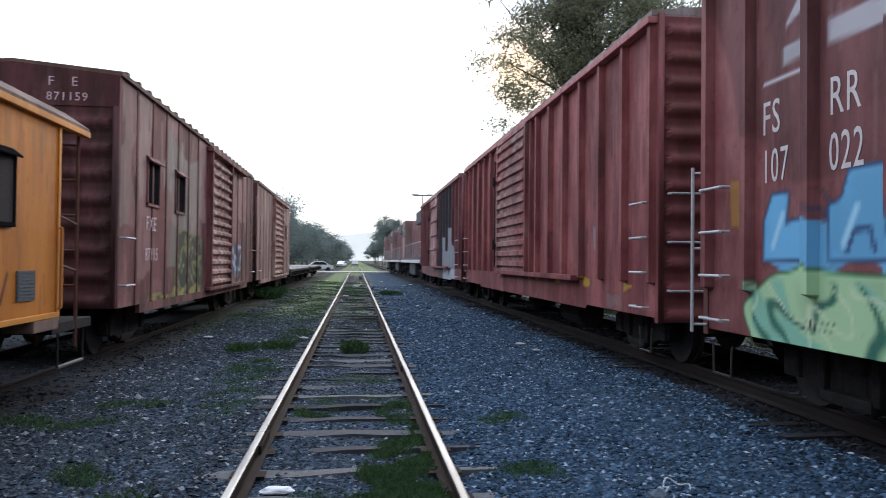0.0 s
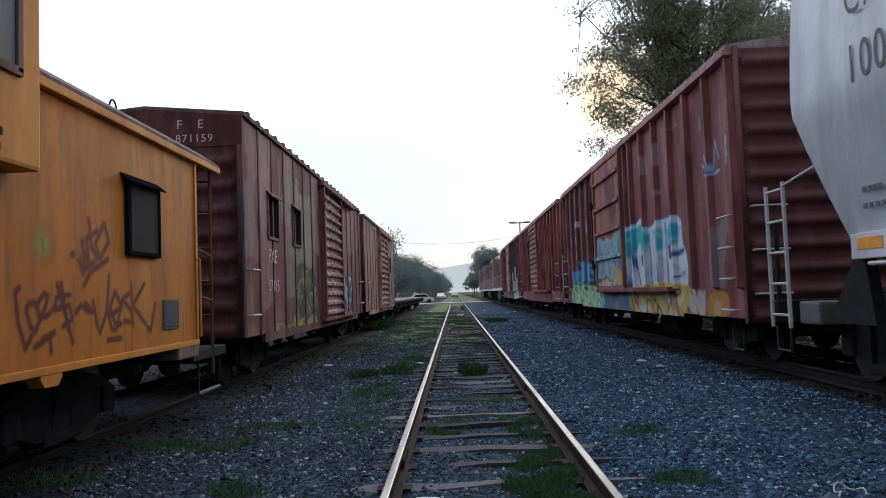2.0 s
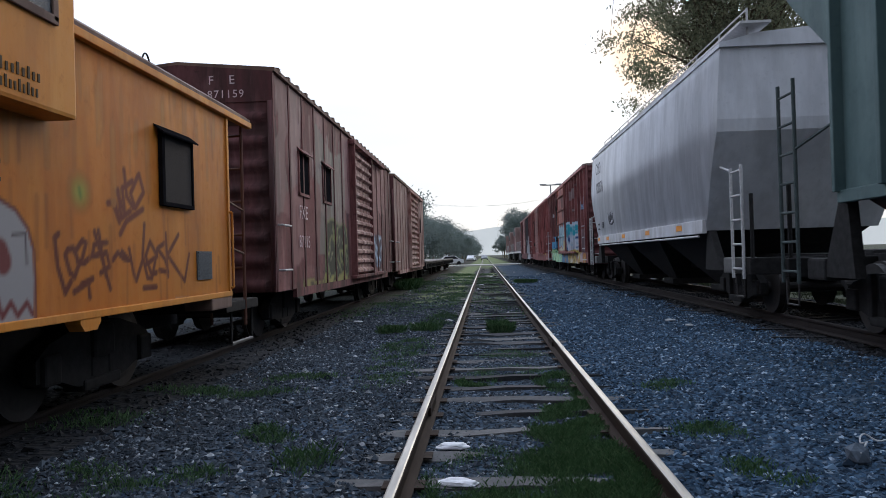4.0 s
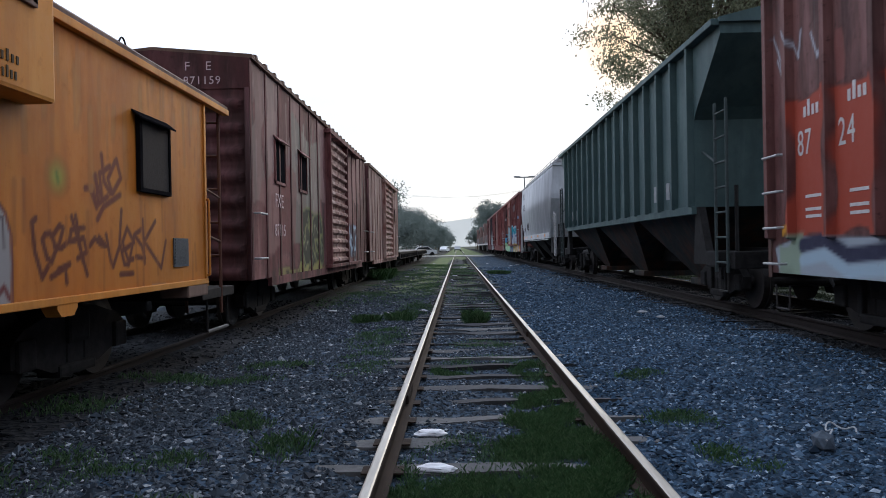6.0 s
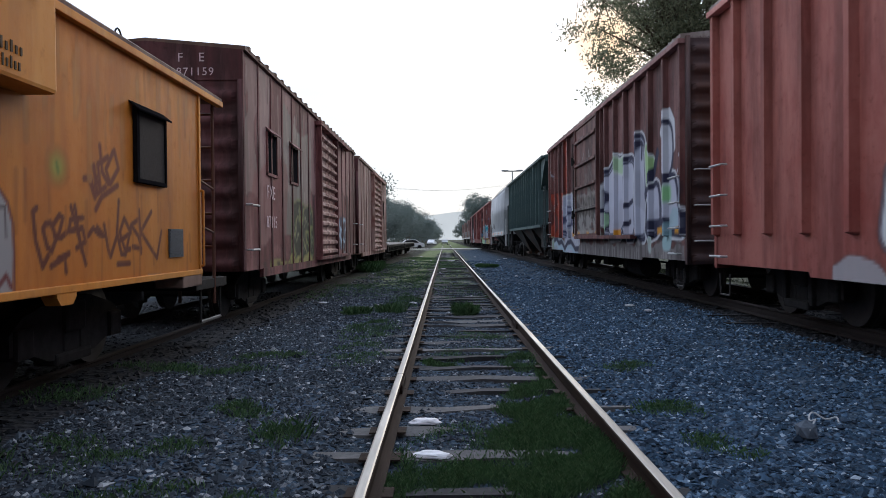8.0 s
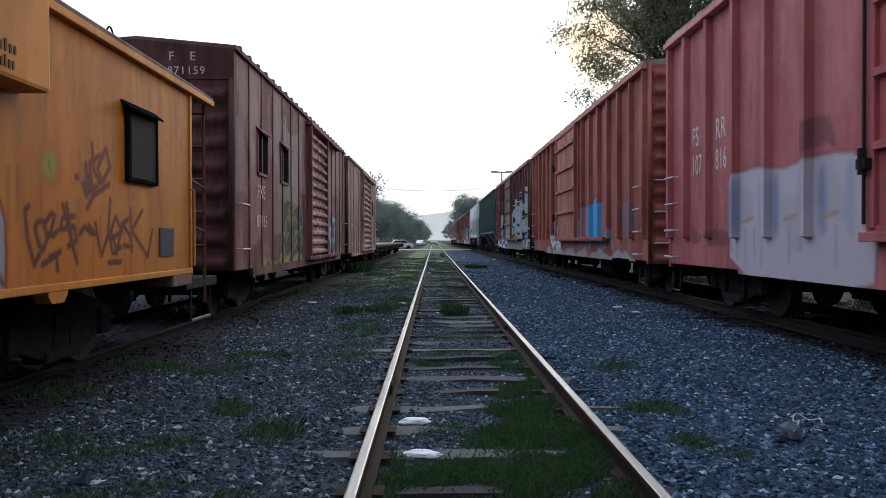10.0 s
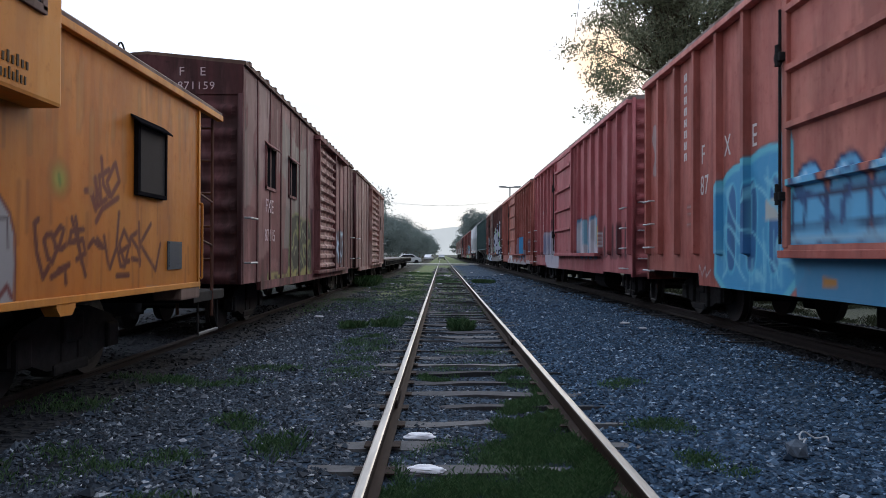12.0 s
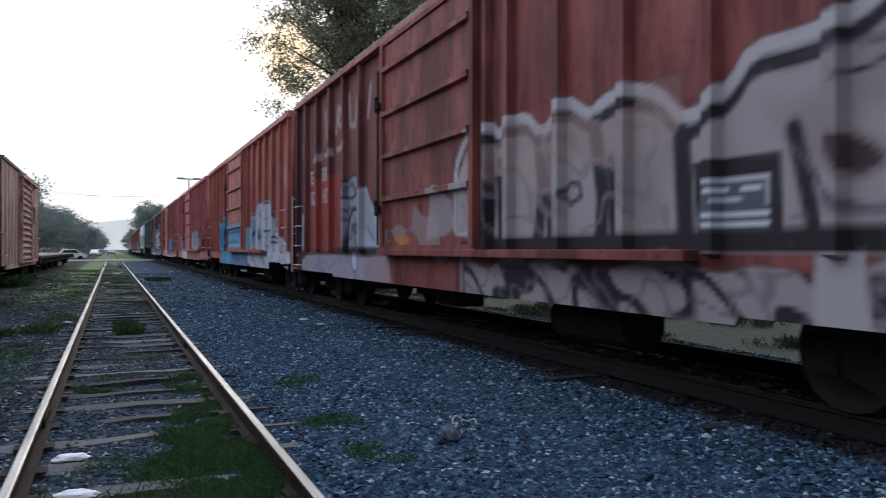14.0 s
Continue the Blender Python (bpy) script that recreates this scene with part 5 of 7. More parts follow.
def art_h(a):
    pale = (0.52, 0.48, 0.54)
    a.patch(1.2, 15.8, 1.04, 1.16, (0.14, 0.05, 0.055), 0.12, 5, 6, 0.55), a.scratch(0.3, 16.2, 1.4, 4.3, (0.5, 0.24, 0.24), 60, 2, 0.03, 0.35)
    a.patch(4.75, 5.4, 2.05, 2.4, (0.2, 0.07, 0.08), 0.14, 5, 3, 0.7)
    a.shape([(2.62, 0.5), (2.75, 1.95), (3.64, 2.0), (4.23, 1.9), (4.75, 1.95), (5.66, 1.96), (6.14, 1.8), (6.2, 1.11), (6.15, 0.5)], pale, None, soft=0.06, round_off=1, shade=0.15)
    for k, y in enumerate((2.85, 3.6, 4.0, 4.65, 5.1, 5.65)):
        a.shape([(y, 1.15), (y - 0.03, 1.8), (y + 0.16, 1.9), (y + 0.18, 1.1)], ((0.26, 0.3, 0.44), (0.36, 0.4, 0.52))[k % 2], None, soft=0.12, shade=0.3)
    for y in (3.1, 3.15, 4.3, 5.2):
        a.stroke([(y, 1.3), (y + 0.3, 1.34)], 0.04, (0.4, 0.3, 0.2), 0.03)
    a.drips(2.7, 6.0, 1.1, 0.4, (0.3, 0.32, 0.44), 9, 3), a.patch(6.0, 6.25, 1.2, 1.7, (0.45, 0.2, 0.06), 0.1, 5, 2, 0.7)
    # silver block letters with blue shadows
    for k in range(4):
        y = 10.3 + k * 0.66
        a.shape([(y, 1.05), (y + 0.02, 2.0 - 0.03 * k), (y + 0.2, 2.1), (y + 0.36, 1.98), (y + 0.36, 1.4), (y + 0.56, 1.36), (y + 0.56, 1.05)], (0.6, 0.6, 0.64), (0.1, 0.28, 0.42), 0.09, 0.05, 1, 0.3, k)
        a.stroke([(y + 0.42, 2.0), (y + 0.46, 1.45)], 0.16, (0.2, 0.42, 0.52), 0.06), a.stroke([(y, 1.06), (y + 0.6, 1.05)], 0.09, (0.05, 0.04, 0.07), 0.04)
    a.patch(12.75, 13.02, 1.25, 1.8, (0.55, 0.34, 0.04), 0.06, 4, 5, 0.9)
    a.patch(13.02, 13.5, 1.27, 1.66, (0.62, 0.6, 0.62), 0.0), a.patch(13.08, 13.44, 1.33, 1.6, (0.3, 0.1, 0.1), 0.0)
    for z in (1.4, 1.5):
        a.stroke([(13.05, z), (13.48, z)], 0.03, (0.62, 0.6, 0.62))
    # soft dark strokes: the shade at the posts' feet, painted on
    for y in (13.7, 14.6, 15.4, 15.9):
        a.stroke([(y, 1.1), (y + 0.02, 1.7)], 0.2, (0.09, 0.03, 0.035), 0.12)


def art_i(a):
    blue, cyan, white = (0.05, 0.34, 0.6), (0.12, 0.52, 0.66), (0.64, 0.68, 0.76)
    a.scratch(0.3, 16.2, 1.6, 4.3, (0.5, 0.25, 0.2), 50, 3, 0.03, 0.3)
    a.shape([(3.7, 0.5), (3.84, 1.95), (4.27, 2.22), (4.89, 2.25), (5.44, 2.38), (6.05, 2.32), (6.3, 2.5), (6.4, 2.3), (6.4, 0.5)], blue, cyan, 0.11, 0.04, 1, 0.1)
    for y0 in (4.15, 4.85, 5.55):
        a.shape([(y0, 0.85), (y0 + 0.02, 1.9), (y0 + 0.2, 2.1), (y0 + 0.36, 1.9), (y0 + 0.3, 0.85)], (0.025, 0.16, 0.36), (0.1, 0.5, 0.7), 0.04, 0.03)
    a.patch(5.44, 5.84, 1.5, 1.78, (0.5, 0.52, 0.46), 0.02, 4, 1, 0.95), a.patch(6.0, 6.2, 2.9, 3.2, (0.5, 0.47, 0.48), 0.05, 5, 2, 0.9)
    a.scratch(3.8, 6.4, 0.8, 2.2, (0.2, 0.6, 0.75), 26, 6, 0.03, 0.6)
    # bubble letters across the door
    a.patch(6.3, 9.8, 0.5, 1.34, (0.05, 0.3, 0.52), 0.08, 3, 1, 0.95)
    for k in range(4):
        y = 6.5 + k * 0.8
        a.shape([(y, 1.2), (y - 0.02, 1.72), (y + 0.16, 2.02), (y + 0.46, 2.08), (y + 0.68, 1.85), (y + 0.72, 1.2)], (0.12, 0.46, 0.74), (0.02, 0.06, 0.16), 0.05, 0.03, 2, 0.2, k), a.stroke([(y + 0.24, 1.4), (y + 0.3, 1.75), (y + 0.46, 1.72)], 0.06, (0.02, 0.08, 0.2), 0.03)
        a.stroke([(y + 0.1, 1.85), (y + 0.3, 1.97)], 0.05, (0.45, 0.7, 0.85), 0.04)
    a.patch(6.3, 9.8, 1.22, 1.3, (0.3, 0.55, 0.7), 0.02, 4, 1, 0.8), a.patch(6.3, 9.8, 1.36, 1.42, (0.02, 0.05, 0.1), 0.02, 4, 1, 0.8), a.stroke([(6.5, 1.72), (9.6, 1.74)], 0.06, (0.03, 0.06, 0.12), 0.02)
    for y in (6.9, 8.4):
        a.patch(y, y + 0.34, 0.72, 0.86, (0.5, 0.24, 0.06), 0.05)
    # white peaks
    a.shape([(9.9, 0.5), (10.0, 1.6), (10.44, 1.8), (11.16, 2.1), (12.02, 2.53), (12.59, 2.5), (12.72, 2.1), (13.27, 2.38), (13.58, 2.56), (14.15, 2.25), (14.44, 2.0), (14.47, 1.67), (15.22, 1.6), (15.43, 1.42), (16.3, 1.1), (16.3, 0.5)], white, (0.45, 0.5, 0.6), 0.03, 0.03, 1, 0.2)
    a.shape([(9.95, 1.0), (10.2, 1.85), (11.16, 2.02), (11.6, 2.2), (11.5, 1.28), (10.44, 1.0)], (0.3, 0.5, 0.66), None, soft=0.12, shade=0.4)
    for q in ([(10.5, 1.8), (11.3, 2.15), (12.4, 2.5)], [(12.7, 2.1), (13.58, 2.5), (14.41, 2.06)], [(14.14, 1.36), (14.47, 1.48), (15.11, 1.36), (14.6, 1.3), (14.2, 1.36)], [(13.18, 1.63), (13.87, 1.67), (13.5, 1.5)], [(11.2, 1.2), (11.6, 2.1)], [(12.66, 2.1), (12.6, 1.15)], [(13.6, 2.4), (13.62, 1.2)], [(10.4, 1.2), (10.7, 1.4), (10.9, 1.25)], [(14.5, 1.62), (15.3, 1.58)], [(10.6, 0.95), (11.2, 0.75)], [(12.4, 0.95), (12.9, 0.7)]):
        a.stroke(q, 0.06, (0.05, 0.08, 0.16), 0.03)
    a.scroll(10.1, 15.4, 1.15, 2.3, (0.36, 0.44, 0.56), 3.2, 0.11, 3, 0.8), a.scroll(10.1, 16.2, 0.55, 1.0, (0.4, 0.44, 0.52), 4.0, 0.16, 5, 0.8), a.scroll(3.9, 6.3, 0.7, 2.1, (0.2, 0.58, 0.74), 3.6, 0.11, 2, 0.9), a.scroll(6.5, 9.6, 1.4, 2.0, (0.03, 0.1, 0.24), 4.4, 0.14, 4, 0.9)
    a.shape([(12.08, 1.55), (12.31, 1.78), (12.42, 1.47), (12.21, 1.32)], (0.16, 0.4, 0.48), NAVY, 0.03), a.patch(12.75, 13.05, 1.5, 2.2, (0.3, 0.45, 0.55), 0.15, 4, 2, 0.6)
    for y in (11.16, 12.93, 14.89, 15.72):
        a.patch(y, y + 0.42, 1.04, 1.18, (0.66, 0.38, 0.1), 0.05, 5, y)
    a.patch(15.66, 16.05, 2.62, 3.1, (0.5, 0.4, 0.36), 0.14, 6, 1, 0.7), a.patch(14.78, 15.3, 2.4, 3.5, (0.42, 0.2, 0.18), 0.3, 3, 1, 0.5), a.patch(15.7, 16.3, 0.9, 1.6, (0.3, 0.42, 0.5), 0.25, 4, 2, 0.5)
    a.stroke([(2.9, 0.72), (3.0, 0.92), (3.1, 0.75), (3.25, 0.9), (3.3, 0.74), (3.5, 0.86)], 0.03, (0.6, 0.5, 0.5), 0.02)
    for z in (1.55, 1.72, 1.84):
        a.patch(2.35, 2.75, z, z + 0.06, (0.55, 0.45, 0.43), 0.02, 6, z, 0.7)
    a.patch(0.35, 0.75, 2.7, 3.5, (0.5, 0.46, 0.46), 0.16, 6, 3, 0.7)


def art_j(a):
    near_black, grey, pink = (0.012, 0.012, 0.022), (0.4, 0.365, 0.37), (0.38, 0.3, 0.3)
    a.patch(0.3, 6.1, 1.0, 4.5, (0.13, 0.028, 0.027), 0.3, 1.3, 3, 0.4), a.patch(1.2, 3.7, 1.12, 2.62, (0.36, 0.05, 0.04), 0.04, 3, 1, 0.85)
    # front panel laid dark, its shade painted on; pale scratches above
    a.patch(-0.1, 0.86, 0.4, 4.5, (0.05, 0.018, 0.02), 0.02, 3, 2, 0.85), a.scratch(0.3, 16.2, 1.8, 4.3, (0.45, 0.3, 0.28), 70, 5, 0.025, 0.4)
    # faded company letters across the upper panels
    for q in ([(1.6, 3.9), (1.62, 3.4), (1.85, 3.4)], [(2.4, 3.9), (2.5, 3.35), (2.7, 3.9)], [(3.2, 3.4), (3.3, 3.85), (3.6, 3.8), (3.3, 3.6), (3.65, 3.4)], [(4.1, 3.95), (4.15, 3.4), (4.45, 3.35), (4.6, 3.9)], [(5.2, 3.4), (5.35, 3.9)]):
        a.stroke(q, 0.13, (0.4, 0.31, 0.3), 0.08)
    for y in (1.35, 2.25, 3.2):
        a.patch(y, y + 0.75, 2.98, 3.12, (0.52, 0.46, 0.46), 0.04, 6, y, 0.75)
    a.shape([(0.3, 0.5), (0.35, 1.0), (2.2, 1.04), (5.2, 1.02), (6.3, 1.0), (6.3, 0.5)], (0.4, 0.36, 0.41), None, round_off=1, shade=0.4), a.patch(5.0, 6.3, 0.5, 1.0, (0.42, 0.29, 0.31), 0.15, 3, 5, 0.9)
    a.shape([(0.3, 1.1), (0.3, 1.9), (0.5, 2.0), (0.6, 1.1)], (0.46, 0.5, 0.6), None, soft=0.06)
    for q in ([(1.4, 0.7), (1.7, 0.85), (2.1, 0.72)], [(2.3, 0.9), (2.7, 0.74), (3.1, 0.9)], [(1.9, 0.92), (2.4, 0.64)]):
        a.stroke(q, 0.05, (0.22, 0.26, 0.4), 0.03)
    # a head in profile and a white cloud beside it
    a.shape([(3.75, 1.1), (3.72, 2.2), (3.95, 2.36), (4.4, 2.46), (4.72, 2.34), (4.75, 1.1)], (0.3, 0.31, 0.35), near_black, 0.06, 0.04, 1, 0.4), a.scroll(3.8, 4.7, 1.2, 2.4, (0.07, 0.08, 0.13), 4.2, 0.14, 3, 0.85)
    a.stroke([(4.0, 1.15), (4.05, 1.6), (4.3, 1.86), (4.7, 1.85)], 0.09, near_black, 0.03), a.stroke([(4.3, 1.5), (4.45, 1.6), (4.6, 1.5), (4.45, 1.42), (4.3, 1.5)], 0.05, near_black, 0.03), a.stroke([(3.75, 2.1), (4.3, 2.06), (4.6, 2.14)], 0.06, near_black, 0.03)
    a.shape([(4.82, 1.1), (4.84, 2.12), (5.1, 2.2), (5.3, 1.95), (5.6, 1.75), (5.9, 1.5), (5.9, 1.1)], (0.48, 0.5, 0.57), (0.3, 0.34, 0.44), 0.04, 0.04, 1, 0.3), a.stroke([(5.2, 1.5), (5.5, 1.3)], 0.08, (0.2, 0.24, 0.4), 0.05)
    a.stroke([(3.3, 1.1), (6.0, 1.1)], 0.14, BLACK, 0.04), a.shape([(4.2, 1.02), (4.56, 1.02), (4.55, 0.78), (4.36, 0.74)], (0.62, 0.64, 0.72), (0.1, 0.14, 0.34), 0.05)
    # grimy door
    a.scratch(6.4, 9.6, 1.6, 4.1, (0.13, 0.04, 0.03), 40, 6, 0.06, 0.5), a.patch(6.3, 8.6, 1.2, 1.62, (0.42, 0.36, 0.35), 0.3, 3, 2, 0.7), a.patch(6.5, 7.5, 1.18, 1.34, (0.6, 0.22, 0.04), 0.1, 4, 2, 0.9), a.patch(8.3, 9.1, 1.4, 1.9, (0.5, 0.5, 0.52), 0.2, 3, 4, 0.7)
    # big black-edged letters, joined into one word
    word = [(9.1, 1.2), (9.1, 2.1), (9.4, 2.44), (9.8, 2.52), (9.98, 2.38), (10.2, 2.48), (10.6, 2.5), (10.85, 2.3), (11.05, 2.3), (11.36, 2.54), (11.8, 2.3), (11.95, 2.4), (12.3, 2.46), (12.7, 2.36), (13.0, 2.08), (13.3, 2.14), (13.56, 2.28), (13.72, 2.46), (14.11, 2.44), (14.5, 2.48), (14.9, 2.7), (15.5, 2.9), (16.3, 3.0), (16.3, 1.2)]
    a.shape(word, (0.5, 0.47, 0.49), (0.5, 0.47, 0.5), 0.1, 0.04, 1, 0)
    a.shape([(y, z - 0.03) for y, z in word], near_black, None, 0, 0.04, 1, 0), a.shape([(y, z - (0.15 if z > 1.5 else 0)) for y, z in word], grey, None, 0, 0.04, 1, 0.3, 3)
    for k, q in enumerate(([(9.75, 2.3), (9.85, 1.9), (9.78, 1.2)], [(10.0, 2.1), (10.05, 1.2)], [(10.88, 2.2), (10.95, 1.7), (10.85, 1.2)], [(11.04, 2.2), (11.1, 1.25)], [(11.85, 2.25), (11.98, 1.6), (11.95, 1.2)], [(12.1, 1.9), (12.15, 1.25)], [(13.0, 2.0), (13.05, 1.2)], [(14.05, 1.9), (14.2, 1.3)], [(14.9, 2.5), (14.95, 1.3)], [(15.6, 2.7), (15.7, 1.3)])):
        a.stroke(q, 0.2 if k % 2 == 0 else 0.13, near_black, 0.05)
    a.scroll(9.2, 12.9, 1.25, 2.3, (0.25, 0.2, 0.22), 4.0, 0.11, 4, 0.75), a.scroll(14.0, 16.2, 1.3, 2.4, (0.12, 0.1, 0.13), 2.8, 0.14, 6, 0.85)
    a.patch(9.3, 12.8, 1.9, 2.3, (0.42, 0.3, 0.28), 0.3, 2.5, 3, 0.5)
    a.stroke([(11.36, 1.66), (11.46, 1.76), (11.62, 1.74), (11.64, 1.62), (11.46, 1.56), (11.36, 1.66)], 0.05, (0.06, 0.05, 0.07), 0.03)
    a.shape([(14.3, 1.84), (14.5, 1.8), (14.72, 1.64), (14.44, 1.54)], (0.08, 0.05, 0.06), (0.3, 0.24, 0.24), 0.05), a.stroke([(14.4, 2.16), (15.6, 2.36)], 0.03, BLACK, 0.02)
    a.stroke([(9.3, 1.18), (16.4, 1.2)], 0.16, BLACK, 0.03)
    a.shape([(13.12, 1.78), (13.95, 1.77), (13.97, 1.12), (13.2, 1.12)], BLACK, None, round_off=0, shade=0)
    a.patch(13.25, 13.86, 1.27, 1.63, (0.1, 0.12, 0.15), 0.0)
    for q in ([(13.27, 1.3), (13.85, 1.3)], [(13.27, 1.37), (13.85, 1.37)], [(13.27, 1.61), (13.85, 1.61)], [(13.27, 1.45), (13.27, 1.6)], [(13.85, 1.45), (13.85, 1.6)], [(13.4, 1.49), (13.6, 1.49)], [(13.62, 1.55), (13.78, 1.55)], [(13.34, 1.55), (13.46, 1.55)]):
        a.stroke(q, 0.028, (0.7, 0.72, 0.77), 0.014)
    # pale scrolls along the foot
    a.patch(9.0, 16.4, 0.5, 1.0, (0.36, 0.32, 0.33), 0.12, 3, 4)
    a.scroll(9.0, 16.4, 0.5, 1.02, near_black, 4.2, 0.26, 2), a.scroll(9.0, 16.4, 0.5, 1.02, (0.16, 0.14, 0.16), 6.0, 0.14, 5, 0.7), a.scroll(0.4, 6.2, 0.5, 1.0, (0.24, 0.27, 0.42), 3.4, 0.11, 8, 0.8)
    a.shape([(14.2, 1.1), (14.56, 1.12), (14.6, 0.6), (14.2, 0.6)], (0.48, 0.45, 0.46), None, round_off=0)


def art_c(a):
    a.scratch(0.3, 16.2, 1.4, 4.3, (0.4, 0.2, 0.18), 80, 7, 0.03, 0.4), a.scratch(0.3, 16.2, 1.2, 4.3, (0.07, 0.02, 0.02), 80, 8, 0.035, 0.5)
    for y in (9.9, 11.6, 13.4, 15.3):
        a.patch(y, y + 0.36, 0.96, 1.08, (0.6, 0.36, 0.04), 0.04, 5, y, 0.9)
    a.patch(13.9, 14.05, 1.5, 1.9, (0.5, 0.45, 0.44), 0.05, 5, 1, 0.6), a.patch(14.6, 15.2, 0.72, 0.9, (0.4, 0.28, 0.26), 0.1, 5, 2, 0.6)


def art_z(a):
    a.patch(9.4, 14.0, 0.4, 4.5, (0.06, 0.062, 0.07), 0.3, 2, 2, 0.9)
    a.patch(11, 14.5, 0.4, 2.2, (0.5, 0.52, 0.55), 0.5, 2, 3)


def marks_i(w):
    bars_of_writing(w, 1.3)
    for c, y, z in (("F", -3.08, 2.5), ("X", -4.06, 2.5), ("E", -5.04, 2.5), ("87", -3.04, 2.02)):
        lettering(c, 0.43, M["white_ink"], w, Matrix.Translation((SIDE - 0.004, y, z)) @ FACE_NX, 1.1, 0.8)


def bars_of_writing(w, shift=0.0):
    """Tall company name down one panel, as plain bars."""
    bm = bms()
    for i in range(8):
        z = 2.65 + i * 0.19
        for o in (0, 0.09):
            box(bm, SIDE - 0.006, SIDE - 0.002, -3.66 + shift + o * 0.9, -3.61 + shift + o * 0.9, z, z + 0.13)
        box(bm, SIDE - 0.006, SIDE - 0.002, -3.66 + shift, -3.53 + shift, z + (0.04 if i % 2 else 0.1), z + (0.07 if i % 2 else 0.13))
    part("lettering", bm, M["white_ink"], w, "faded white upright company lettering")


def corner_pipe(w):
    """An upright pale pipe and brackets at the front corner."""
    bm = rod(bms(), (SIDE - 0.15, 0.02, 0.62), (SIDE - 0.15, 0.02, 2.36), 0.02, 8)
    for z in (0.7, 1.5, 2.3):
        rod(bm, (SIDE - 0.15, 0.02, z), (SIDE - 0.02, -0.04, z), 0.014, 6)
    part("corner_handrail", bm, M["grab"], w, "pale upright corner handrail")


boxcar(44.2, (0.15, 0.042, 0.046), (0.2, 0.075, 0.075), "dark red boxcar with a black patch and white graffiti", art_z, wear=0.5, door_col=(0.5, 0.3, 0.27))
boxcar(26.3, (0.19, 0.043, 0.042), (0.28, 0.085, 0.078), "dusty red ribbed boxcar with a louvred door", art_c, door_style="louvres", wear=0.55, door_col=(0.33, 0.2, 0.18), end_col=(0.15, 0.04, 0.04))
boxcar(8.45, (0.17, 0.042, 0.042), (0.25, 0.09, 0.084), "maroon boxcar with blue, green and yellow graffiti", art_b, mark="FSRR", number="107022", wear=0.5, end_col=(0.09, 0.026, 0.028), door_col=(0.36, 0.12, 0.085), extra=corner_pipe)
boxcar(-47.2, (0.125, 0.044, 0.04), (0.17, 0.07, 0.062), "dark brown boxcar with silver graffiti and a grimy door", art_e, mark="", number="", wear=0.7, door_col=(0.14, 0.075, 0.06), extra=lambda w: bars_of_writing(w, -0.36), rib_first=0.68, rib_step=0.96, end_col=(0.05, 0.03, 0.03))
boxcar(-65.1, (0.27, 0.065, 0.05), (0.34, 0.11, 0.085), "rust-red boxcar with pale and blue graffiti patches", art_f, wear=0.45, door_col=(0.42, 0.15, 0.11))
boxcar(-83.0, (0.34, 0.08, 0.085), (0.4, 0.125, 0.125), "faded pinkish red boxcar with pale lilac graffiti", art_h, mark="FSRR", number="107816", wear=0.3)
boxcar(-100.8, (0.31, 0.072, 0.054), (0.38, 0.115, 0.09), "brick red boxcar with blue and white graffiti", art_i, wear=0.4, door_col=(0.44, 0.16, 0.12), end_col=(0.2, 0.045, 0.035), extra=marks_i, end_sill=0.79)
boxcar(-118.1, (0.165, 0.037, 0.033), (0.24, 0.066, 0.056), "deep red boxcar with large black-outlined white graffiti", art_j, mark="FSRR", number="102142", wear=0.6, door_col=(0.22, 0.062, 0.045), extra=corner_pipe)


def panel_number(w):
    for c, y, s in (("87", -0.86, 0.42), ("24", -1.82, 0.42), ("61", -2.78, 0.42)):
        lettering(c, s, M["white_ink"], w, Matrix.Translation((SIDE - 0.004, y + 0.03, 2.05)) @ FACE_NX, 1.1, 0.8)
    bm = bms()
    for i, y in enumerate((-1.2, -2.2)):
        for z in (1.32, 1.4, 1.55):
            box(bm, SIDE - 0.006, SIDE - 0.002, y - 0.2, y + 0.18, z, z + 0.035)
    for y, z in ((-1.2, 2.5), (-2.2, 2.5), (-3.15, 2.4)):
        for k in range(5):
            box(bm, SIDE - 0.006, SIDE - 0.002, y - 0.26 + k * 0.1, y - 0.2 + k * 0.1, z - 0.02, z + (0.1 if k % 3 else 0.17))
    part("lettering", bm, M["white_ink"], w, "worn white stencilled lines")


panel_number([w for w, f in WAGONS if f == -47.2][0])


def loft(bm, rings, cap=True):
    vs = [[bm.verts.new(p) for p in r] for r in rings]
    k = len(rings[0])
    for a, b in zip(vs, vs[1:]):
        for i in range(k):
            bm.faces.new((a[i], a[(i + 1) % k], b[(i + 1) % k], b[i]))
    if cap:
        bm.faces.new(vs[0][::-1]), bm.faces.new(vs[-1])
    bmesh.ops.recalc_face_normals(bm, faces=bm.faces)
    return bm


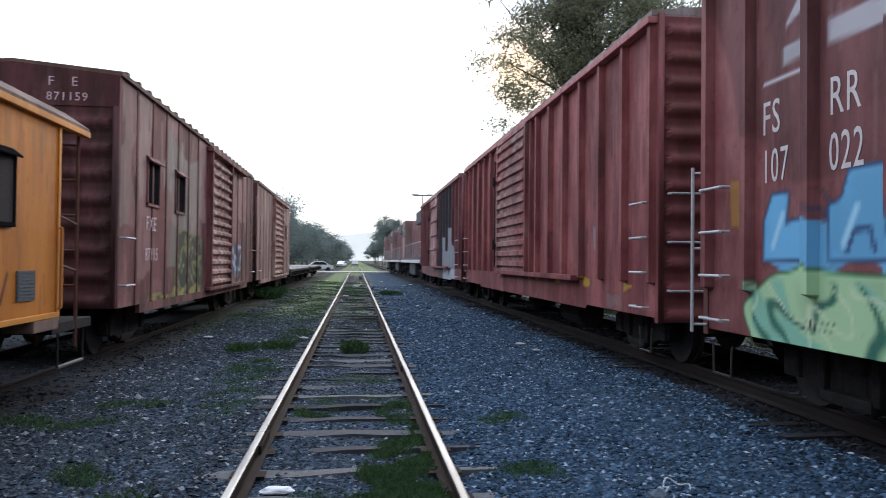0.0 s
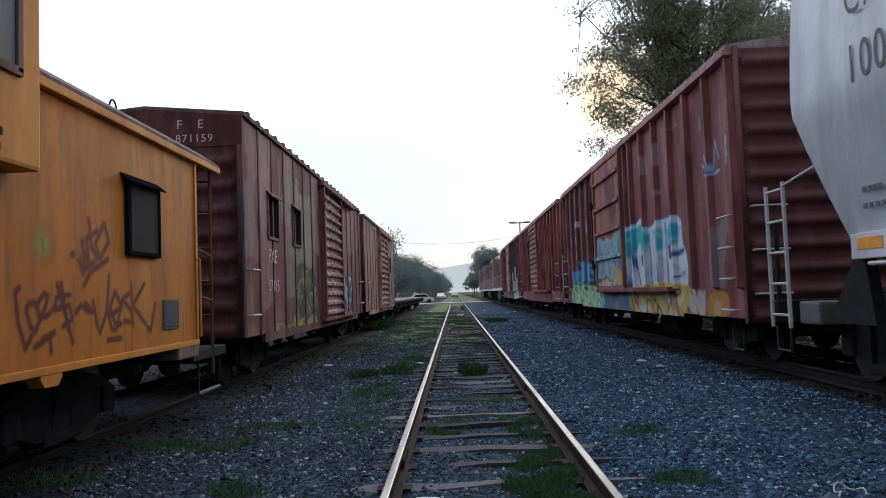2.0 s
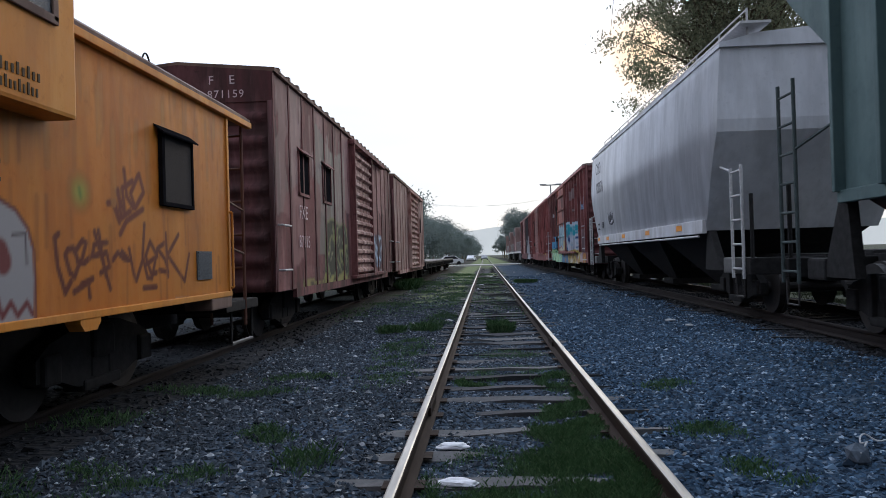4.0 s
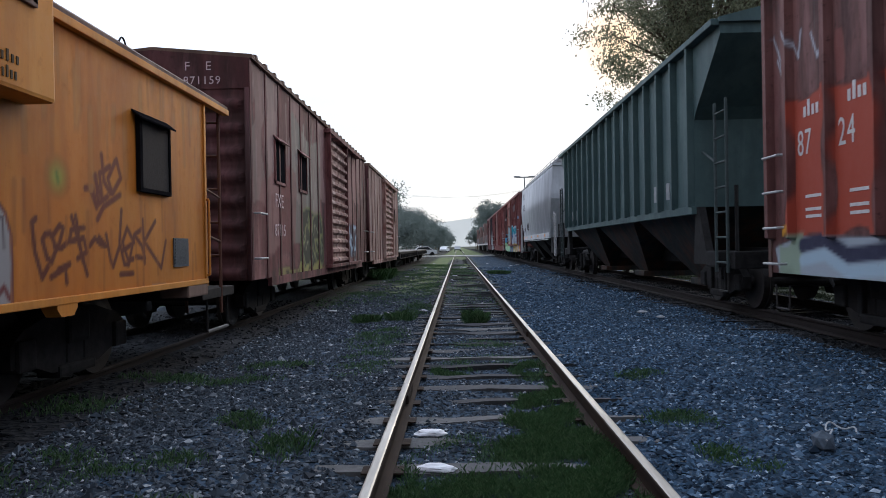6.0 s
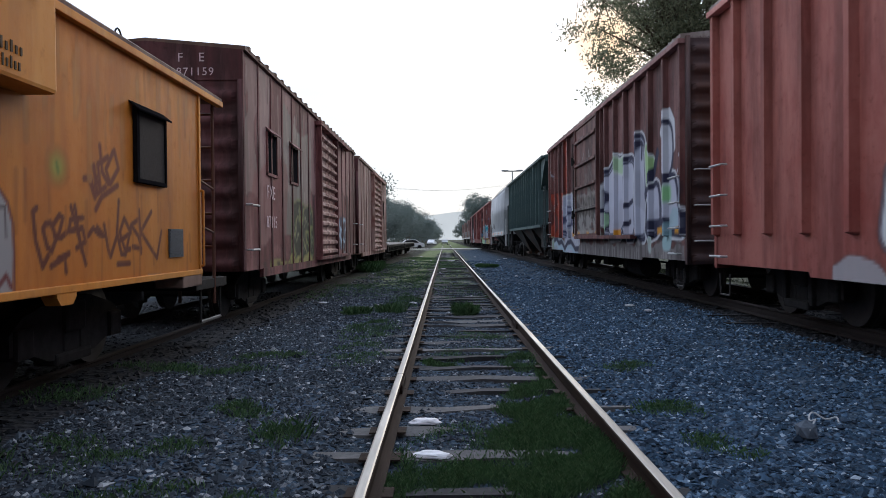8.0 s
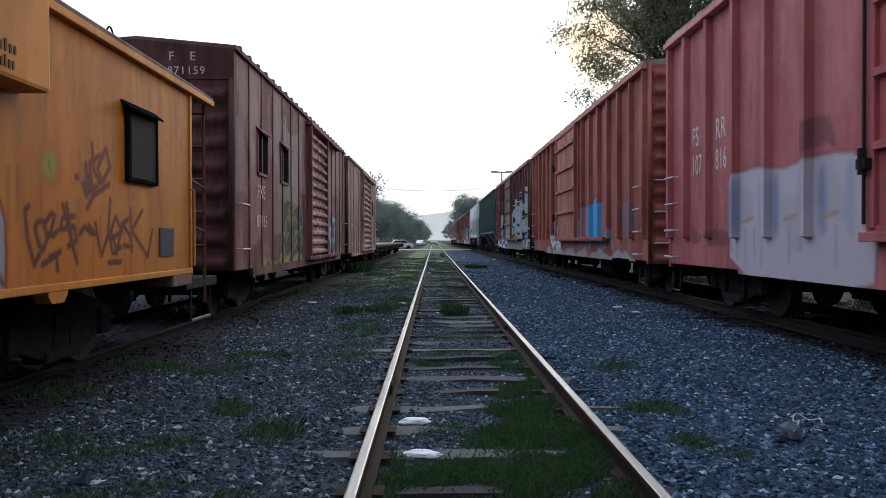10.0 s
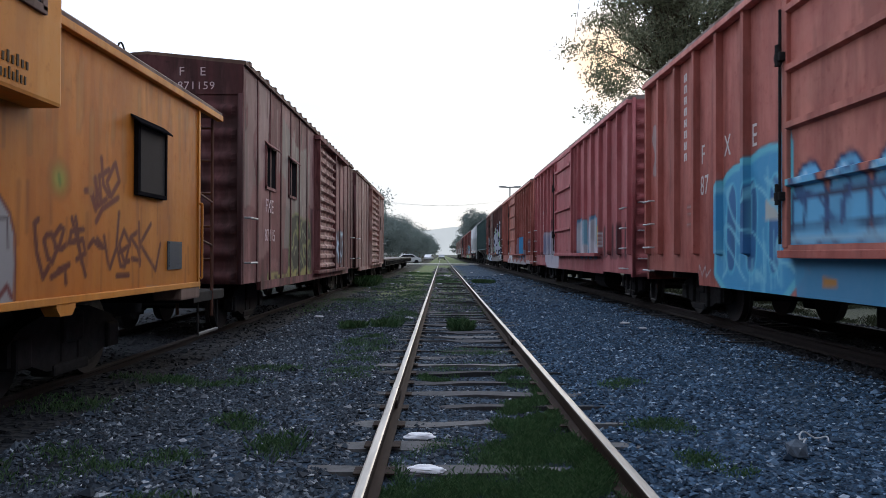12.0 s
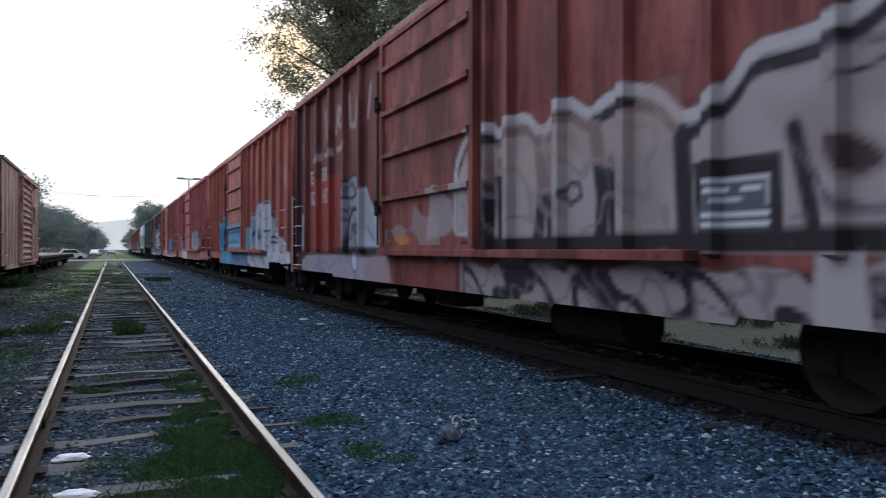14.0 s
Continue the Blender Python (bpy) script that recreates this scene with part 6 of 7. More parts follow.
def hopper(front, length, label, col, fade, ribbed, low, ins_low, ins_top, wear):
    """A covered hopper wagon: tapered body, discharge chutes, end platforms with ladders, roof walk."""
    w = thing("hopper_wagon", label, "freight wagon", "wagons of the moving train")
    top = 4.42
    skin = paint("hopper_paint", col, fade, tuple(c * 0.55 for c in col), wear, 0.5)
    zk = low + 0.55 * (top - low)                     # height at which the end slope begins
    rings = []
    for z in np.linspace(low, top, 16):
        t = 0 if z > zk and not ribbed else max(0.0, (zk - z) / (zk - low)) if not ribbed else max(0.0, min(1.0, (top - 0.2 - z) / (top - 0.2 - zk)))
        ins = ins_top + (ins_low - ins_top) * t
        bulge = 0.0 if ribbed else 0.09 * math.sin(math.pi * (z - low) / (top - low))
        hw = 1.5 + bulge
        rings.append([(-hw, -ins, z), (-hw, -length + ins, z), (hw, -length + ins, z), (hw, -ins, z)])
    bm = loft(bms(), rings)
    for f in bm.faces:
        f.smooth = not ribbed and abs(f.normal.x) > 0.8
    body = part("body", bm, skin, w)
    # arched roof with hatches and a railed walkway
    bm = bms()
    prism(bm, [(-1.53, top - 0.02), (-1.53, top + 0.05), (-0.9, top + 0.2), (0, top + 0.27), (0.9, top + 0.2), (1.53, top + 0.05), (1.53, top - 0.02)], -length + ins_top - 0.06, -ins_top + 0.06, "y")
    roof = part("roof", bm, skin, w)
    if not ribbed:
        bm = bms()
        y = -ins_top
        while y > -length + ins_top:
            rod(bm, (-1.05, y, top + 0.15), (-1.05, y, top + 0.62), 0.018, 6)
            y -= 1.5
        rod(bm, (-1.05, -ins_top, top + 0.6), (-1.05, -length + ins_top, top + 0.6), 0.014, 6)
        box(bm, -1.25, -0.75, -length + 0.9, -0.9, top + 0.3, top + 0.34)
        part("roof_walk", bm, M["grab"], roof)
        bm = box(bms(), -1.575, -1.49, -length + ins_low, -ins_low, low - 0.05, low + 0.2, 0.01)
        part("side_sill", bm, shared("hopper_white", lambda: paint("hopper_white_band", (0.62, 0.63, 0.65), (0.5, 0.5, 0.52), (0.3, 0.28, 0.26), 0.4)), w, "white painted sill band")
        bm = rod(bms(), (-1.56, -ins_low - 0.3, low - 0.1), (-1.56, -length + ins_low + 0.3, low - 0.1), 0.022, 8)
        part("pipe", bm, M["grab"], w)
    else:
        bm = bms()
        box(bm, -0.1, 0.05, -0.04, 0.04, low, top, 0.012)
        rib = mesh_from("rib", bm, skin)
        n = 15
        for i in range(n + 1):
            y = -ins_low - 0.05 - (length - 2 * ins_low - 0.1) * i / n
            part("rib", rib, None, body, at=pose(-1.52, y, 0))
        bm = box(bms(), -1.56, -1.46, -length + ins_low, -ins_low, low - 0.12, low + 0.02, 0.01)
        part("side_sill", bm, skin, w)
        bm = box(bms(), -1.64, 1.64, -length + ins_top, -ins_top, top - 0.06, top + 0.04, 0.01)
        part("top_chord", bm, skin, w)
    # chutes
    span = (length - 2 * ins_low) / 3
    for i in range(3):
        a = -ins_low - span * i - 0.1
        b = a - span + 0.2
        c = (a + b) / 2
        bm = loft(bms(), [[(-0.55, c + 0.4, 0.32), (-0.55, c - 0.4, 0.32), (0.55, c - 0.4, 0.32), (0.55, c + 0.4, 0.32)],
                          [(-1.42, a, low + 0.01), (-1.42, b, low + 0.01), (1.42, b, low + 0.01), (1.42, a, low + 0.01)]])
        box(bm, -0.7, 0.7, c - 0.5, c + 0.5, 0.2, 0.34, 0.02)
        part("chute", bm, M["iron"] if not ribbed else shared("chute_paint", lambda: paint("chute_paint", (0.012, 0.016, 0.016), (0.02, 0.024, 0.024))), w)
    bm = box(bms(), -0.35, 0.35, -length + 0.1, -0.1, 0.62, 0.95)
    for y in (-0.15, -length + 0.15):
        box(bm, -1.5, 1.5, y - 0.12, y + 0.12, 0.66, 0.92, 0.02)
        for s in (-1, 1):
            rod(bm, (s * 1.42, y, 0.9), (s * 1.42, y, 1.9), 0.03, 6)
    for y, o in ((-ins_low, 1), (-length + ins_low, -1)):
        prism(bm, [(y - 0.05 * o, low), (y + 0.1 * o, low), (y + (ins_low - 0.2) * o * 0.35, 0.7), (y - 0.2 * o, 0.7)], -1.48, -1.36, "x")
    part("underframe", bm, M["iron"], w)
    # end ladders and stirrups
    for y, o in ((-0.2, -1), (-length + 0.2, 1)):
        bm = bms()
        for s in (0, 0.5):
            rod(bm, (-1.54, y + o * s, 0.6), (-1.54, y + o * s, 2.35 if not ribbed else 3.2), 0.026, 8)
        for z in np.arange(0.75, 2.4 if not ribbed else 3.2, 0.38):
            rod(bm, (-1.54, y, z), (-1.54, y + o * 0.5, z), 0.018, 6)
        rod(bm, (-1.54, y + o * 0.5, 2.3), (-1.35, y + o * (ins_low - 0.15), 2.6), 0.02, 6)
        part("ladder", bm, M["grab"] if not ribbed else shared("dark_grab", lambda: plain("dull_green_steel", (0.055, 0.07, 0.07), 0.7, 0.1)), w)
        part("stirrup_step", shared("stirrup", stirrup_mesh), None, w, at=pose(-1.52, y + o * 0.25, 0.62))
        bm = bms()
        box(bm, -1.5, -1.1, y + o * 0.9 - 0.25, y + o * 0.9 + 0.25, 0.66, 0.92, 0.03)
        part("platform_bracket", bm, M["dull"] if not ribbed else M["iron"], w)
    for y in (-1.95, -length + 1.95):
        bogie(w, y)
    coupler(w, 0.1), coupler(w, -length - 0.1, True)
    WAGONS.append((w, front))
    return w, body, low


hw, hb, hl = hopper(-8.75, 17.3, "smooth grey covered hopper with a white sill band", (0.52, 0.53, 0.56), (0.6, 0.61, 0.64), False, 1.4, 2.25, 1.15, 0.3)
for txt, y, z, s in (("CMO", -2.45, 3.7, 0.62), ("100076", -2.42, 3.05, 0.62)):
    lettering(txt, s * 0.86, M["dark_ink"], hb, Matrix.Translation((-1.598, y, z)) @ FACE_NX, 1.15, 0.8)
bm = bms()
for i in range(4):
    box(bm, -1.585, -1.575, -2.6 - i * 0.09, -2.54 - i * 0.09, 1.98, 2.03), box(bm, -1.58, -1.57, -2.6 - i * 0.1, -2.54 - i * 0.1, 1.82, 1.87)
box(bm, -1.585, -1.57, -3.7, -3.5, 1.85, 2.05)
part("lettering", bm, M["dark_ink"], hb)
bm = bms()
scrawl = [(-4.6, 2.3), (-4.75, 1.98), (-4.85, 2.28), (-5.0, 2.0), (-5.1, 2.3), (-5.25, 2.05), (-5.4, 2.34), (-5.5, 1.98), (-5.2, 1.92), (-4.8, 1.96)]
for (a, b), (c, d) in zip(scrawl, scrawl[1:]):
    rod(bm, (-1.55, a, b), (-1.55, c, d), 0.032, 6)
part("graffiti_tag", bm, M["dark_ink"], hb, "grey sprayed scrawl")
plate = mesh_from("reflector", box(bms(), -1.582, -1.572, -0.22, 0.22, 1.44, 1.55), M["orange_mark"])
for y in (-2.6, -4.45, -7.2, -10.4, -13.4):
    part("reflector", plate, None, hw, "orange reflector plate", pose(0, y, 0))
hw2, hb2, hl2 = hopper(-27.2, 18.7, "dull green ribbed covered hopper", (0.05, 0.088, 0.09), (0.075, 0.12, 0.118), True, 1.66, 1.85, 0.5, 0.3)
stencil = mesh_from("stencil_panel", box(bms(), -1.512, -1.502, -0.12, 0.12, 1.88, 2.2), M["lamp_grey"])
for y in (-3.1, -3.9, -14.3, -15.2):
    part("stencil_panel", stencil, None, hb2, "pale stencil panel", pose(0, y, 0))


def locomotive(front):
    """A diesel locomotive: long hood, cab, walkways with handrails, fuel tank."""
    w = thing("locomotive", "red and dark diesel locomotive with pale stripes", "locomotive", "locomotives of the moving train")
    red = shared("loco_red", lambda: paint("locomotive_red", (0.15, 0.028, 0.034), (0.2, 0.06, 0.06), (0.04, 0.03, 0.035), 0.5))
    dark = shared("loco_dark", lambda: paint("locomotive_dark", (0.05, 0.05, 0.055), (0.08, 0.08, 0.085), (0.03, 0.03, 0.03), 0.4))
    pale = shared("loco_pale", lambda: paint("locomotive_pale", (0.28, 0.17, 0.155), (0.33, 0.22, 0.2), (0.15, 0.09, 0.08), 0.4))
    part("deck", box(bms(), -1.5, 1.5, -20, 0, 1.25, 1.5, 0.03), dark, w)
    bm = box(bms(), -0.95, 0.95, -19.2, -5.2, 1.5, 4.3, 0.08)
    for y in np.arange(-18.5, -6, 1.1):
        box(bm, -0.98, -0.94, y, y + 0.9, 1.8, 3.7, 0.02)
    part("hood", bm, red, w)
    bm = box(bms(), -1.52, 1.52, -5.2, -2.6, 1.5, 4.5, 0.1)
    cab = part("cab", bm, pale, w)
    bm = box(bms(), -1.535, -1.52, -4.7, -3.2, 3.2, 3.95)
    box(bm, -1.3, 1.3, -2.61, -2.58, 3.2, 3.9)
    part("window", bm, M["glass"], cab)
    part("nose", box(bms(), -0.85, 0.85, -2.6, -0.7, 1.5, 3.0, 0.12), red, w)
    part("radiator", box(bms(), -1.35, 1.35, -19.0, -14.6, 3.7, 4.5, 0.06), dark, w)
    bm = rod(bms(), (0, -9.5, 4.3), (0, -9.5, 4.62), 0.28, 12)
    for y in (-16, -17.8):
        rod(bm, (0, y, 4.5), (0, y, 4.62), 0.6, 16)
    part("exhaust", bm, dark, w)
    bm = bms()
    for y in np.arange(-19.6, -5.5, 1.6):
        rod(bm, (-1.47, y, 1.5), (-1.47, y, 2.5), 0.02, 6)
    rod(bm, (-1.47, -19.6, 2.5), (-1.47, -5.5, 2.5), 0.02, 6)
    part("handrail", bm, M["grab"], w)
    part("stripe", box(bms(), -1.53, -1.5, -19.9, -0.1, 1.22, 1.42), M["white_ink"], w)
    part("fuel_tank", box(bms(), -1.25, 1.25, -12.6, -7.4, 0.35, 1.2, 0.15), dark, w)
    for y in (-4.2, -15.8):
        bogie(w, y, False)
    coupler(w, 0.1), coupler(w, -20.1, True)
    WAGONS.append((w, front))
    return w


for f in (65.6, 87.0, 108.4):
    locomotive(f)

# ---------------------------------------------------------------- stored cars on the siding
# Local axes: x from the siding's centre line, y as the world's, z from its rail head.
CX, CZ = -LEFT_X, -RAIL_LEFT


def caboose_art(a):
    ink, thin = (0.085, 0.007, 0.002), 0.05
    for s in ([(5.59, 1.63), (5.54, 1.6), (5.57, 1.4), (5.66, 1.21), (5.74, 1.29)], [(5.71, 1.52), (5.67, 1.48), (5.73, 1.35), (5.79, 1.32), (5.86, 1.42), (5.78, 1.53), (5.71, 1.52)],
              [(5.89, 1.43), (5.96, 1.57), (5.91, 1.59), (5.81, 1.51), (5.84, 1.42), (5.93, 1.42), (6.01, 1.46)], [(6.28, 1.58), (6.08, 1.56), (6.05, 1.47), (6.27, 1.5), (6.32, 1.39), (6.17, 1.34)],
              [(6.09, 1.66), (6.32, 1.21)], [(6.15, 1.67), (6.25, 1.32)]):
        a.stroke(s, thin, ink, 0.016)
    for s in ([(6.37, 1.44), (6.46, 1.5), (6.56, 1.45), (6.65, 1.44), (6.53, 1.51)], [(6.66, 1.53), (6.73, 1.33), (6.78, 1.26), (6.92, 1.45), (7.0, 1.28), (7.09, 1.27), (7.22, 1.54)],
              [(6.96, 1.75), (6.91, 1.45)], [(6.99, 1.4), (7.21, 1.47), (7.07, 1.6), (6.97, 1.47), (7.08, 1.31), (7.19, 1.32)], [(7.4, 1.6), (7.22, 1.54), (7.38, 1.44), (7.45, 1.32), (7.25, 1.34)],
              [(7.41, 1.68), (7.44, 1.28)], [(7.71, 1.68), (7.44, 1.48), (7.84, 1.22), (7.97, 1.49)], [(5.78, 1.21), (5.97, 1.27), (6.05, 1.3), (5.88, 1.26)], [(5.99, 1.23), (6.0, 1.16)], [(6.92, 1.19), (7.18, 1.19)]):
        a.stroke(s, thin, ink, 0.016)
    for s in ([(6.31, 1.86), (6.43, 1.88), (6.5, 1.72), (6.39, 1.87)], [(6.49, 1.98), (6.53, 1.75), (6.7, 1.82)], [(6.6, 2.16), (6.64, 1.94), (6.75, 1.85)],
              [(6.85, 2.13), (6.71, 1.97), (6.79, 1.85), (6.96, 2.0), (6.88, 2.15)], [(6.45, 1.98), (6.6, 1.79), (6.56, 2.0), (6.75, 2.08)], [(6.51, 1.62), (6.62, 1.73), (6.94, 1.85)]):
        a.stroke([(y, z + 0.035) for y, z in s], 0.055, (0.11, 0.009, 0.003), 0.02)
    # sprayed green spot, grey arched panel with a dark disc
    d = np.hypot((a.Y - 5.89) / 1.1, a.Z - 1.95)
    a.lay(0.8 * np.clip(1.2 - d / 0.16, 0, 1), (0.27, 0.36, 0.05))
    a.scratch(4.6, 9.1, 2.4, 3.12, (0.56, 0.27, 0.06), 40, 5, 0.03, 0.45), a.scratch(4.6, 9.1, 1.3, 3.1, (0.26, 0.07, 0.01), 40, 6, 0.02, 0.4)
    a.stroke([(5.88, 1.98), (5.9, 1.91)], 0.05, (0.1, 0.16, 0.02), 0.03)
    edge = np.interp(a.Z, [1.05, 1.32, 1.51, 1.65, 1.77, 1.83, 1.84], [5.29, 5.3, 5.29, 5.23, 5.1, 4.93, 4.4])
    inside = np.where(a.Z < 1.84, np.minimum(edge - a.Y, a.Y - 7.9 + edge) / 0.02, -1)
    a.lay(inside, (0.26, 0.25, 0.25))
    a.stroke([(4.79, 1.84), (4.93, 1.83), (5.1, 1.77), (5.23, 1.65), (5.29, 1.51), (5.3, 1.32), (5.29, 1.05)], 0.03, (0.12, 0.025, 0.03), 0.02)
    a.stroke([(4.93, 1.5), (4.96, 1.44)], 0.17, (0.12, 0.02, 0.025), 0.03)
    a.stroke([(4.81, 1.24), (4.83, 1.14), (4.9, 1.2), (4.94, 1.09), (5.03, 1.18), (5.1, 1.09), (5.2, 1.17), (5.26, 1.09)], 0.04, (0.12, 0.02, 0.025), 0.02)
    a.stroke([(5.06, 1.61), (5.2, 1.62), (5.21, 1.42)], 0.02, (0.06, 0.05, 0.06), 0.015)
    a.patch(3.0, 9.3, 0.5, 1.04, (0.52, 0.19, 0.03), 0.05, 5, 2, 0.35)
    a.patch(8.6, 9.05, 0.98, 1.02, (0.2, 0.08, 0.03), 0.03, 9, 2, 0.8), a.patch(7.6, 7.95, 1.04, 1.08, (0.6, 0.55, 0.4), 0.03, 9, 2, 0.7)


def put_art(me, V, sign, fn):
    art = Art(V[..., 1] * sign, V[..., 2])
    fn(art)
    me.color_attributes.new("art", "FLOAT_COLOR", "POINT").data.foreach_set("color", np.concatenate([art.rgb, art.a[..., None]], -1).astype(np.float32).ravel())


def flat_wall(name, x, ys, zs, material, parent, fn, thick=0.06):
    """An upright painted sheet that faces +x; heights and distances as in the world, moved into the thing's axes."""
    ny, nz = len(ys), len(zs)
    V = np.zeros((nz, ny, 3))
    V[..., 0], V[..., 1], V[..., 2] = x, np.asarray(ys)[None], np.asarray(zs)[:, None]
    i = (np.arange(nz - 1)[:, None] * ny + np.arange(ny - 1)[None]).ravel()
    me = raw_mesh(name, (V + np.array([CX, 0, CZ])).reshape(-1, 3), np.stack([i, i + 1, i + ny + 1, i + ny], -1), material)
    put_art(me, V, 1, fn)
    return part(name, me, None, parent)


def local(bm):
    bmesh.ops.translate(bm, verts=bm.verts, vec=(CX, 0, CZ))
    return bm


def caboose():
    c = thing("caboose", "orange-yellow caboose with red graffiti tags, stored on the siding", "caboose", at=pose(LEFT_X, 0, RAIL_LEFT))
    X, XF = -3.22, -6.52
    ys, zs = np.r_[np.arange(-1.5, 4.5, 0.25), np.arange(4.5, 9.21, 0.02)], np.r_[np.arange(1.03, 2.3, 0.018), np.arange(2.3, 3.13, 0.1), 3.13]
    side = flat_wall("side_wall", X, ys, zs, M["yellow"], c, caboose_art)
    bm = box(bms(), XF, X - 0.004, -1.5, 9.19, 1.02, 3.12)
    part("body", local(bm), M["yellow_trim"], c)
    bm = box(bms(), X - 0.03, X + 0.025, -1.5, 9.21, 1.0, 1.06, 0.008)
    box(bm, X - 0.03, X + 0.018, 9.15, 9.215, 0.97, 3.1, 0.006)
    rod(bm, (X + 0.05, 9.18, 1.1), (X + 0.05, 9.18, 1.98), 0.014, 6)
    for z in (1.1, 1.98):
        rod(bm, (X, 9.18, z), (X + 0.05, 9.18, z), 0.014, 6)
    part("corner_post", local(bm), M["yellow_trim"], c)
    # roof: low arch, reaching over the end platform, with an overhanging eave strip
    bm = bms()
    mid_x = (X + XF) / 2
    out = []
    for i in range(13):
        u = -1 + i / 6
        out.append((mid_x + u * 1.7, 3.2 + 0.5 * (1 - abs(u) ** 2.6)))
    prism(bm, out + [(mid_x + 1.7, 3.14), (mid_x - 1.7, 3.14)], -2.0, 9.98, "y")
    part("roof", local(bm), M["roof_brown"], c, "dark brown arched roof")
    bm = box(bms(), X - 0.02, X + 0.06, -2.0, 10.0, 3.095, 3.165, 0.008)
    part("eave", local(bm), M["yellow_trim"], c)
    # cupola bay, wider than the body
    bm = box(bms(), XF - 0.22, -3.0, 2.2, 5.48, 2.4, 4.25, 0.03)
    cup = part("cupola", local(bm), M["yellow_trim"], c)
    bm = box(bms(), -3.02, -2.99, 4.55, 5.18, 3.03, 3.8)
    part("window", local(bm), M["glass"], cup)
    bm = bms()
    for a, b, z0, z1 in ((4.5, 5.23, 2.98, 3.04), (4.5, 5.23, 3.78, 3.85), (4.5, 4.56, 3.0, 3.82), (5.17, 5.23, 3.0, 3.82)):
        box(bm, -3.01, -2.975, a, b, z0, z1, 0.006)
    part("window_frame", local(bm), M["roof_brown"], cup)
    bm = bms()
    for z, y0, y1 in ((2.585, 4.3, 5.06), (2.485, 4.4, 5.03)):
        k = 14
        for i in range(k):
            a = y0 + (y1 - y0) * i / k
            box(bm, -2.999, -2.994, a, a + (y1 - y0) / k * 0.42, z - 0.022, z + 0.03 + (0.022 if i % 5 in (1, 4) else 0))
    part("lettering", local(bm), M["brown_ink"], cup, "brown company name in plain bars")
    bm = bms()
    for a, b, z0, z1 in ((4.87, 4.89, 1.95, 2.07), (4.87, 4.95, 1.94, 1.965), (4.87, 4.94, 2.0, 2.02), (4.87, 4.95, 2.055, 2.08)):
        box(bm, X + 0.002, X + 0.005, a, b, z0, z1)
    part("lettering", local(bm), M["brown_ink"], side)
    # shuttered window with a bent hood, grille, jacking pad
    win = part("window", local(box(bms(), X + 0.002, X + 0.03, 7.33, 8.01, 1.97, 2.62, 0.006)), M["mesh"], c, "dark meshed window")
    bm = bms()
    for a, b, z0, z1 in ((7.28, 7.34, 1.96, 2.63), (8.0, 8.04, 1.96, 2.63), (7.28, 8.04, 1.94, 1.98), (7.28, 8.04, 2.61, 2.65)):
        box(bm, X, X + 0.045, a, b, z0, z1, 0.006)
    prism(bm, [(X, 2.67), (X + 0.09, 2.6), (X + 0.095, 2.615), (X, 2.69)], 7.2, 8.06, "y")
    part("window_frame", local(bm), M["black"], win)
    bm = box(bms(), X + 0.002, X + 0.015, 8.16, 8.58, 1.22, 1.52)
    for z in np.arange(1.25, 1.5, 0.035):
        box(bm, X + 0.012, X + 0.022, 8.18, 8.56, z, z + 0.018)
    part("grille", local(bm), M["vent_grey"], c, "grey louvred grille")
    bm = prism(bms(), [(5.82, 1.03), (5.82, 0.97), (5.88, 0.91), (6.06, 0.91), (6.12, 0.97), (6.12, 1.03)], X - 0.1, X + 0.02, "x")
    part("jacking_pad", local(bm), M["yellow_trim"], c)
    bm = box(bms(), X - 0.3, X + 0.02, 8.55, 9.2, 0.87, 1.01, 0.02)
    part("step_box", local(bm), M["roof_brown"], c)
    # end platform with ladder and rails
    bm = box(bms(), XF + 0.1, X - 0.05, 9.2, 10.45, 0.8, 0.92, 0.01)
    box(bm, -5.3, -4.4, -1.4, 10.5, 0.6, 0.9)
    part("platform", local(bm), M["iron"], c)
    bm = bms()
    for x in (X - 0.06, X - 0.5):
        rod(bm, (x, 9.93, 0.6), (x, 9.93, 3.2), 0.022, 8)
    for z in np.arange(0.9, 3.1, 0.42):
        rod(bm, (X - 0.06, 9.93, z), (X - 0.5, 9.93, z), 0.016, 6)
    for z in (1.5, 2.05):
        rod(bm, (X - 0.06, 9.2, z + 0.1), (X - 0.06, 9.93, z), 0.016, 6)
    part("ladder", local(bm), shared("rust_rail", lambda: paint("rusty_orange_rails", (0.11, 0.045, 0.025), (0.08, 0.035, 0.025))), c)
    bm = rod(bms(), (X - 0.1, 9.5, 0.4), (X - 0.1, 10.3, 0.4), 0.022, 6)
    part("step", local(bm), M["dull"], c)
    for y in (9.5, 10.3):
        part("step_hanger", local(rod(bms(), (X - 0.1, y, 0.4), (X - 0.1, y, 0.9), 0.014, 6)), M["iron"], c)
    bm = bms()
    for i in range(12):
        a = math.pi * i / 11
        b = math.pi * (i + 1) / 11
        if i < 11:
            rod(bm, (-3.9, 8.6 + 0.1 * math.cos(a), 3.58 + 0.15 * math.sin(a)), (-3.9, 8.6 + 0.1 * math.cos(b), 3.58 + 0.15 * math.sin(b)), 0.01, 6)
    part("roof_grab", local(bm), M["iron"], c)
    for y in (7.3, 0.3):
        bogie(c, y, False)
    coupler(c, 10.5)
    return c


caboose()


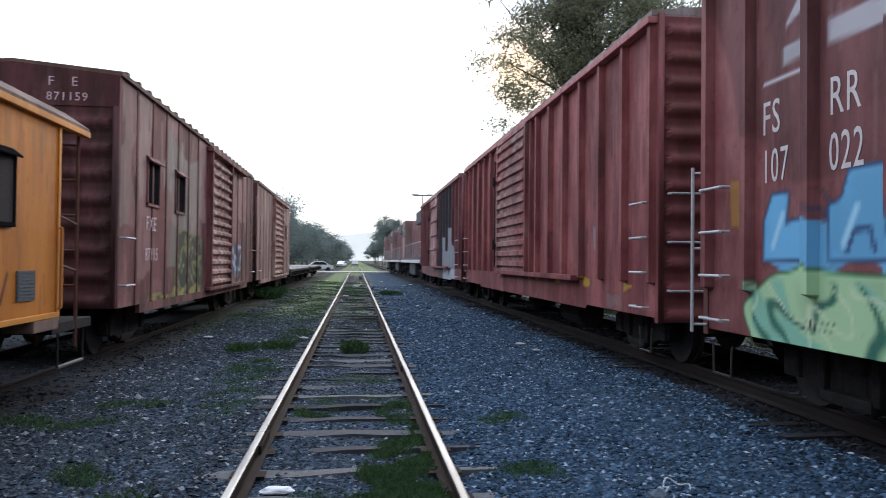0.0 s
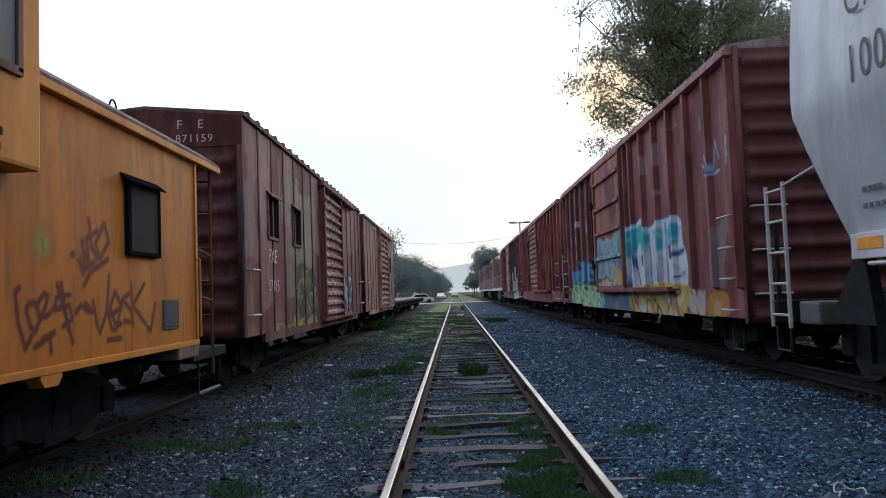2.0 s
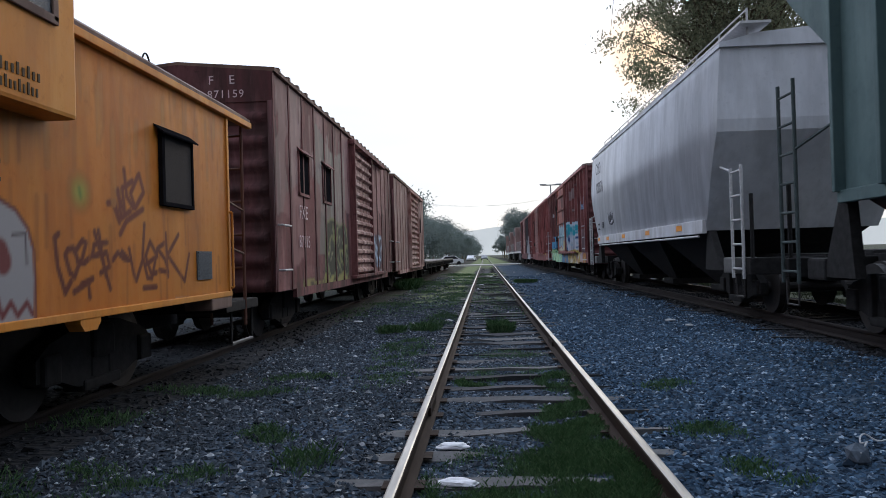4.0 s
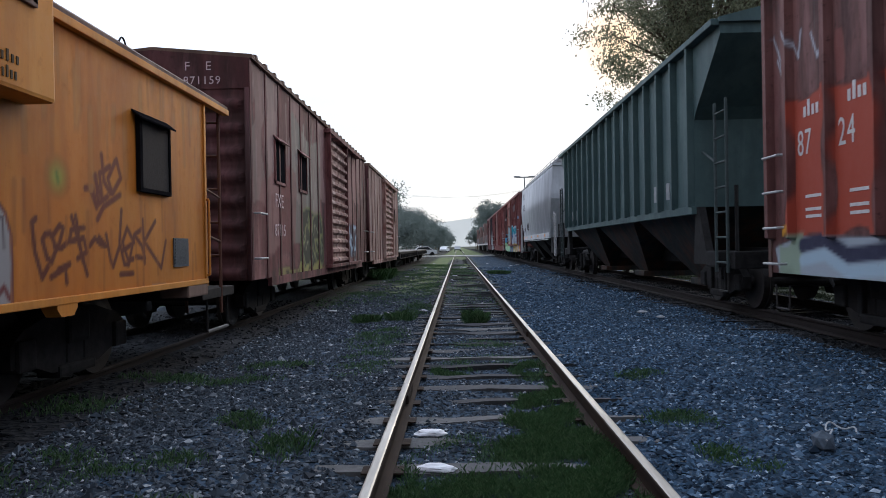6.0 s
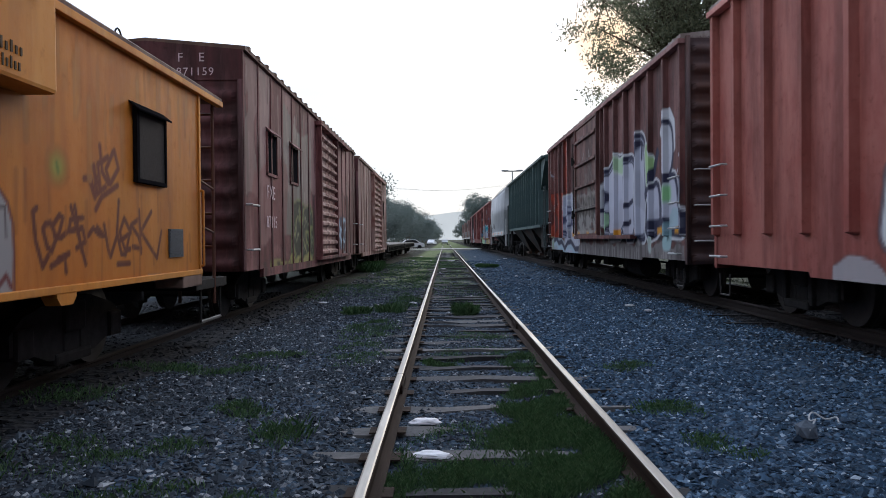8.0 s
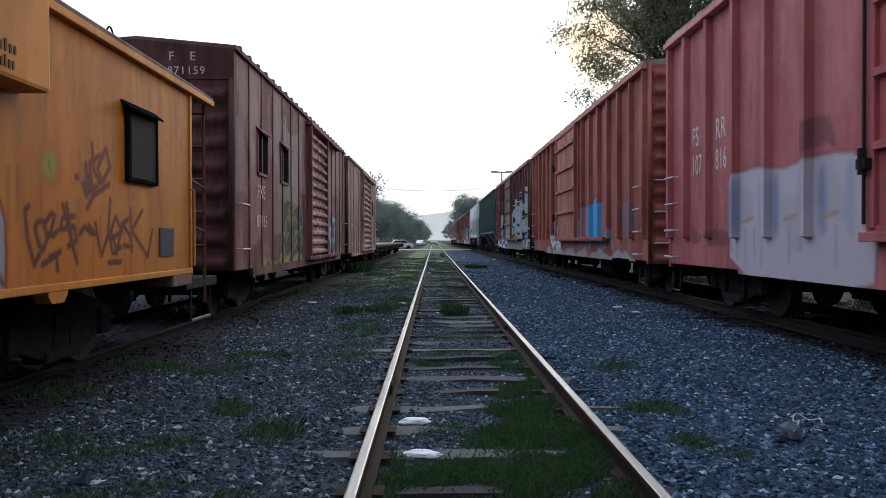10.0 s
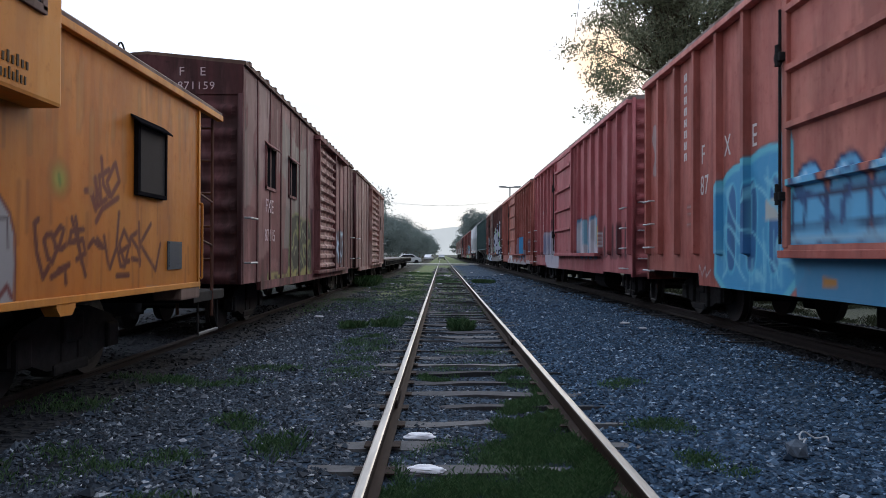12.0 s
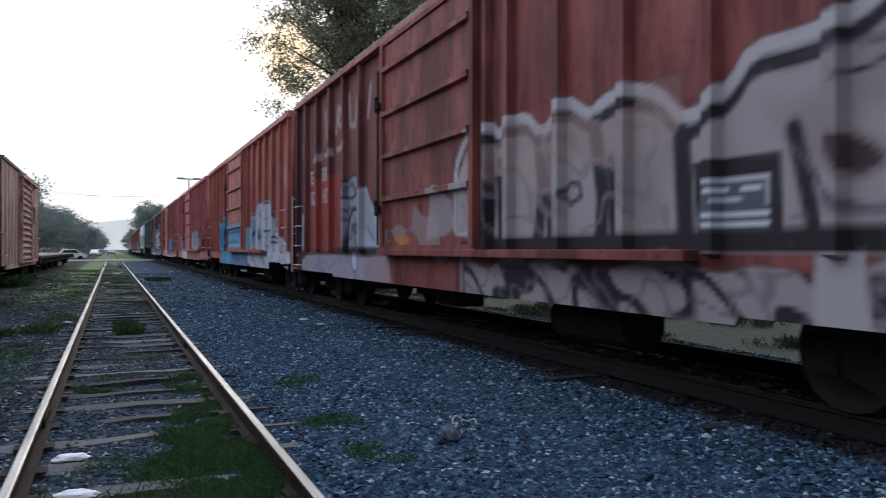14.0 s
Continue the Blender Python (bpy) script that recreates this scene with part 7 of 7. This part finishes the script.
def side_art(y_green, y_blue):
    def fn(a):
        r = random.Random(12)
        # sheets faded unevenly between the seams, with rust runs from the eave
        for i in range(16):
            y = 11.9 + 0.93 * i
            a.patch(y + 0.05, y + 0.88, 2.0 + r.uniform(-0.6, 0.9), 4.35, r.choice(((0.46, 0.27, 0.24), (0.34, 0.16, 0.15), (0.5, 0.36, 0.31), (0.14, 0.05, 0.048))), 0.25, 2.4, i, r.uniform(0.45, 0.85))
        a.scratch(11.9, 26.2, 3.0, 4.3, (0.5, 0.36, 0.32), 90, 3, 0.03, 0.55), a.scratch(11.9, 26.2, 1.6, 4.3, (0.04, 0.016, 0.016), 110, 4, 0.035, 0.6)
        a.patch(y_green - 0.7, y_green + 2.2, 1.7, 3.9, (0.25, 0.25, 0.2), 0.4, 1.2, 2, 0.7), a.scratch(y_green - 0.7, y_green + 2.2, 2.4, 4.0, (0.38, 0.38, 0.32), 24, 6, 0.05, 0.5)
        a.patch(y_green - 3.2, y_green - 0.6, 1.2, 2.7, (0.26, 0.05, 0.05), 0.35, 1.5, 7, 0.45)
        # green-black scrawl over a yellow foot
        a.shape([(y_green - 0.2, 0.8), (y_green, 2.1), (y_green + 0.7, 2.25), (y_green + 1.4, 2.1), (y_green + 2.3, 2.2), (y_green + 2.5, 0.8)], (0.03, 0.035, 0.02), (0.17, 0.18, 0.07), 0.05, 0.05, 1, 0)
        a.scroll(y_green - 0.1, y_green + 2.4, 0.85, 2.15, (0.17, 0.18, 0.06), 3.2, 0.13, 3), a.scroll(y_green - 0.1, y_green + 2.4, 0.85, 2.1, (0.3, 0.32, 0.18), 4.6, 0.05, 6, 0.8)
        a.patch(y_green - 2.0, y_green + 2.6, 0.75, 1.0, (0.34, 0.3, 0.09), 0.16, 4, 4, 0.8), a.scroll(y_green - 2.0, y_green + 2.6, 0.75, 1.05, (0.08, 0.06, 0.03), 4.0, 0.12, 4)
        a.shape([(y_blue, 1.1), (y_blue + 0.1, 2.0), (y_blue + 0.8, 2.15), (y_blue + 1.6, 2.0), (y_blue + 1.7, 1.1)], (0.06, 0.05, 0.07), None, soft=0.1), a.scroll(y_blue, y_blue + 1.7, 1.1, 2.1, (0.34, 0.46, 0.58), 3.0, 0.16, 6)
        a.scroll(y_blue - 0.4, y_blue + 1.8, 0.76, 1.08, (0.44, 0.44, 0.46), 4.0, 0.16, 8)
    return fn


def siding_boxcar(y0, y1, door, wins, label, art=None, mark=True, coat="old_red"):
    """An old forty-foot boxcar of riveted sheet with a ribbed sliding door and cut-in windows."""
    c = thing("boxcar", label, "freight wagon", "stored boxcars", at=pose(LEFT_X, 0, RAIL_LEFT))
    X, XF, Z0, Z1 = -3.4, -6.34, 0.92, 4.3
    d0, d1 = door
    ys, zs = np.arange(y0, y1 + 0.01, 0.06), np.arange(Z0, Z1 + 0.01, 0.06)
    side = flat_wall("side_wall", X, ys, zs, M[coat], c, art or (lambda a: None))
    part("body", local(box(bms(), XF, X - 0.01, y0 + 0.02, y1 - 0.02, Z0, Z1)), M[coat], c)
    strip = shared("seam_strip" + coat, lambda: mesh_from("seam_strip", local(box(bms(), X, X + 0.016, -0.045, 0.045, Z0, Z1, 0.004)), M[coat]))
    for y in np.arange(y0 + 0.04, y1, 0.93):
        if not d0 - 0.1 < y < d1 + 0.1:
            part("seam_strip", strip, None, c, at=pose(0, y, 0))
    bm = bms()
    zz = np.arange(Z0 + 0.1, Z1 - 0.25, 0.235)
    prof = []
    for z in zz:
        prof += [(X + 0.05, z), (X + 0.12, z + 0.05), (X + 0.12, z + 0.11), (X + 0.05, z + 0.16)]
    prism(bm, [(X - 0.02, Z0 + 0.08)] + prof + [(X - 0.02, Z1 - 0.2)], d0 + 0.1, d1 - 0.1, "y")
    dr = part("door", local(bm), M["old_pale"], c, "ribbed sliding steel door")
    bm = bms()
    for y in (d0 + 0.05, d1 - 0.05):
        box(bm, X, X + 0.14, y - 0.05, y + 0.05, Z0, Z1 - 0.1, 0.01)
    box(bm, X, X + 0.16, d0 - 0.1, d1 + 2.6, Z1 - 0.16, Z1 - 0.06, 0.01)
    box(bm, X, X + 0.13, d0 - 0.1, d1 + 2.6, Z0 + 0.0, Z0 + 0.08, 0.01)
    part("door_frame", local(bm), M[coat], dr)
    for y in wins:
        # a solid black panel stands for the dark inside the opening
        win = part("window", local(box(bms(), X - 0.02, X + 0.012, y, y + 0.72, 2.57, 3.26)), M["black"], c, "square window opening with a tin hood")
        bm = prism(bms(), [(X, 3.34), (X + 0.1, 3.24), (X + 0.11, 3.255), (X, 3.36)], y - 0.06, y + 0.8, "y")
        for a, b, z0, z1 in ((y - 0.04, y, 2.53, 3.28), (y + 0.72, y + 0.76, 2.53, 3.28), (y - 0.04, y + 0.76, 2.52, 2.57)):
            box(bm, X, X + 0.03, a, b, z0, z1)
        part("window_frame", local(bm), M[coat], win)
    # peaked roof with raised seams, uneven along the eave
    bm = bms()
    mx, hw = (X + XF) / 2, (X - XF) / 2 + 0.05
    prism(bm, [(mx - hw, Z1), (mx - hw, Z1 + 0.06), (mx, Z1 + 0.2), (mx + hw, Z1 + 0.06), (mx + hw, Z1)], y0, y1, "y")
    roof = part("roof", local(bm), M["roof_brown"], c)
    seam = shared("old_seam", lambda: mesh_from("roof_seam", local(prism(bms(), [(mx - hw - 0.01, Z1 + 0.03), (mx - hw, Z1 + 0.11), (mx, Z1 + 0.25), (mx + hw, Z1 + 0.11), (mx + hw + 0.01, Z1 + 0.03)], -0.05, 0.05, "y")), M["roof_brown"]))
    for y in np.arange(y0 + 0.3, y1, 0.62):
        part("roof_seam", seam, None, roof, at=pose(0, y, 0))
    for y, o in ((y0, -1), (y1, 1)):
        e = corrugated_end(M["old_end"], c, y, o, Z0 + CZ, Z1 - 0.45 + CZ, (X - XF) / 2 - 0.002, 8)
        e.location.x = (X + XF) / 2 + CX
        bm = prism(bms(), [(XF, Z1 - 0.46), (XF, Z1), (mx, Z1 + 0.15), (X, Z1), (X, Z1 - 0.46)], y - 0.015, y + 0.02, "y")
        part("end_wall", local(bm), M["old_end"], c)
    bm = box(bms(), X - 0.06, X + 0.01, y0 + 1.2, y1 - 1.2, Z0 - 0.14, Z0 + 0.01)
    box(bm, -5.2, -4.5, y0 + 0.2, y1 - 0.2, 0.7, 0.95)
    part("underframe", local(bm), M[coat], c)
    for y in (y0 + 0.35, y1 - 0.35):
        for z in (1.25, 1.95):
            part("grab_iron", shared("grab", grab_mesh), None, c, at=local_m((X + 0.1, y, z)) @ pose(0, 0, 0, 0, 0, 180))
    for y in (y0 + 2.0, y1 - 2.0):
        bogie(c, y, False)
    coupler(c, y1 + 0.1), coupler(c, y0 - 0.1, True)
    if mark:
        f = M["pink_ink"]
        lettering("F", 0.19, f, c, local_m((-4.37, y0 - 0.04, 4.12)) @ FACE_NY, 1.1)
        lettering("E", 0.19, f, c, local_m((-4.05, y0 - 0.04, 4.12)) @ FACE_NY, 1.1)
        lettering("871159", 0.17, f, c, local_m((-4.39, y0 - 0.04, 3.91)) @ FACE_NY, 1.15)
        lettering("FXE", 0.34, f, c, local_m((X + 0.016, y0 + 1.5, 2.12)) @ FACE_PX, 1.15)
        lettering("87115", 0.3, f, c, local_m((X + 0.016, y0 + 1.45, 1.62)) @ FACE_PX, 1.1)
    return c


def local_m(p):
    return Matrix.Translation((p[0] + CX, p[1], p[2] + CZ))


siding_boxcar(11.86, 26.3, (18.5, 21.4), (13.42, 15.4), "old boxcar red, faded and stained, with windows and graffiti", side_art(15.6, 22.2))
siding_boxcar(27.4, 40.4, (32.3, 36.0), (37.9,), "old faded boxcar with rust streaks on the siding", lambda a: a.patch(26, 33, 0.8, 4.4, (0.33, 0.2, 0.17), 0.6, 1.1, 3, 0.5), False, "old_pale")


def flatcar(y0, y1):
    c = thing("flat_wagon", "empty flat wagon with a worn plank deck", "freight wagon", "flat wagons on the siding", at=pose(LEFT_X, 0, RAIL_LEFT))
    bm = box(bms(), -6.35, -3.4, y0, y1, 0.75, 1.1, 0.02)
    for y in np.arange(y0 + 0.6, y1, 1.2):
        box(bm, -3.42, -3.32, y - 0.06, y + 0.06, 0.8, 1.02)
    part("frame", local(bm), M["iron"], c)
    y = y0
    plank = mesh_from("plank", box(bms(), -1.5, 1.5, 0.01, 0.29, 0, 0.06, 0.008), M["wood"])
    while y < y1 - 0.3:
        part("plank", plank, None, c, at=pose(-4.875 + CX, y, 1.1 + CZ))
        y += 0.3
    for y in (y0 + 2, y1 - 2):
        bogie(c, y, False)
    coupler(c, y1 + 0.1), coupler(c, y0 - 0.1, True)


flatcar(41.6, 57.6)
flatcar(59.0, 76)

# ---------------------------------------------------------------- trees and distance
def tree(name, x, y, height, crown_z, radii, n_clumps, per, leaf, material, label, seed, group="", trunk=0.25, twist=0.0):
    """A tapered trunk with limbs, and a crown of many small leaves set in clumps along the twigs."""
    r = np.random.RandomState(seed)
    t = thing(name, label, "tree", group, at=pose(x, y, float(ground_z(x, y))))
    bm = bms()
    p, rad = Vector((0, 0, -0.2)), trunk
    fork = Vector((r.uniform(-0.3, 0.3), r.uniform(-0.3, 0.3), crown_z - radii[2] * 0.75))
    for i in range(4):
        q = fork * ((i + 1) / 4) + Vector((r.uniform(-0.1, 0.1), r.uniform(-0.1, 0.1), 0))
        rod(bm, p, q, rad, 9, rad * 0.85)
        p, rad = q, rad * 0.85
    cent = []
    for i in range(n_clumps):
        v = r.normal(size=3)
        v /= np.linalg.norm(v)
        k = r.uniform(0.25, 1.0) ** 0.6
        bumpy = 0.82 + 0.22 * math.sin(3 * math.atan2(v[1], v[0]) + seed) + 0.15 * math.sin(5 * v[2] + seed)
        cent.append(np.array([v[0] * radii[0], v[1] * radii[1], v[2] * radii[2]]) * k * bumpy + np.array([fork.x, fork.y, crown_z]))
    limbs = max(5, n_clumps // 7)
    for c in cent[:limbs]:
        m = fork + (Vector(c) - fork) * 0.5 + Vector((r.uniform(-0.4, 0.4), r.uniform(-0.4, 0.4), r.uniform(0.0, 0.5)))
        rod(bm, fork, m, rad * 0.6, 6, rad * 0.35), rod(bm, m, Vector(c), rad * 0.35, 5, rad * 0.08)
    for i, c in enumerate(cent[limbs:]):
        a = Vector(cent[r.randint(limbs)])
        if (Vector(c) - a).length < radii[0] * 1.1:
            rod(bm, a, Vector(c), rad * 0.14, 4, rad * 0.04)
    part("trunk", bm, M["bark"], t, "rough brown trunk and limbs")
    C = np.repeat(np.array(cent), per, 0)
    n = len(C)
    spread = min(radii) * (0.24 if per < 80 else 0.16 if leaf > 0.19 else 0.07)
    P = C + r.normal(size=(n, 3)) * np.array([spread, spread, spread * 0.7])
    a, b = r.normal(size=(n, 3)), r.normal(size=(n, 3))
    a[:, 2] -= 0.5
    a /= np.linalg.norm(a, axis=1)[:, None]
    b -= (a * b).sum(1)[:, None] * a
    b /= np.linalg.norm(b, axis=1)[:, None]
    L = leaf * r.uniform(0.6, 1.3, (n, 1))
    V = np.stack([P - a * L, P + b * L * 0.36, P + a * L, P - b * L * 0.36], 1).reshape(-1, 3)
    part("crown", raw_mesh("crown", V, np.arange(4)[None] + 4 * np.arange(n)[:, None], material), None, t)
    return t


tree("tree", 13.05, 41, 23, 15.2, (6.4, 6.0, 7.4), 340, 210, 0.11, M["leaf"], "tall leafy tree with feathery crown beside the line", 11, trunk=0.42)
tree("tree", 18.5, 47, 20, 15.0, (5.0, 5.0, 6.0), 120, 150, 0.13, M["leaf"], "tall leafy tree behind the train", 12, trunk=0.4)
rr = random.Random(21)
for i in range(26):
    y = 106 + i * 15 + rr.uniform(-4, 4)
    h = rr.uniform(8.5, 11.0)
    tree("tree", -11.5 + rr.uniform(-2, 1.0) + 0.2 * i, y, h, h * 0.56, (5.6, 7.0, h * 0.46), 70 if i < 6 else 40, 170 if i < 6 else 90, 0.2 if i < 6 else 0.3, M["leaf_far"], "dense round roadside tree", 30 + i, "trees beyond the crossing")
for i in range(9):
    y = 205 + i * 24 + rr.uniform(-5, 5)
    h = rr.uniform(13, 18) if i < 4 else rr.uniform(9, 13)
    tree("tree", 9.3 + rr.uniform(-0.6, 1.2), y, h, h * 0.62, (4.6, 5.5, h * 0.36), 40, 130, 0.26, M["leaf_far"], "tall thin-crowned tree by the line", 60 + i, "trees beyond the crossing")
for i in range(8):
    y = 95 + i * 30
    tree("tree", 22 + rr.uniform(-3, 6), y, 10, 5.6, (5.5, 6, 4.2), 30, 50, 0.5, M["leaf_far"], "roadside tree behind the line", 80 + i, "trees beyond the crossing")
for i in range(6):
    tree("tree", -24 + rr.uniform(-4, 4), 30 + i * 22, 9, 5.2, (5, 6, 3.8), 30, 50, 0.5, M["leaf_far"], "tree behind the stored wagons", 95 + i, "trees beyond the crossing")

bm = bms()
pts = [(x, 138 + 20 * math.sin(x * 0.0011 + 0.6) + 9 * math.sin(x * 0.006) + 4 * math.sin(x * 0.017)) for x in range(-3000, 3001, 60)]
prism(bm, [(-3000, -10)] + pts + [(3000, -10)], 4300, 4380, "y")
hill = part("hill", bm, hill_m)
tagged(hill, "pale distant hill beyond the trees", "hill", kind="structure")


def street_lamp(x, y, h):
    l = thing("street_lamp", "tall street lamp with flat twin heads", "street lamp", at=pose(x, y, 0))
    part("pole", rod(bms(), (0, 0, 0), (0, 0, h), 0.13, 10, 0.08), M["lamp_grey"], l)
    part("arm", box(bms(), -1.1, 1.1, -0.07, 0.07, h - 0.02, h + 0.12, 0.02), M["lamp_grey"], l)
    for s in (-1, 1):
        part("lamp_head", box(bms(), s * 0.95 - 0.42, s * 0.95 + 0.42, -0.2, 0.2, h + 0.02, h + 0.2, 0.05), M["lamp_grey"], l)


street_lamp(8.35, 98, 10.0)


def pole(x, y, h):
    p = thing("utility_pole", "wooden utility pole with a crossarm", "utility pole", at=pose(x, y, 0))
    part("pole", rod(bms(), (0, 0, -0.3), (0, 0, h), 0.16, 9, 0.1), M["bark"], p)
    part("crossarm", box(bms(), -1.0, 1.0, -0.06, 0.06, h - 0.7, h - 0.58), M["bark"], p)


pole(14, 150, 13), pole(-17, 128, 12)
for k, off in enumerate((-0.8, 0, 0.8)):
    bm, a, b = bms(), Vector((14 + off, 150, 12.4)), Vector((-17 + off, 128, 11.4))
    q = [a.lerp(b, i / 12) - Vector((0, 0, 1.6 * (1 - (2 * i / 12 - 1) ** 2))) for i in range(13)]
    for c, d in zip(q, q[1:]):
        rod(bm, c, d, 0.008, 4)
    tagged(part("cable", bm, M["black"]), "thin sagging overhead cable", "cable", "overhead cables")


def parked_car(x, y, turn, m, label):
    c = thing("car", label, "car", "cars beyond the crossing", at=pose(x, y, 0.0, 0, 0, turn))
    bm = prism(bms(), [(-2.1, 0.3), (-2.15, 0.75), (-1.3, 0.92), (-0.7, 1.42), (0.8, 1.45), (1.5, 0.98), (2.1, 0.85), (2.15, 0.3)], -0.85, 0.85, "y")
    bmesh.ops.bevel(bm, geom=list(bm.edges), offset=0.06, segments=2, affect="EDGES")
    body = part("body", bm, m, c)
    for s in (-1, 1):
        bm = prism(bms(), [(-1.1, 0.95), (-0.65, 1.34), (0.75, 1.37), (1.3, 0.97)], s * 0.852, s * 0.86, "y")
        part("window", bm, M["glass"], body)
        for wx in (-1.35, 1.35):
            part("wheel", rod(bms(), (wx, s * 0.7, 0.31), (wx, s * 0.87, 0.31), 0.31, 18), M["rubber"], c)


parked_car(-5.6, 116, 8, M["car_white"], "white saloon car by the road")
parked_car(-3.6, 190, 80, M["car_white"], "white car far along the lane")
parked_car(-0.4, 215, 90, M["lamp_grey"], "grey car far along the lane")

# ---------------------------------------------------------------- litter
def litter(x, y, sx, sy, sz, turn, seed, label, name="plastic_bag", stuff="bag"):
    r = random.Random(seed)
    bm = bms()
    bmesh.ops.create_icosphere(bm, subdivisions=3, radius=1)
    for v in bm.verts:
        k = 1 + 0.25 * noise.noise(v.co * 1.7 + Vector((seed, 0, 0))) + r.uniform(-0.05, 0.05)
        v.co = Vector((v.co.x * sx * k, v.co.y * sy * k, max(-0.3, v.co.z) * sz * k))
    ob = part(name, bm, M[stuff], None, at=pose(x, y, 0.03 + float(ground_z(x, y)), 0, 0, turn))
    return tagged(ob, label, "litter")


litter(-0.5, 5.95, 0.115, 0.06, 0.035, 5, 2, "crumpled white plastic wrapper between the rails")
litter(-0.43, 5.06, 0.12, 0.06, 0.03, -12, 4, "flattened pale plastic bag between the rails")


def hose():
    bm = bms()
    p = None
    for i in range(14):
        a = -0.6 + i * 0.3
        q = Vector((2.27 + 0.1 * math.cos(a) + i * 0.004, 5.5 + 0.15 * math.sin(a), 0.1 + 0.02 * math.sin(i)))
        if p:
            rod(bm, p, q, 0.006, 6)
        p = q
    rod(bm, p, (2.1, 5.3, 0.08), 0.006, 6)
    return tagged(part("plastic_strip", bm, M["scrap"]), "curled strip of white plastic on the ballast", "litter")


hose()
bm = bms()
bmesh.ops.create_icosphere(bm, subdivisions=1, radius=0.08)
for v in bm.verts:
    v.co *= 1 + 0.35 * noise.noise(v.co * 9)
tagged(part("rock", bm, M["rock"], None, at=pose(2.1, 5.36, 0.06)), "large grey rock on the ballast", "rock")
r = random.Random(77)
for i in range(26):
    x, y = r.uniform(-3.0, 3.6), r.uniform(12, 62)
    if abs(abs(x) - 0.755) < 0.25:
        continue
    s = r.uniform(0.03, 0.085) * (1 + y / 60)
    litter(x, y, s, s * 0.6, 0.03, r.uniform(0, 180), 10 + i, "scrap of pale litter on the ballast", "paper_scrap", "scrap")


# ---------------------------------------------------------------- what moves: the train runs away up the line
def run(t):
    """Metres that the train has gone after t seconds."""
    return 9.47 * t + 0.0165 * t * t - 0.33 * math.exp(-t / 0.3)


def motions():
    times = [i * 0.25 for i in range(57)]
    for w, front in WAGONS:
        walk(w, [(t, pose(RIGHT_X, front + run(t), RAIL_RIGHT)) for t in times])
    fine = [i / FPS for i in range(14 * FPS + 1)]
    for wheel, y in SPIN:
        walk(wheel, [(t, pose(0, y, 0.42, -math.degrees(run(t) / 0.42))) for t in fine])


motions()
